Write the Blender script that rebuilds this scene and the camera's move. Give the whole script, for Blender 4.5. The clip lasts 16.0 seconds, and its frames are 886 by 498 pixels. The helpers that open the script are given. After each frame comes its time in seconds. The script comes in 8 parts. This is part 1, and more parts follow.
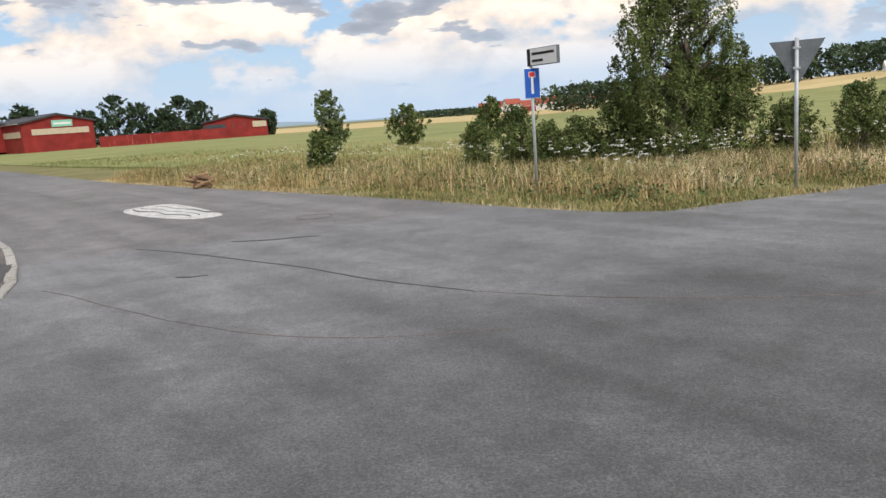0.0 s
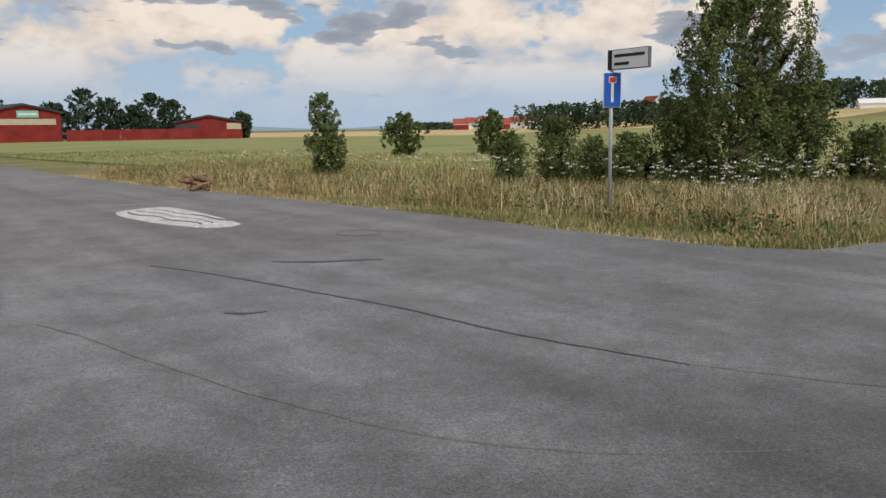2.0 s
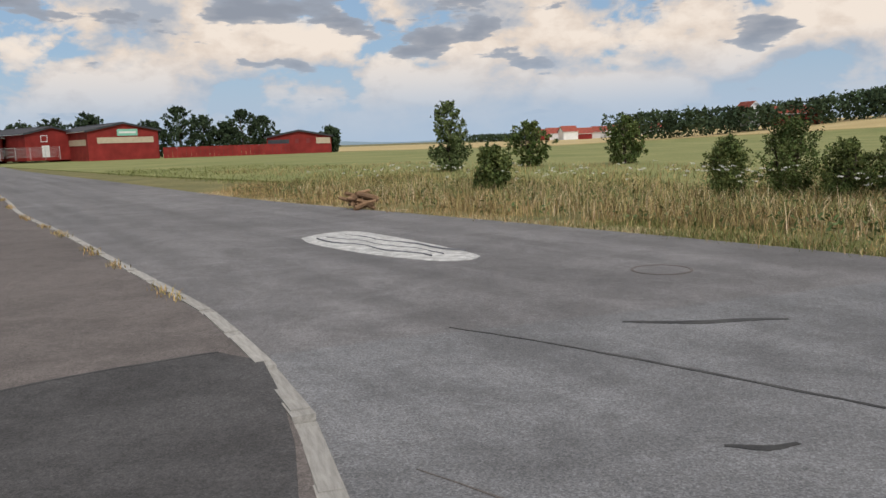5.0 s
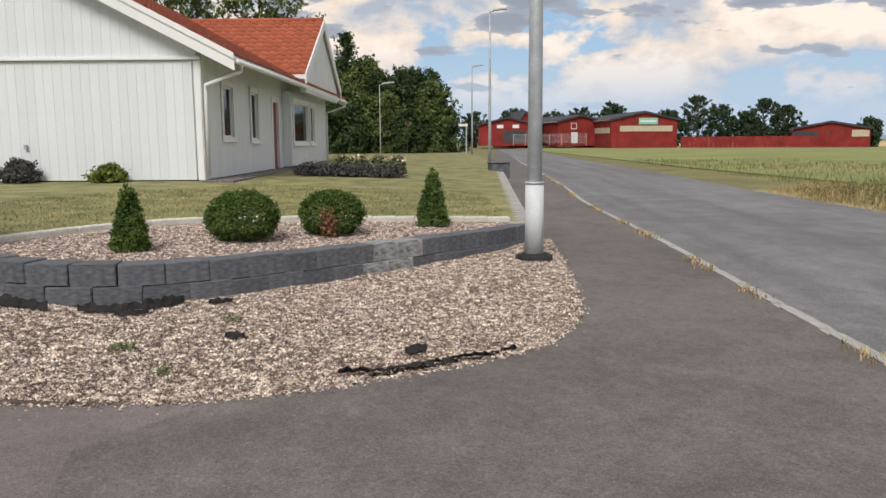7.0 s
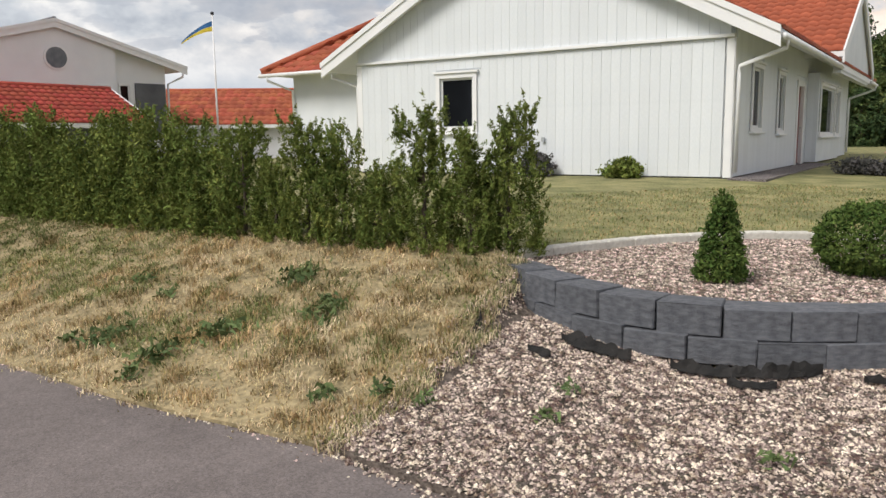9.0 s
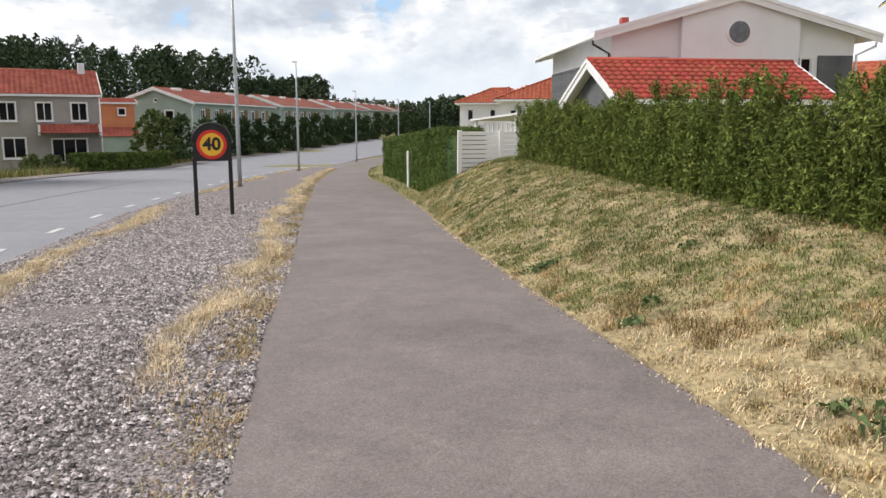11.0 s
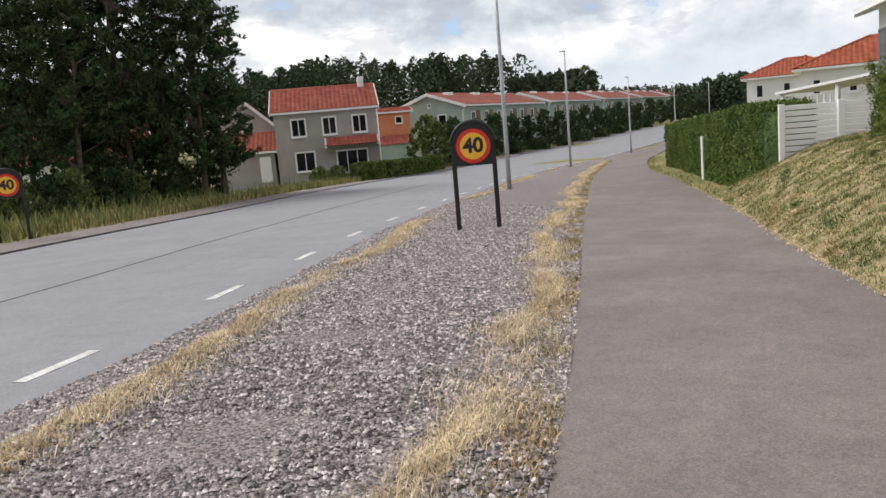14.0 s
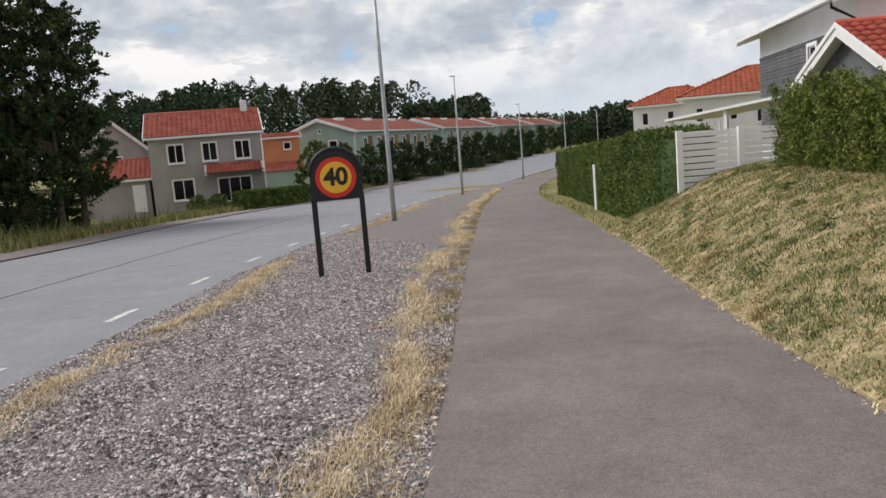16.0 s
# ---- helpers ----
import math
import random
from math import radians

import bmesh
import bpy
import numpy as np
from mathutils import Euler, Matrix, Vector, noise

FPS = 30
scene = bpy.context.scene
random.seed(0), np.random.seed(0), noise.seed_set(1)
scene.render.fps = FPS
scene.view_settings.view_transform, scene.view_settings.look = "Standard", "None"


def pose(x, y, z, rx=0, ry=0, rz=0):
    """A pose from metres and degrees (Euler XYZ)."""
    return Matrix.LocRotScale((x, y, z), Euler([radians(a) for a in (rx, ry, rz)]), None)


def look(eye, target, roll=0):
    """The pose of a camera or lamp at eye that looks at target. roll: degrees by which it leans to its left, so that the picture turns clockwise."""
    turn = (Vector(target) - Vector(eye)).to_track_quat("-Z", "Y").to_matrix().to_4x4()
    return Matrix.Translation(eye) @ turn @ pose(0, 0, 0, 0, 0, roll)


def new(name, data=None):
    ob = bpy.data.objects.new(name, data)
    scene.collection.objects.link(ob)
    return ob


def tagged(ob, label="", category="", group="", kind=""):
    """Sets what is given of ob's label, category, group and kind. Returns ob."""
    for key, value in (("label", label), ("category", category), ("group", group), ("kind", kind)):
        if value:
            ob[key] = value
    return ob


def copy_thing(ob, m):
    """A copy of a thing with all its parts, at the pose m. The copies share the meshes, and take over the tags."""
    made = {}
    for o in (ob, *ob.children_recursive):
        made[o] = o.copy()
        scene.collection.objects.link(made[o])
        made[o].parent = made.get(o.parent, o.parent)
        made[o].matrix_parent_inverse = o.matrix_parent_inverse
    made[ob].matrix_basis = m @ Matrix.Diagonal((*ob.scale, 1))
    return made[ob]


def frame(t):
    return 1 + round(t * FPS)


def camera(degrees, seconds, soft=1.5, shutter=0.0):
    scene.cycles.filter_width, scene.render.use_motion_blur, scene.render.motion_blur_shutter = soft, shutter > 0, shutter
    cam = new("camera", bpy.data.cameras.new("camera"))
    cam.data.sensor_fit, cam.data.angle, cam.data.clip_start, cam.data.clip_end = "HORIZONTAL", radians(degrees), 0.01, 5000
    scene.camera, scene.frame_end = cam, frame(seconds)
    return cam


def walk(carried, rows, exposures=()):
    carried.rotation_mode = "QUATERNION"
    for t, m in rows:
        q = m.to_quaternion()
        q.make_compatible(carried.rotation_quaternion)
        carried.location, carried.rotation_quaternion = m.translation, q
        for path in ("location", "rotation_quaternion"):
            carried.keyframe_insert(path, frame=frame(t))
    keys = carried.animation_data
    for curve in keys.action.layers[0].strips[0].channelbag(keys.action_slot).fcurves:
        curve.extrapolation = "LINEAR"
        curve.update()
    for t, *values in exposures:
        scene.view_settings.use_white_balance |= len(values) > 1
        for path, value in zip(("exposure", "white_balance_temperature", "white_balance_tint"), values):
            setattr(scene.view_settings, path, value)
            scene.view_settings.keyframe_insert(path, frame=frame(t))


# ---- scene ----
cam = camera(59.3, 16.0)
PATH = [
    (0, (0.786, 0.452, 1.683), (0.658, 2.418, 1.343), -4.1),
    (0.5, (0.309, 1.176, 1.588), (0.284, 3.143, 1.225), -3.0),
    (1, (-0.073, 1.636, 1.547), (-0.021, 3.606, 1.202), -0.5),
    (1.5, (-0.479, 2.247, 1.563), (-0.486, 4.221, 1.242), -1.2),
    (2, (-0.935, 2.716, 1.578), (-0.972, 4.692, 1.269), -0.9),
    (2.5, (-1.41, 3.285, 1.56), (-1.546, 5.262, 1.287), -1.2),
    (3, (-1.823, 3.81, 1.532), (-1.907, 5.791, 1.269), -0.1),
    (3.2, (-2.001, 3.99, 1.524), (-2.09, 5.971, 1.262), -0.3),
    (5.3, (-4.243, 5.766, 1.54), (-4.552, 7.724, 1.268), -2.8),
    (5.5, (-4.475, 5.924, 1.556), (-4.922, 7.856, 1.298), -2.3),
    (6, (-5.074, 6.347, 1.544), (-5.785, 8.195, 1.263), -0.9),
    (6.5, (-5.516, 6.626, 1.615), (-6.494, 8.345, 1.32), -0.7),
    (7, (-6.276, 7.019, 1.631), (-7.611, 8.482, 1.356), -0.4),
    (7.5, (-6.919, 7.203, 1.639), (-8.394, 8.525, 1.363), 0.6),
    (8, (-7.644, 7.307, 1.624), (-9.294, 8.415, 1.398), 1.0),
    (8.5, (-8.255, 7.33, 1.659), (-10.025, 8.226, 1.412), 0.2),
    (9, (-8.933, 7.241, 1.624), (-10.85, 7.739, 1.341), -0.7),
    (9.5, (-9.592, 6.973, 1.589), (-11.561, 7.062, 1.246), -0.6),
    (10, (-10.243, 6.711, 1.577), (-12.18, 6.348, 1.232), -1.3),
    (10.2, (-10.41, 6.587, 1.565), (-12.313, 6.064, 1.244), -0.9),
    (12.3, (-12.329, 5.158, 1.483), (-13.78, 3.841, 1.079), -2.0),
    (12.5, (-12.447, 5.022, 1.462), (-13.884, 3.69, 1.062), -2.2),
    (13, (-12.839, 4.63, 1.444), (-14.265, 3.282, 1.054), -2.5),
    (13.5, (-13.169, 4.273, 1.467), (-14.495, 2.82, 1.108), -3.6),
    (14, (-13.579, 3.802, 1.453), (-14.843, 2.282, 1.147), -4.9),
    (14.5, (-13.994, 3.442, 1.453), (-15.265, 1.92, 1.189), -4.9),
    (15, (-14.395, 3.116, 1.444), (-15.724, 1.645, 1.18), -5.3),
    (15.5, (-14.927, 2.81, 1.451), (-16.294, 1.375, 1.184), -5.6),
    (16, (-15.43, 2.573, 1.439), (-16.89, 1.232, 1.176), -4.7),
]
walk(cam, [(t, look(eye, target, roll)) for t, eye, target, roll in PATH],
     exposures=[(0.0, 0.3), (0.5, 0.1), (1.0, 0.05), (1.5, -0.05), (3.0, -0.2), (5.5, -0.08), (6.0, 0.02), (8.0, 0.12), (9.5, 0.28), (10.2, 0.38), (12.3, 0.8), (13.0, 0.57), (14.0, 0.46), (16.0, 0.24)])

# ---------------------------------------------------------------- world and light
from mathutils.geometry import delaunay_2d_cdt

SUN_EL, SUN_AZ = 46.0, 152.0  # degrees; azimuth clockwise from +y
world = bpy.data.worlds.new("sky")
scene.world = world
world.use_nodes = True
wn, wl = world.node_tree.nodes, world.node_tree.links
wn.clear()


def wnode(kind, **inputs):
    n = wn.new(kind)
    for k, v in inputs.items():
        n.inputs[k.replace("_", " ")].default_value = v
    return n


def wmath(op, a, b=None):
    n = wn.new("ShaderNodeMath")
    n.operation = op
    for i, v in enumerate((a, b)):
        if v is None:
            continue
        if isinstance(v, (int, float)):
            n.inputs[i].default_value = v
        else:
            wl.new(v, n.inputs[i])
    return n.outputs[0]


def wramp(src, stops):
    n = wn.new("ShaderNodeValToRGB")
    wl.new(src, n.inputs[0])
    while len(n.color_ramp.elements) < len(stops):
        n.color_ramp.elements.new(0.5)
    for e, (p, c) in zip(n.color_ramp.elements, stops):
        e.position, e.color = p, (*c, 1)
    return n.outputs[0]


def wmix(fac, a, b):
    n = wn.new("ShaderNodeMix")
    n.data_type = "RGBA"
    wl.new(fac, n.inputs[0])
    wl.new(a, n.inputs[6])
    wl.new(b, n.inputs[7])
    return n.outputs[2]


tc = wn.new("ShaderNodeTexCoord")
sep = wn.new("ShaderNodeSeparateXYZ")
wl.new(tc.outputs["Generated"], sep.inputs[0])


def sky_noise(scale, stretch, lift, detail, rough, distort=0.0):
    """Noise over the sky's directions; stretch flattens it, lift samples it a little higher up."""
    c = wn.new("ShaderNodeCombineXYZ")
    wl.new(sep.outputs[0], c.inputs[0])
    wl.new(sep.outputs[1], c.inputs[1])
    wl.new(wmath("ADD", wmath("MULTIPLY", sep.outputs[2], stretch), lift), c.inputs[2])
    n = wnode("ShaderNodeTexNoise", Scale=scale, Detail=detail, Roughness=rough, Distortion=distort)
    wl.new(c.outputs[0], n.inputs["Vector"])
    return n.outputs[0]


def wgrey(src, stops):
    return wramp(src, [(p, (v, v, v)) for p, v in stops])


def wcolour(r, g, b):
    n = wn.new("ShaderNodeRGB")
    n.outputs[0].default_value = (r, g, b, 1)
    return n.outputs[0]


sky = wn.new("ShaderNodeTexSky")
sky.sky_type, sky.sun_disc = "NISHITA", False
sky.sun_elevation, sky.sun_rotation = radians(SUN_EL), radians(SUN_AZ)
sky_s = wn.new("ShaderNodeVectorMath")
sky_s.operation = "SCALE"
sky_s.inputs["Scale"].default_value = 0.1
wl.new(sky.outputs[0], sky_s.inputs[0])
half = wn.new("ShaderNodeValue")
half.outputs[0].default_value = 0.6
blue = wmix(half.outputs[0], sky_s.outputs[0], wcolour(0.30, 0.46, 0.68))
# heaped clouds: crisp rims, cream sunlit heads, grey undersides
heap_a = sky_noise(6.2, 1.75, 0.31, 8, 0.52, 0.15)
heap_b = sky_noise(6.2, 1.75, 0.37, 8, 0.52, 0.15)
puff = sky_noise(26.0, 1.5, 0.0, 5, 0.6, 0.3)
south = wmath("ADD", wmath("MULTIPLY", sep.outputs[0], -0.72), wmath("MULTIPLY", sep.outputs[1], -0.69))
veil = wgrey(south, [(0.25, 0.0), (0.8, 1.0)])
cover = wmath("ADD", wmath("ADD", heap_a, wmath("MULTIPLY", wmath("SUBTRACT", puff, 0.5), 0.10)), wmath("MULTIPLY", veil, 0.10))
mask = wgrey(cover, [(0.405, 0.0), (0.44, 0.85), (0.48, 1.0)])
relief = wmath("ADD", wmath("MULTIPLY", wmath("SUBTRACT", heap_a, heap_b), 1.9), wmath("ADD", wmath("MULTIPLY", wmath("SUBTRACT", puff, 0.5), 0.55), 0.5))
body = wramp(relief, [(0.22, (0.42, 0.46, 0.53)), (0.38, (0.62, 0.60, 0.60)), (0.50, (0.80, 0.69, 0.60)), (0.66, (0.93, 0.82, 0.72))])
grey_body = wramp(relief, [(0.26, (0.40, 0.43, 0.48)), (0.46, (0.52, 0.55, 0.59)), (0.60, (0.62, 0.63, 0.65)), (0.76, (0.78, 0.77, 0.76))])
both = wmix(mask, blue, wmix(veil, body, grey_body))
# flat-based darker clouds nearer overhead
scud = wmath("ADD", sky_noise(9.5, 3.4, 0.77, 7, 0.5, 0.1), wmath("MULTIPLY", wgrey(sep.outputs[2], [(0.085, 0.0), (0.16, 1.0)]), 0.13))
scud_mask = wmath("MULTIPLY", wgrey(scud, [(0.615, 0.0), (0.645, 0.9), (0.72, 1.0)]), wmath("SUBTRACT", 1.0, wmath("MULTIPLY", veil, 0.6)))
scud_body = wramp(scud, [(0.60, (0.50, 0.52, 0.56)), (0.64, (0.36, 0.39, 0.45)), (0.74, (0.30, 0.33, 0.39))])
both = wmix(scud_mask, both, scud_body)
haze = wgrey(sep.outputs[2], [(0.0, 1.0), (0.04, 0.85), (0.075, 0.4), (0.115, 0.0)])
hazec = wmix(veil, wcolour(0.44, 0.55, 0.69), wcolour(0.55, 0.59, 0.64))
out_sky = wmix(haze, both, hazec)
bg = wn.new("ShaderNodeBackground")
bg.inputs[1].default_value = 1.05
wl.new(out_sky, bg.inputs[0])
wo = wn.new("ShaderNodeOutputWorld")
wl.new(bg.outputs[0], wo.inputs[0])

sun_data = bpy.data.lights.new("sun", "SUN")
sun_data.energy, sun_data.angle, sun_data.color = 2.55, radians(24), (1.0, 0.955, 0.885)
sun = new("sun", sun_data)
az, el = radians(SUN_AZ), radians(SUN_EL)
sun.matrix_world = look((0, 0, 60), (-math.sin(az) * math.cos(el) * 10, -math.cos(az) * math.cos(el) * 10, 60 - math.sin(el) * 10))

# ---------------------------------------------------------------- materials


def material(name, dark, light, scale=3.0, rough=0.85, bump=0.2, fine=60.0, metal=0.0, vary=0.0, stain=0.0, fine_mix=0.35, bump_d=0.01, spec=0.4, contrast=0.14):
    """Two scales of noise between two colours; vary: by object or island; stain: broad darker patches."""
    m = bpy.data.materials.new(name)
    m.use_nodes = True
    n, l = m.node_tree.nodes, m.node_tree.links
    b = n["Principled BSDF"]
    b.inputs["Roughness"].default_value, b.inputs["Metallic"].default_value = rough, metal
    b.inputs["Specular IOR Level"].default_value = spec
    co = n.new("ShaderNodeTexCoord")
    big, small = n.new("ShaderNodeTexNoise"), n.new("ShaderNodeTexNoise")
    big.inputs["Scale"].default_value, big.inputs["Detail"].default_value = scale, 5
    small.inputs["Scale"].default_value, small.inputs["Detail"].default_value = fine, 3
    l.new(co.outputs["Object"], big.inputs["Vector"])
    l.new(co.outputs["Object"], small.inputs["Vector"])
    mix = n.new("ShaderNodeMix")
    mix.inputs[0].default_value = fine_mix
    l.new(big.outputs[0], mix.inputs[2])
    l.new(small.outputs[0], mix.inputs[3])
    ramp = n.new("ShaderNodeValToRGB")
    ramp.color_ramp.elements[0].position, ramp.color_ramp.elements[1].position = 0.5 - contrast, 0.5 + contrast
    ramp.color_ramp.elements[0].color, ramp.color_ramp.elements[1].color = (*dark, 1), (*light, 1)
    l.new(mix.outputs[0], ramp.inputs[0])
    col = ramp.outputs[0]
    if stain:
        st = n.new("ShaderNodeTexNoise")
        st.inputs["Scale"].default_value, st.inputs["Detail"].default_value, st.inputs["Distortion"].default_value = scale * 0.22, 4, 1.2
        l.new(co.outputs["Object"], st.inputs["Vector"])
        sr = n.new("ShaderNodeValToRGB")
        sr.color_ramp.elements[0].position, sr.color_ramp.elements[1].position = 0.4, 0.62
        k = 1 - stain
        sr.color_ramp.elements[0].color, sr.color_ramp.elements[1].color = (k, k, k, 1), (1, 1, 1, 1)
        l.new(st.outputs[0], sr.inputs[0])
        mul = n.new("ShaderNodeMix")
        mul.data_type, mul.blend_type = "RGBA", "MULTIPLY"
        mul.inputs[0].default_value = 1
        l.new(col, mul.inputs[6])
        l.new(sr.outputs[0], mul.inputs[7])
        col = mul.outputs[2]
    if vary:
        info, geo = n.new("ShaderNodeObjectInfo"), n.new("ShaderNodeNewGeometry")
        add = n.new("ShaderNodeMath")
        add.operation = "ADD"
        l.new(info.outputs["Random"], add.inputs[0])
        l.new(geo.outputs["Random Per Island"], add.inputs[1])
        fr = n.new("ShaderNodeMath")
        fr.operation = "FRACT"
        l.new(add.outputs[0], fr.inputs[0])
        mr = n.new("ShaderNodeMapRange")
        mr.inputs["To Min"].default_value, mr.inputs["To Max"].default_value = 1 - vary, 1 + vary
        l.new(fr.outputs[0], mr.inputs[0])
        hsv = n.new("ShaderNodeHueSaturation")
        l.new(mr.outputs[0], hsv.inputs["Value"])
        hr = n.new("ShaderNodeMapRange")
        hr.inputs["To Min"].default_value, hr.inputs["To Max"].default_value = 0.5 - vary * 0.05, 0.5 + vary * 0.05
        l.new(geo.outputs["Random Per Island"], hr.inputs[0])
        l.new(hr.outputs[0], hsv.inputs["Hue"])
        l.new(col, hsv.inputs["Color"])
        col = hsv.outputs[0]
    l.new(col, b.inputs["Base Color"])
    if bump:
        bp = n.new("ShaderNodeBump")
        bp.inputs["Strength"].default_value, bp.inputs["Distance"].default_value = bump, bump_d
        l.new(mix.outputs[0], bp.inputs["Height"])
        l.new(bp.outputs[0], b.inputs["Normal"])
    return m


def glass_material(name, tint=(0.008, 0.009, 0.011)):
    m = bpy.data.materials.new(name)
    m.use_nodes = True
    b = m.node_tree.nodes["Principled BSDF"]
    b.inputs["Base Color"].default_value = (*tint, 1)
    b.inputs["Roughness"].default_value = 0.06
    b.inputs["Specular IOR Level"].default_value = 0.22
    return m


def asphalt(name, dark, light, mottle, rough=0.78, spec=0.3, grit=150.0, speck=0.5):
    """Rolled asphalt: fine stone grit, pale and dark specks, broad mottling."""
    m = bpy.data.materials.new(name)
    m.use_nodes = True
    n, l = m.node_tree.nodes, m.node_tree.links
    b = n["Principled BSDF"]
    b.inputs["Roughness"].default_value, b.inputs["Specular IOR Level"].default_value = rough, spec
    co = n.new("ShaderNodeTexCoord")

    def noise(scale, detail, roughness, distortion=0.0):
        t = n.new("ShaderNodeTexNoise")
        for key, v in (("Scale", scale), ("Detail", detail), ("Roughness", roughness), ("Distortion", distortion)):
            t.inputs[key].default_value = v
        l.new(co.outputs["Object"], t.inputs["Vector"])
        return t.outputs[0]

    def spread(src, lo, hi, to_lo, to_hi):
        r = n.new("ShaderNodeMapRange")
        for i, v in enumerate((lo, hi, to_lo, to_hi)):
            r.inputs[i + 1].default_value = v
        l.new(src, r.inputs[0])
        return r.outputs[0]

    def times(p, q):
        t = n.new("ShaderNodeMath")
        t.operation = "MULTIPLY"
        l.new(p, t.inputs[0])
        l.new(q, t.inputs[1])
        return t.outputs[0]

    stone = n.new("ShaderNodeTexVoronoi")
    stone.inputs["Scale"].default_value = grit
    l.new(co.outputs["Object"], stone.inputs["Vector"])
    tint = n.new("ShaderNodeSeparateColor")
    l.new(stone.outputs["Color"], tint.inputs[0])
    ramp = n.new("ShaderNodeValToRGB")
    ramp.color_ramp.elements[0].color, ramp.color_ramp.elements[1].color = (*dark, 1), (*light, 1)
    l.new(spread(noise(grit * 0.45, 4, 0.7), 0.33, 0.67, 0.0, 1.0), ramp.inputs[0])
    f = times(spread(tint.outputs[0], 0.0, 1.0, 1 - speck * 0.5, 1 + speck * 0.5), spread(noise(1.5, 7, 0.66, 0.6), 0.34, 0.66, 1 - mottle, 1 + mottle))
    f = times(f, spread(noise(0.33, 4, 0.6, 0.8), 0.36, 0.64, 1 - mottle * 0.7, 1 + mottle * 0.7))
    f = times(f, spread(noise(9.0, 6, 0.75), 0.32, 0.68, 1 - mottle * 0.9, 1 + mottle * 0.9))
    f = times(f, spread(noise(38.0, 3, 0.7), 0.32, 0.68, 1 - mottle, 1 + mottle))
    mul = n.new("ShaderNodeMix")
    mul.data_type, mul.blend_type = "RGBA", "MULTIPLY"
    mul.inputs[0].default_value = 1
    l.new(ramp.outputs[0], mul.inputs[6])
    l.new(f, mul.inputs[7])
    l.new(mul.outputs[2], b.inputs["Base Color"])
    bp = n.new("ShaderNodeBump")
    bp.inputs["Strength"].default_value, bp.inputs["Distance"].default_value = 0.22, 0.003
    l.new(stone.outputs["Distance"], bp.inputs["Height"])
    l.new(bp.outputs[0], b.inputs["Normal"])
    return m


M = {}
M["asphalt"] = asphalt("asphalt_worn", (0.108, 0.108, 0.112), (0.178, 0.178, 0.184), 0.2, 0.62, 0.45, 120, 0.75)
street_nodes = M["asphalt"].node_tree
wb = street_nodes.nodes["Principled BSDF"]
wsrc = wb.inputs["Base Color"].links[0].from_socket
wco = street_nodes.nodes.new("ShaderNodeTexCoord")
wsep = street_nodes.nodes.new("ShaderNodeSeparateXYZ")
street_nodes.links.new(wco.outputs["Object"], wsep.inputs[0])
wnoise = street_nodes.nodes.new("ShaderNodeTexNoise")
wnoise.inputs["Scale"].default_value, wnoise.inputs["Detail"].default_value = 0.9, 6
street_nodes.links.new(wco.outputs["Object"], wnoise.inputs["Vector"])


def street_math(op, a, b):
    n = street_nodes.nodes.new("ShaderNodeMath")
    n.operation = op
    for k, v in enumerate((a, b)):
        if isinstance(v, (int, float)):
            n.inputs[k].default_value = v
        else:
            street_nodes.links.new(v, n.inputs[k])
    return n.outputs[0]


# darker tone south-east of a ragged line across the crossing, weaker westwards
wdist = street_math("SUBTRACT", street_math("MULTIPLY", wsep.outputs[0], 0.3), street_math("MULTIPLY", wsep.outputs[1], 0.954))
wdist = street_math("ADD", wdist, street_math("MULTIPLY", wnoise.outputs[0], 2.2))
wrange = street_nodes.nodes.new("ShaderNodeMapRange")
wrange.inputs["From Min"].default_value, wrange.inputs["From Max"].default_value = -7.4, -4.9
wrange.inputs["To Min"].default_value, wrange.inputs["To Max"].default_value = 0.0, 0.46
street_nodes.links.new(wdist, wrange.inputs[0])
weast = street_math("SUBTRACT", street_math("MULTIPLY", wsep.outputs[0], 0.85), street_math("MULTIPLY", wsep.outputs[1], 0.53))
weast = street_math("ADD", weast, street_math("MULTIPLY", wnoise.outputs[0], 2.2))
weast_r = street_nodes.nodes.new("ShaderNodeMapRange")
weast_r.inputs["From Min"].default_value, weast_r.inputs["From Max"].default_value = -4.6, -1.2
weast_r.inputs["To Min"].default_value, weast_r.inputs["To Max"].default_value = 0.3, 1.0
street_nodes.links.new(weast, weast_r.inputs[0])
wtone = street_math("SUBTRACT", 1.1, street_math("MULTIPLY", wrange.outputs[0], weast_r.outputs[0]))
# faint lengthwise wheel tracks along the north road
track = street_nodes.nodes.new("ShaderNodeMapping")
track.vector_type = "TEXTURE"
track.inputs["Rotation"].default_value = (0, 0, radians(39))
track.inputs["Scale"].default_value = (0.67, 20.0, 1.0)
street_nodes.links.new(wco.outputs["Object"], track.inputs["Vector"])
tnoise = street_nodes.nodes.new("ShaderNodeTexNoise")
tnoise.inputs["Scale"].default_value, tnoise.inputs["Detail"].default_value = 1.0, 3
street_nodes.links.new(track.outputs[0], tnoise.inputs["Vector"])
trange = street_nodes.nodes.new("ShaderNodeMapRange")
trange.inputs["From Min"].default_value, trange.inputs["From Max"].default_value = 0.3, 0.7
trange.inputs["To Min"].default_value, trange.inputs["To Max"].default_value = 0.74, 1.22
street_nodes.links.new(tnoise.outputs[0], trange.inputs[0])
wboth = street_math("MULTIPLY", wtone, trange.outputs[0])
wmul = street_nodes.nodes.new("ShaderNodeMix")
wmul.data_type, wmul.blend_type = "RGBA", "MULTIPLY"
wmul.inputs[0].default_value = 1
street_nodes.links.new(wsrc, wmul.inputs[6])
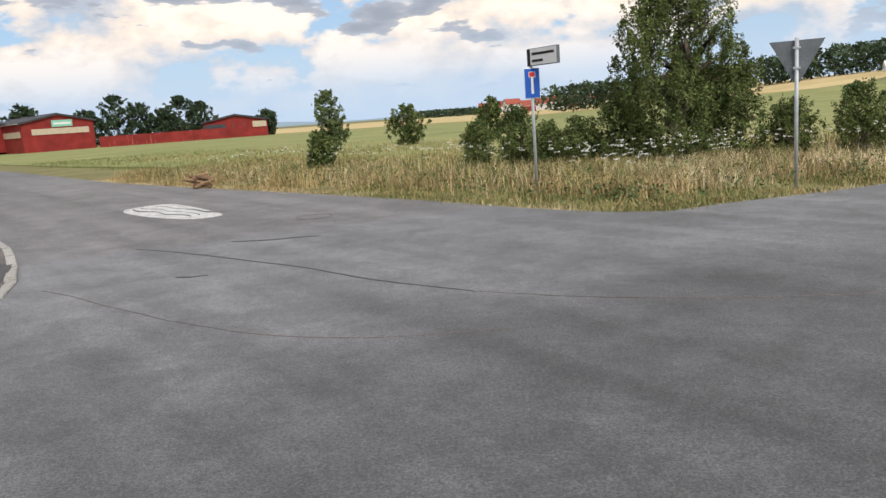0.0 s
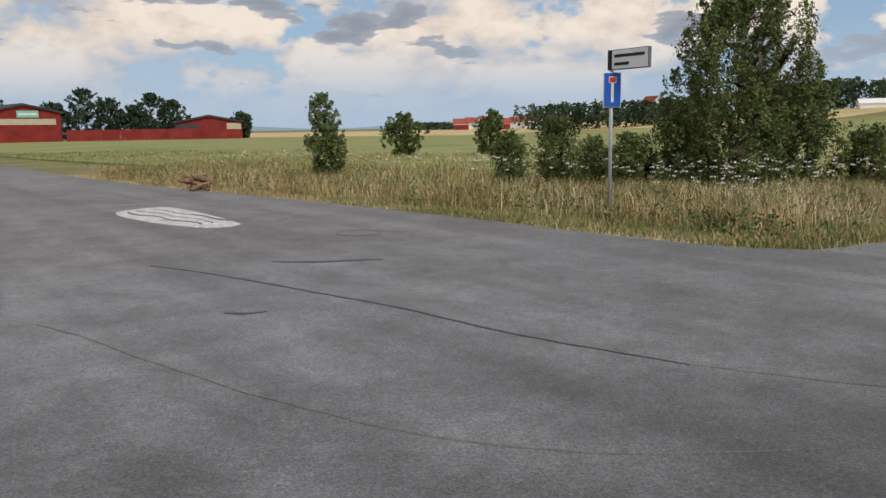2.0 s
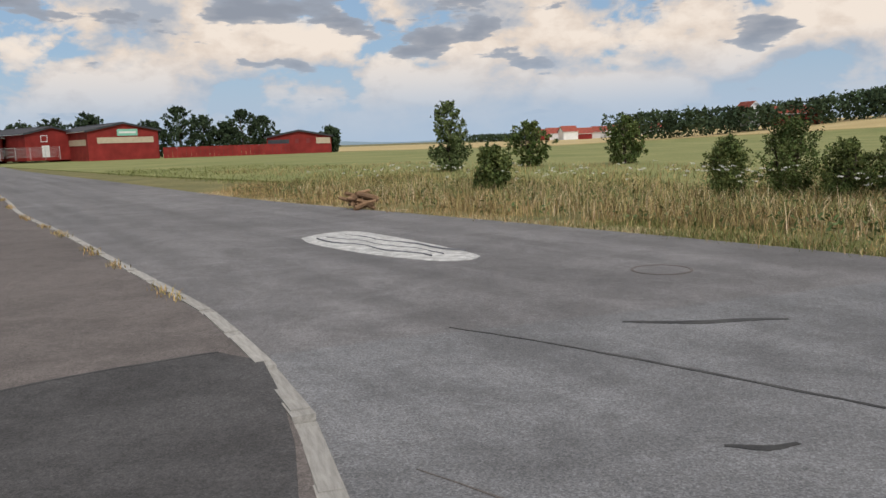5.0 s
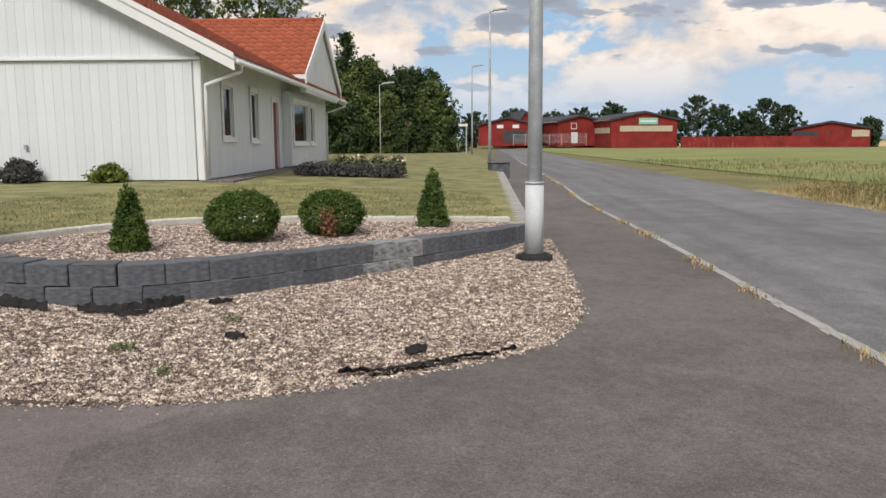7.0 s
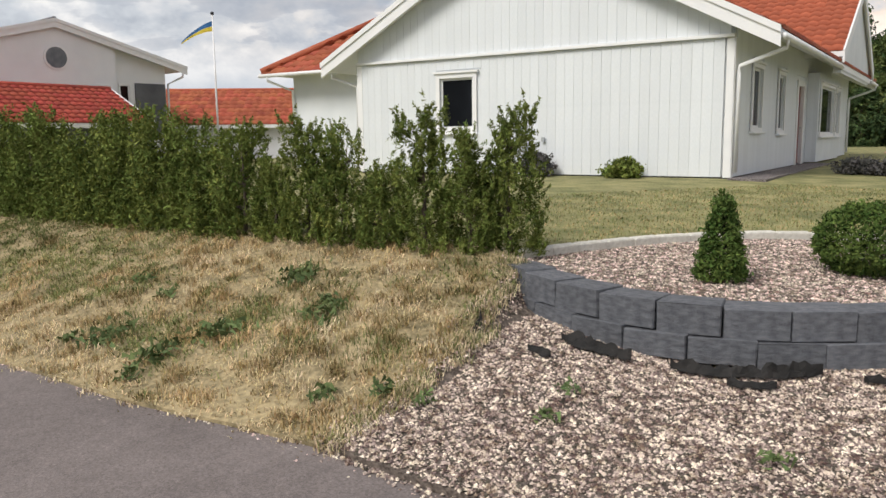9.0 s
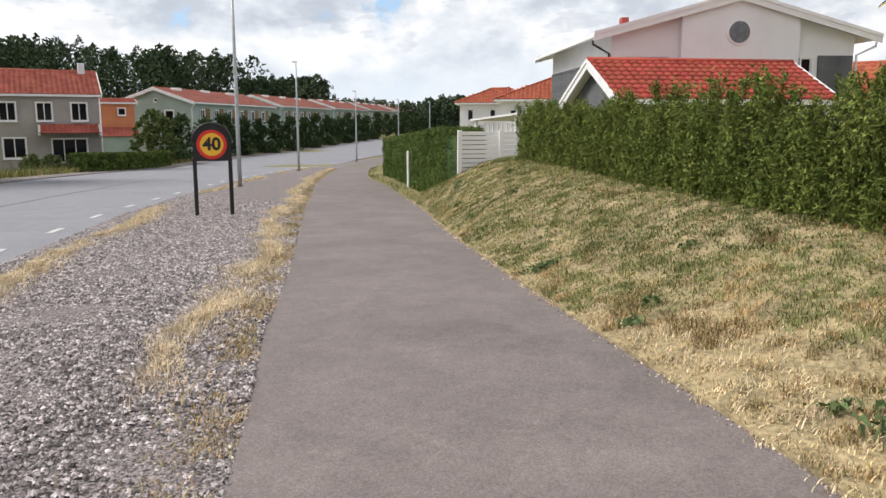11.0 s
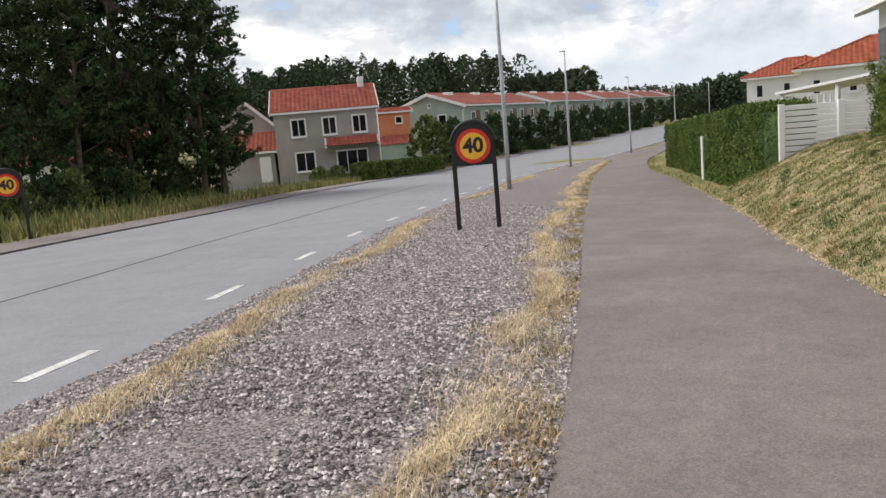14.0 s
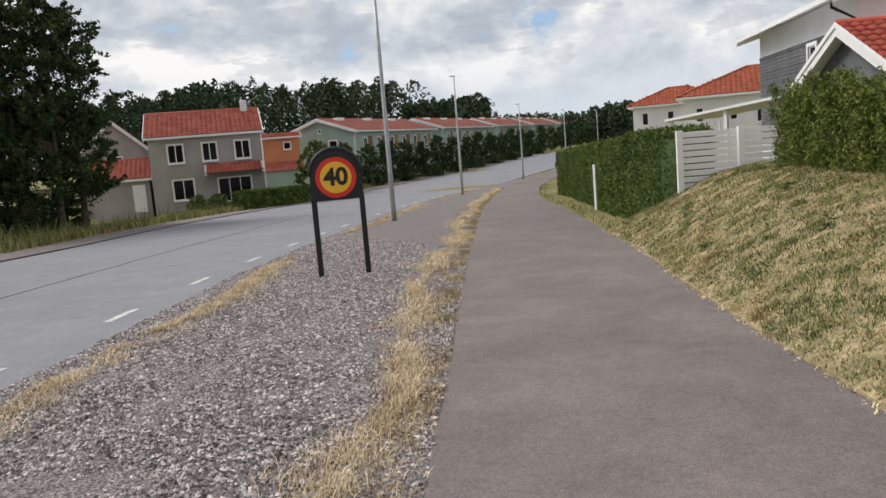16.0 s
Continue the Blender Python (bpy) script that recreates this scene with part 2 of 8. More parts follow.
street_nodes.links.new(wboth, wmul.inputs[7])
# the northern street has a warmer coat that ends in a line across the crossing
coat = street_math("ADD", street_math("MULTIPLY", wsep.outputs[0], -0.433), street_math("MULTIPLY", wsep.outputs[1], 0.901))
coat = street_math("ADD", coat, street_math("MULTIPLY", wnoise.outputs[0], 0.25))
cedge = street_nodes.nodes.new("ShaderNodeMapRange")
cedge.inputs["From Min"].default_value, cedge.inputs["From Max"].default_value = 12.53, 12.63
street_nodes.links.new(coat, cedge.inputs[0])
ctint = street_nodes.nodes.new("ShaderNodeMix")
ctint.data_type = "RGBA"
ctint.inputs[6].default_value, ctint.inputs[7].default_value = (0.985, 1.0, 1.02, 1), (0.96, 0.93, 0.925, 1)
street_nodes.links.new(cedge.outputs[0], ctint.inputs[0])
cmul = street_nodes.nodes.new("ShaderNodeMix")
cmul.data_type, cmul.blend_type = "RGBA", "MULTIPLY"
cmul.inputs[0].default_value = 1
street_nodes.links.new(wmul.outputs[2], cmul.inputs[6])
street_nodes.links.new(ctint.outputs[2], cmul.inputs[7])
street_nodes.links.new(cmul.outputs[2], wb.inputs["Base Color"])
M["asphalt_main"] = asphalt("asphalt_main_road", (0.192, 0.196, 0.218), (0.262, 0.266, 0.288), 0.07, 0.85, 0.15, 150, 0.3)
M["asphalt_path"] = asphalt("asphalt_footpath", (0.138, 0.118, 0.113), (0.198, 0.170, 0.164), 0.12, 0.8, 0.3, 150, 0.4)
M["asphalt_walk"] = asphalt("asphalt_pavement", (0.112, 0.098, 0.093), (0.172, 0.152, 0.145), 0.17, 0.8, 0.3, 150, 0.45)
M["asphalt_dark"] = asphalt("asphalt_new_patch", (0.052, 0.050, 0.052), (0.088, 0.086, 0.088), 0.2, 0.8, 0.3, 150, 0.5)
M["tar"] = material("tar_seam", (0.02, 0.02, 0.022), (0.06, 0.06, 0.06), 6, 0.6, 0.2, 90)
M["paint"] = material("road_paint_worn", (0.26, 0.26, 0.26), (0.74, 0.74, 0.73), 7.0, 0.7, 0.3, 90, fine_mix=0.5)
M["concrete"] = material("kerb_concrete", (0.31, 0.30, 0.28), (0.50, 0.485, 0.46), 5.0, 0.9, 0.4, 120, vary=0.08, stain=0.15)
M["block"] = material("charcoal_wall_block", (0.072, 0.077, 0.09), (0.165, 0.172, 0.19), 6.0, 0.85, 0.7, 70, vary=0.14, bump_d=0.02)
M["bloom"] = material("limestained_wall_block", (0.12, 0.125, 0.13), (0.42, 0.42, 0.42), 5.0, 0.9, 0.6, 60, bump_d=0.02)
# base under the loose pebbles, darkened for the shadows in their gaps
M["pebble_base_shaded"] = material("pebble_bed", (0.06, 0.048, 0.04), (0.19, 0.155, 0.132), 9.0, 0.95, 1.0, 38, fine_mix=0.7, bump_d=0.03)
M["pebble"] = material("pebble", (0.15, 0.10, 0.078), (0.60, 0.50, 0.43), 14.0, 0.85, 0.2, 90, vary=0.85, contrast=0.09)
M["crush_base"] = material("crushed_rock_bed", (0.07, 0.06, 0.06), (0.31, 0.275, 0.27), 12.0, 0.95, 1.0, 48, fine_mix=0.75, bump_d=0.03, contrast=0.09)
M["edging_pale"] = material("pale_edging_stone", (0.50, 0.48, 0.43), (0.70, 0.68, 0.62), 6.0, 0.9, 0.4, 90, vary=0.08)
M["dead"] = material("withered_twigs", (0.16, 0.07, 0.035), (0.30, 0.14, 0.075), 6.0, 0.85, 0.0, 30, vary=0.3)
M["crush"] = material("crushed_rock", (0.15, 0.13, 0.13), (0.50, 0.455, 0.45), 14.0, 0.88, 0.2, 90, vary=0.8, contrast=0.09)
M["soil_dry"] = material("dry_turf", (0.15, 0.125, 0.068), (0.45, 0.36, 0.205), 3.4, 0.95, 0.9, 24, fine_mix=0.5, bump_d=0.04)
M["lawn"] = material("dry_lawn", (0.115, 0.13, 0.045), (0.36, 0.325, 0.15), 1.8, 0.95, 0.7, 26, fine_mix=0.4, bump_d=0.03, stain=0.15)
M["field"] = material("green_crop_field", (0.16, 0.19, 0.058), (0.29, 0.285, 0.11), 0.12, 0.95, 0.5, 5, fine_mix=0.4, bump_d=0.1)
M["ripe"] = material("ripe_grain_field", (0.42, 0.32, 0.14), (0.58, 0.46, 0.24), 0.05, 0.95, 0.2, 3)
M["ground"] = material("rough_grass_ground", (0.10, 0.11, 0.035), (0.25, 0.215, 0.09), 0.35, 0.95, 0.6, 9, fine_mix=0.5, bump_d=0.05)
M["straw"] = material("straw_blades", (0.45, 0.35, 0.215), (0.78, 0.66, 0.455), 3.0, 0.85, 0.0, 30, vary=0.4, spec=0.15)
M["straw_bank"] = material("faded_turf_blades", (0.48, 0.37, 0.205), (0.78, 0.63, 0.39), 1.6, 0.85, 0.0, 30, vary=0.4, spec=0.15)
M["mixed"] = material("mixed_grass_blades", (0.20, 0.16, 0.072), (0.54, 0.40, 0.205), 0.9, 0.85, 0.0, 30, vary=0.5, spec=0.15)
M["green_blade"] = material("green_grass_blades", (0.11, 0.14, 0.045), (0.24, 0.255, 0.10), 0.9, 0.85, 0.0, 30, vary=0.4, spec=0.15)
M["weed"] = material("weed_leaves", (0.075, 0.115, 0.045), (0.15, 0.195, 0.075), 4, 0.8, 0.0, 30, vary=0.3, spec=0.2)
M["umbel"] = material("white_umbels", (0.62, 0.62, 0.56), (0.80, 0.80, 0.76), 5, 0.8, 0.0, 30, vary=0.1)
M["thuja"] = material("thuja_foliage", (0.078, 0.112, 0.024), (0.19, 0.225, 0.055), 2.2, 0.8, 0.0, 20, vary=0.5, spec=0.15)
M["evergreen"] = material("clipped_evergreen", (0.045, 0.085, 0.018), (0.115, 0.165, 0.04), 3.0, 0.8, 0.0, 20, vary=0.4, spec=0.15)
M["clipped"] = material("clipped_hedge_leaves", (0.052, 0.088, 0.02), (0.145, 0.195, 0.05), 1.5, 0.8, 0.0, 20, vary=0.45, spec=0.15)
M["conifer"] = material("dark_conifer_foliage", (0.024, 0.046, 0.019), (0.07, 0.106, 0.04), 0.8, 0.85, 0.0, 10, vary=0.5, spec=0.15)
M["leaf"] = material("tree_leaves", (0.055, 0.085, 0.026), (0.165, 0.20, 0.066), 0.9, 0.8, 0.0, 10, vary=0.55, spec=0.2)
M["leaf_light"] = material("willow_leaves", (0.075, 0.105, 0.04), (0.165, 0.205, 0.09), 0.9, 0.8, 0.0, 10, vary=0.4, spec=0.2)
# leaf green with a slight bluish haze mixed into the colour
M["forest"] = material("forest_leaves_hazed", (0.034, 0.055, 0.032), (0.072, 0.102, 0.055), 0.12, 0.9, 0.0, 1.0, vary=0.3, spec=0.1)
M["lavender"] = material("lavender_leaves", (0.05, 0.055, 0.048), (0.12, 0.11, 0.112), 3, 0.8, 0.0, 30, vary=0.35)
M["rose"] = material("rose_petals", (0.5, 0.2, 0.16), (0.85, 0.74, 0.66), 9, 0.6, 0.0, 30, vary=0.3)
M["bark"] = material("bark", (0.05, 0.04, 0.03), (0.14, 0.11, 0.085), 6, 0.95, 0.8, 40, bump_d=0.02)
M["wood"] = material("split_firewood", (0.14, 0.085, 0.045), (0.32, 0.21, 0.12), 5, 0.9, 0.6, 60, vary=0.3)
M["white"] = material("white_painted_board", (0.68, 0.715, 0.745), (0.77, 0.80, 0.825), 1.2, 0.6, 0.1, 40, vary=0.03, stain=0.04)
M["white_trim"] = material("white_trim_paint", (0.76, 0.77, 0.78), (0.83, 0.83, 0.83), 2, 0.5, 0.05, 50)
M["render"] = material("white_render", (0.75, 0.76, 0.78), (0.83, 0.84, 0.855), 0.8, 0.9, 0.15, 50, stain=0.05)
M["grey_render"] = material("grey_render", (0.31, 0.295, 0.28), (0.41, 0.39, 0.37), 0.7, 0.9, 0.15, 30, stain=0.1)
M["green_board"] = material("sage_green_board", (0.29, 0.37, 0.33), (0.37, 0.46, 0.41), 0.7, 0.8, 0.1, 30, vary=0.04)
M["ochre"] = material("orange_render", (0.50, 0.19, 0.09), (0.62, 0.26, 0.13), 0.7, 0.85, 0.1, 30)
M["slate"] = material("slate_grey_board", (0.085, 0.09, 0.10), (0.14, 0.145, 0.155), 1.5, 0.75, 0.1, 30, vary=0.08)
M["tile"] = material("clay_roof_tile", (0.29, 0.066, 0.032), (0.43, 0.115, 0.058), 2.0, 0.8, 0.2, 40, vary=0.16, stain=0.12)
M["tile_far"] = material("weathered_roof_tile", (0.30, 0.075, 0.05), (0.43, 0.12, 0.085), 0.6, 0.85, 0.2, 10, vary=0.14, stain=0.12)
M["tile_red"] = material("red_roof_tile", (0.29, 0.043, 0.028), (0.43, 0.078, 0.05), 2.0, 0.7, 0.2, 40, vary=0.12)
M["falu"] = material("red_barn_board", (0.19, 0.016, 0.014), (0.30, 0.032, 0.027), 0.6, 0.85, 0.2, 14, stain=0.12)
M["cream"] = material("cream_barn_stripe", (0.45, 0.38, 0.28), (0.56, 0.48, 0.37), 2, 0.8, 0.0, 14)
M["dark_roof"] = material("dark_barn_roof", (0.035, 0.037, 0.045), (0.075, 0.078, 0.09), 0.8, 0.8, 0.2, 14)
M["green_sign"] = material("green_sign_board", (0.20, 0.48, 0.38), (0.28, 0.56, 0.45), 3, 0.6, 0.0, 20)
M["tile_row"] = material("brown_red_far_tiles", (0.30, 0.095, 0.07), (0.42, 0.15, 0.11), 1.0, 0.8, 0.2, 14, vary=0.1)
M["steel"] = material("galvanised_steel", (0.36, 0.385, 0.405), (0.50, 0.53, 0.55), 5, 0.5, 0.1, 40, metal=0.25)
M["pole_white"] = material("grey_white_pole_sleeve", (0.52, 0.55, 0.56), (0.65, 0.67, 0.68), 4, 0.6, 0.1, 40)
M["black"] = material("black_powder_coat", (0.008, 0.008, 0.009), (0.018, 0.018, 0.02), 5, 0.45, 0.1, 60)
M["rubber"] = material("black_rubber", (0.012, 0.012, 0.012), (0.03, 0.03, 0.03), 8, 0.85, 0.2, 60)
M["liner"] = material("torn_weed_liner", (0.007, 0.007, 0.007), (0.022, 0.02, 0.019), 8, 0.8, 0.5, 60)
M["sign_red"] = material("sign_red", (0.62, 0.028, 0.02), (0.70, 0.04, 0.028), 4, 0.4, 0.0, 40)
M["sign_yellow"] = material("sign_yellow", (0.80, 0.45, 0.03), (0.86, 0.52, 0.05), 4, 0.4, 0.0, 40)
M["sign_blue"] = material("sign_blue", (0.01, 0.085, 0.42), (0.016, 0.11, 0.50), 4, 0.4, 0.0, 40)
M["sign_white"] = material("sign_white", (0.70, 0.71, 0.72), (0.78, 0.78, 0.78), 4, 0.4, 0.0, 40)
M["sign_back"] = material("sign_back_grey", (0.12, 0.135, 0.15), (0.19, 0.21, 0.225), 4, 0.55, 0.0, 40, metal=0.3)
M["door_red"] = material("dark_red_door", (0.15, 0.02, 0.022), (0.21, 0.032, 0.032), 4, 0.5, 0.05, 40)
M["flag_blue"] = material("flag_blue_cloth", (0.03, 0.12, 0.30), (0.05, 0.16, 0.38), 4, 0.9, 0.1, 60)
M["flag_yellow"] = material("flag_yellow_cloth", (0.62, 0.48, 0.05), (0.72, 0.56, 0.08), 4, 0.9, 0.1, 60)
M["brick_red"] = material("red_chimney_sheet", (0.26, 0.04, 0.03), (0.36, 0.06, 0.045), 4, 0.7, 0.1, 40)
# haze over the far woods is painted in as blue
M["hill"] = material("distant_hills_haze_blue", (0.20, 0.29, 0.36), (0.25, 0.34, 0.41), 0.004, 1.0, 0.0, 0.05)
M["glass"] = glass_material("window_glass")

# ---------------------------------------------------------------- mesh helpers
rng = np.random.default_rng(7)


def np_mesh(name, verts, faces, mat, facets=False):
    """A mesh from an array of corners and an array of faces with equal corner counts."""
    verts, faces = np.asarray(verts, np.float32), np.asarray(faces, np.int32)
    me = bpy.data.meshes.new(name)
    nv, nf, k = len(verts), len(faces), faces.shape[1]
    me.vertices.add(nv)
    me.vertices.foreach_set("co", verts.ravel())
    me.loops.add(nf * k)
    me.loops.foreach_set("vertex_index", faces.ravel())
    me.polygons.add(nf)
    me.polygons.foreach_set("loop_start", np.arange(0, nf * k, k, dtype=np.int32))
    if facets:
        me.polygons.foreach_set("use_smooth", np.zeros(nf, bool))
    me.update(calc_edges=True)
    me.materials.append(M[mat])
    return me


def bm_mesh(name, bm, mat, smooth=False):
    me = bpy.data.meshes.new(name)
    bm.to_mesh(me)
    bm.free()
    me.materials.append(M[mat])
    if smooth:
        me.polygons.foreach_set("use_smooth", [True] * len(me.polygons))
    return me


def part(name, data, parent, label="", at=None):
    """A mesh as a part of a thing; at: its pose in the parent."""
    ob = new(name, data)
    ob.parent = parent
    if at is not None:
        ob.matrix_basis = at
    if label:
        ob["label"] = label
    return ob


def empty(name, m, label, category, group="", kind=""):
    ob = new(name)
    ob.empty_display_size = 0.2
    ob.matrix_basis = m
    return tagged(ob, label, category, group, kind)


def box(bm, x0, x1, y0, y1, z0, z1, bevel=0.0):
    r = bmesh.ops.create_cube(bm, size=1.0, matrix=Matrix.Translation(((x0 + x1) / 2, (y0 + y1) / 2, (z0 + z1) / 2)) @ Matrix.Diagonal((x1 - x0, y1 - y0, z1 - z0, 1)))
    if bevel:
        bmesh.ops.bevel(bm, geom=list({e for v in r["verts"] for e in v.link_edges}), offset=bevel, segments=1, affect="EDGES")


def box_mesh(name, x0, x1, y0, y1, z0, z1, mat, bevel=0.0):
    bm = bmesh.new()
    box(bm, x0, x1, y0, y1, z0, z1, bevel)
    return bm_mesh(name, bm, mat)


def tube(bm, pts, radii, n=8, cap=True):
    """A round tube along points."""
    rings = []
    for i, p in enumerate(pts):
        a, b = Vector(pts[max(0, i - 1)]), Vector(pts[min(len(pts) - 1, i + 1)])
        q = (b - a).to_track_quat("Z", "Y")
        rings.append([bm.verts.new(Vector(p) + q @ Vector((math.cos(k * math.tau / n) * radii[i], math.sin(k * math.tau / n) * radii[i], 0))) for k in range(n)])
    for r, s in zip(rings[:-1], rings[1:]):
        for k in range(n):
            bm.faces.new((r[k], r[(k + 1) % n], s[(k + 1) % n], s[k]))
    if cap:
        bm.faces.new(rings[-1])
        bm.faces.new(rings[0][::-1])
    return rings


def prism(bm, outline, y0, y1):
    """An outline in x, z drawn out along y."""
    a = [bm.verts.new((x, y0, z)) for x, z in outline]
    b = [bm.verts.new((x, y1, z)) for x, z in outline]
    n = len(a)
    bm.faces.new(a)
    bm.faces.new(b[::-1])
    for i in range(n):
        bm.faces.new((a[(i + 1) % n], a[i], b[i], b[(i + 1) % n]))


def prism_mesh(name, outline, y0, y1, mat):
    bm = bmesh.new()
    prism(bm, outline, y0, y1)
    bmesh.ops.recalc_face_normals(bm, faces=bm.faces)
    return bm_mesh(name, bm, mat)


def smooth_line(pts, step):
    """Catmull-Rom through points, resampled at about that step."""
    p = np.array(pts, float)
    q = np.vstack([2 * p[0] - p[1], p, 2 * p[-1] - p[-2]])
    out = []
    for i in range(1, len(q) - 2):
        n = max(1, int(np.ceil(np.linalg.norm(q[i + 1] - q[i]) / step)))
        for t in np.arange(n) / n:
            out.append(0.5 * (2 * q[i] + (q[i + 1] - q[i - 1]) * t + (2 * q[i - 1] - 5 * q[i] + 4 * q[i + 1] - q[i + 2]) * t**2 + (3 * q[i] - q[i - 1] - 3 * q[i + 1] + q[i + 2]) * t**3))
    out.append(p[-1])
    return np.array(out)


def inside(poly, xy):
    x, y = xy[:, 0], xy[:, 1]
    c = np.zeros(len(xy), bool)
    p = np.asarray(poly)
    for (x0, y0), (x1, y1) in zip(p, np.roll(p, -1, 0)):
        c ^= ((y0 > y) != (y1 > y)) & (x < (x1 - x0) * (y - y0) / (y1 - y0 + 1e-12) + x0)
    return c


def scatter(poly, n):
    """n random places inside an outline."""
    p = np.asarray(poly)
    lo, hi = p.min(0), p.max(0)
    out = np.zeros((0, 2))
    while len(out) < n:
        xy = lo + rng.random((n * 2, 2)) * (hi - lo)
        out = np.vstack([out, xy[inside(p, xy)]])
    return out[:n]


def seg_dist(line, xy):
    """Distance of places from a line of points."""
    best = np.full(len(xy), 1e9)
    for a, b in zip(line[:-1], line[1:]):
        d = b - a
        t = np.clip(((xy - a) @ d) / (d @ d), 0, 1)
        best = np.minimum(best, np.hypot(*(xy - a - t[:, None] * d).T))
    return best


def smoothstep(a, b, v):
    t = np.clip((v - a) / (b - a), 0, 1)
    return t * t * (3 - 2 * t)


def lumps(xy, size):
    """Gentle uneven relief, the same for the same place."""
    x, y = xy[:, 0] / size, xy[:, 1] / size
    return (np.sin(x * 2.1 + np.sin(y * 1.7)) + np.sin(y * 2.6 + np.sin(x * 1.3) * 1.4) + np.sin((x + y) * 4.3) * 0.5) / 2.5


def base_height(xy):
    """The land: level at the crossing, falling to the south-west, rising to the far north-east."""
    s = (-13 - xy[:, 0]) * 0.72 + (4 - xy[:, 1]) * 0.69
    s = np.where(s > 4, s, np.where(s < -4, 0, (s + 4) ** 2 / 16))
    low = -0.034 * np.minimum(s, 70) + 0.02 * np.maximum(s - 110, 0)
    hill = 5.0 * smoothstep(25, 110, xy[:, 0]) * smoothstep(60, 190, xy[:, 1])
    return np.minimum(low, 6) + hill


def patch(name, outline, step, height, mat, label, category, kind="structure", skirt=0.14):
    """A sheet of ground with a given outline, laid on a height function."""
    o = np.asarray(outline, float)
    lo, hi = o.min(0), o.max(0)
    gx, gy = np.meshgrid(np.arange(lo[0], hi[0], step), np.arange(lo[1], hi[1], step))
    g = np.c_[gx.ravel(), gy.ravel()]
    g = g + (rng.random(g.shape) - 0.5) * step * 0.3
    g = g[inside(o, g)]
    if len(g):
        g = g[seg_dist(np.vstack([o, o[:1]]), g) > step * 0.35]
    pts = np.vstack([o, g])
    n = len(o)
    r = delaunay_2d_cdt([Vector(p) for p in pts], [(i, (i + 1) % n) for i in range(n)], [], 1, 1e-4)
    v = np.array([tuple(p) for p in r[0]])
    z = height(v)
    f = np.array([list(t) for t in r[2]])
    e1 = np.vstack([f[:, [0, 1]], f[:, [1, 2]], f[:, [2, 0]]])
    have = {(int(a), int(b)) for a, b in e1}
    rim = np.array([(a, b) for a, b in have if (b, a) not in have])
    top, low = np.c_[v, z], np.c_[v, z - skirt]
    n0 = len(v)
    up_, dn_ = rim + n0, rim + 2 * n0
    f = np.vstack([f, np.c_[up_[:, 1], up_[:, 0], dn_[:, 0]], np.c_[up_[:, 1], dn_[:, 0], dn_[:, 1]]])
    me = np_mesh(name, np.vstack([top, top, low]), f, mat)
    ob = new(name, me)
    if sum(p.normal.z for p in me.polygons) < 0:
        me.flip_normals()
    return tagged(ob, label, category, kind=kind)


def blades(name, xy, z, height, width, mat, label, lean=0.35, bunch=0.0):
    """Grass: bent blades of three triangles each."""
    n = len(xy)
    h = height * (0.55 + 0.9 * rng.random(n))
    a = rng.random(n) * math.tau
    side = np.c_[np.cos(a), np.sin(a)] * (width * (0.6 + 0.8 * rng.random(n)))[:, None]
    d = np.c_[np.cos(a + 1.3), np.sin(a + 1.3)] * (h * lean * rng.random(n) ** 0.7)[:, None]
    base = np.c_[xy, z]
    up = np.zeros((n, 3))
    up[:, 2] = h
    s3, d3 = np.c_[side, np.zeros(n)], np.c_[d, np.zeros(n)]
    v = np.stack([base - s3, base + s3, base + s3 * 0.8 + up * 0.55 + d3 * 0.35, base - s3 * 0.8 + up * 0.55 + d3 * 0.35, base + up * np.clip(1.0 - 0.42 * lean * rng.random(n), 0.3, 1.0)[:, None] + d3], 1).reshape(-1, 3)
    i = np.arange(n)[:, None] * 5
    f = np.vstack([i + [0, 1, 2], i + [0, 2, 3], i + [3, 2, 4]])
    return tagged(new(name, np_mesh(name, v, f, mat)), label, "grass", kind="stuff")


def stones(name, xy, z, size, mat, label):
    """Loose stones: uneven eight-sided lumps."""
    n = len(xy)
    o = np.array([(1, 0, 0), (-1, 0, 0), (0, 1, 0), (0, -1, 0), (0, 0, 1)], float)
    o[:4, 2], o[4, 2] = -0.3, 0.5
    f = np.array([(0, 2, 4), (2, 1, 4), (1, 3, 4), (3, 0, 4)])
    r = size * (0.5 + 0.9 * rng.random(n) ** 1.6)
    v = o[None] * r[:, None, None] * (0.65 + 0.7 * rng.random((n, 5, 1)))
    a = rng.random(n) * math.tau
    b = (rng.random(n) - 0.5) * 0.9
    c, s = np.cos(b)[:, None], np.sin(b)[:, None]
    v = np.stack([v[..., 0] * c - v[..., 2] * s, v[..., 1], (v[..., 0] * s + v[..., 2] * c)], -1)
    c, s = np.cos(a)[:, None], np.sin(a)[:, None]
    v = np.stack([v[..., 0] * c - v[..., 1] * s, v[..., 0] * s + v[..., 1] * c, v[..., 2]], -1)
    v = v + np.c_[xy, z + r * 0.22][:, None]
    return tagged(new(name, np_mesh(name, v.reshape(-1, 3), (f[None] + np.arange(n)[:, None, None] * 5).reshape(-1, 3), mat, True)), label, "gravel", kind="stuff")


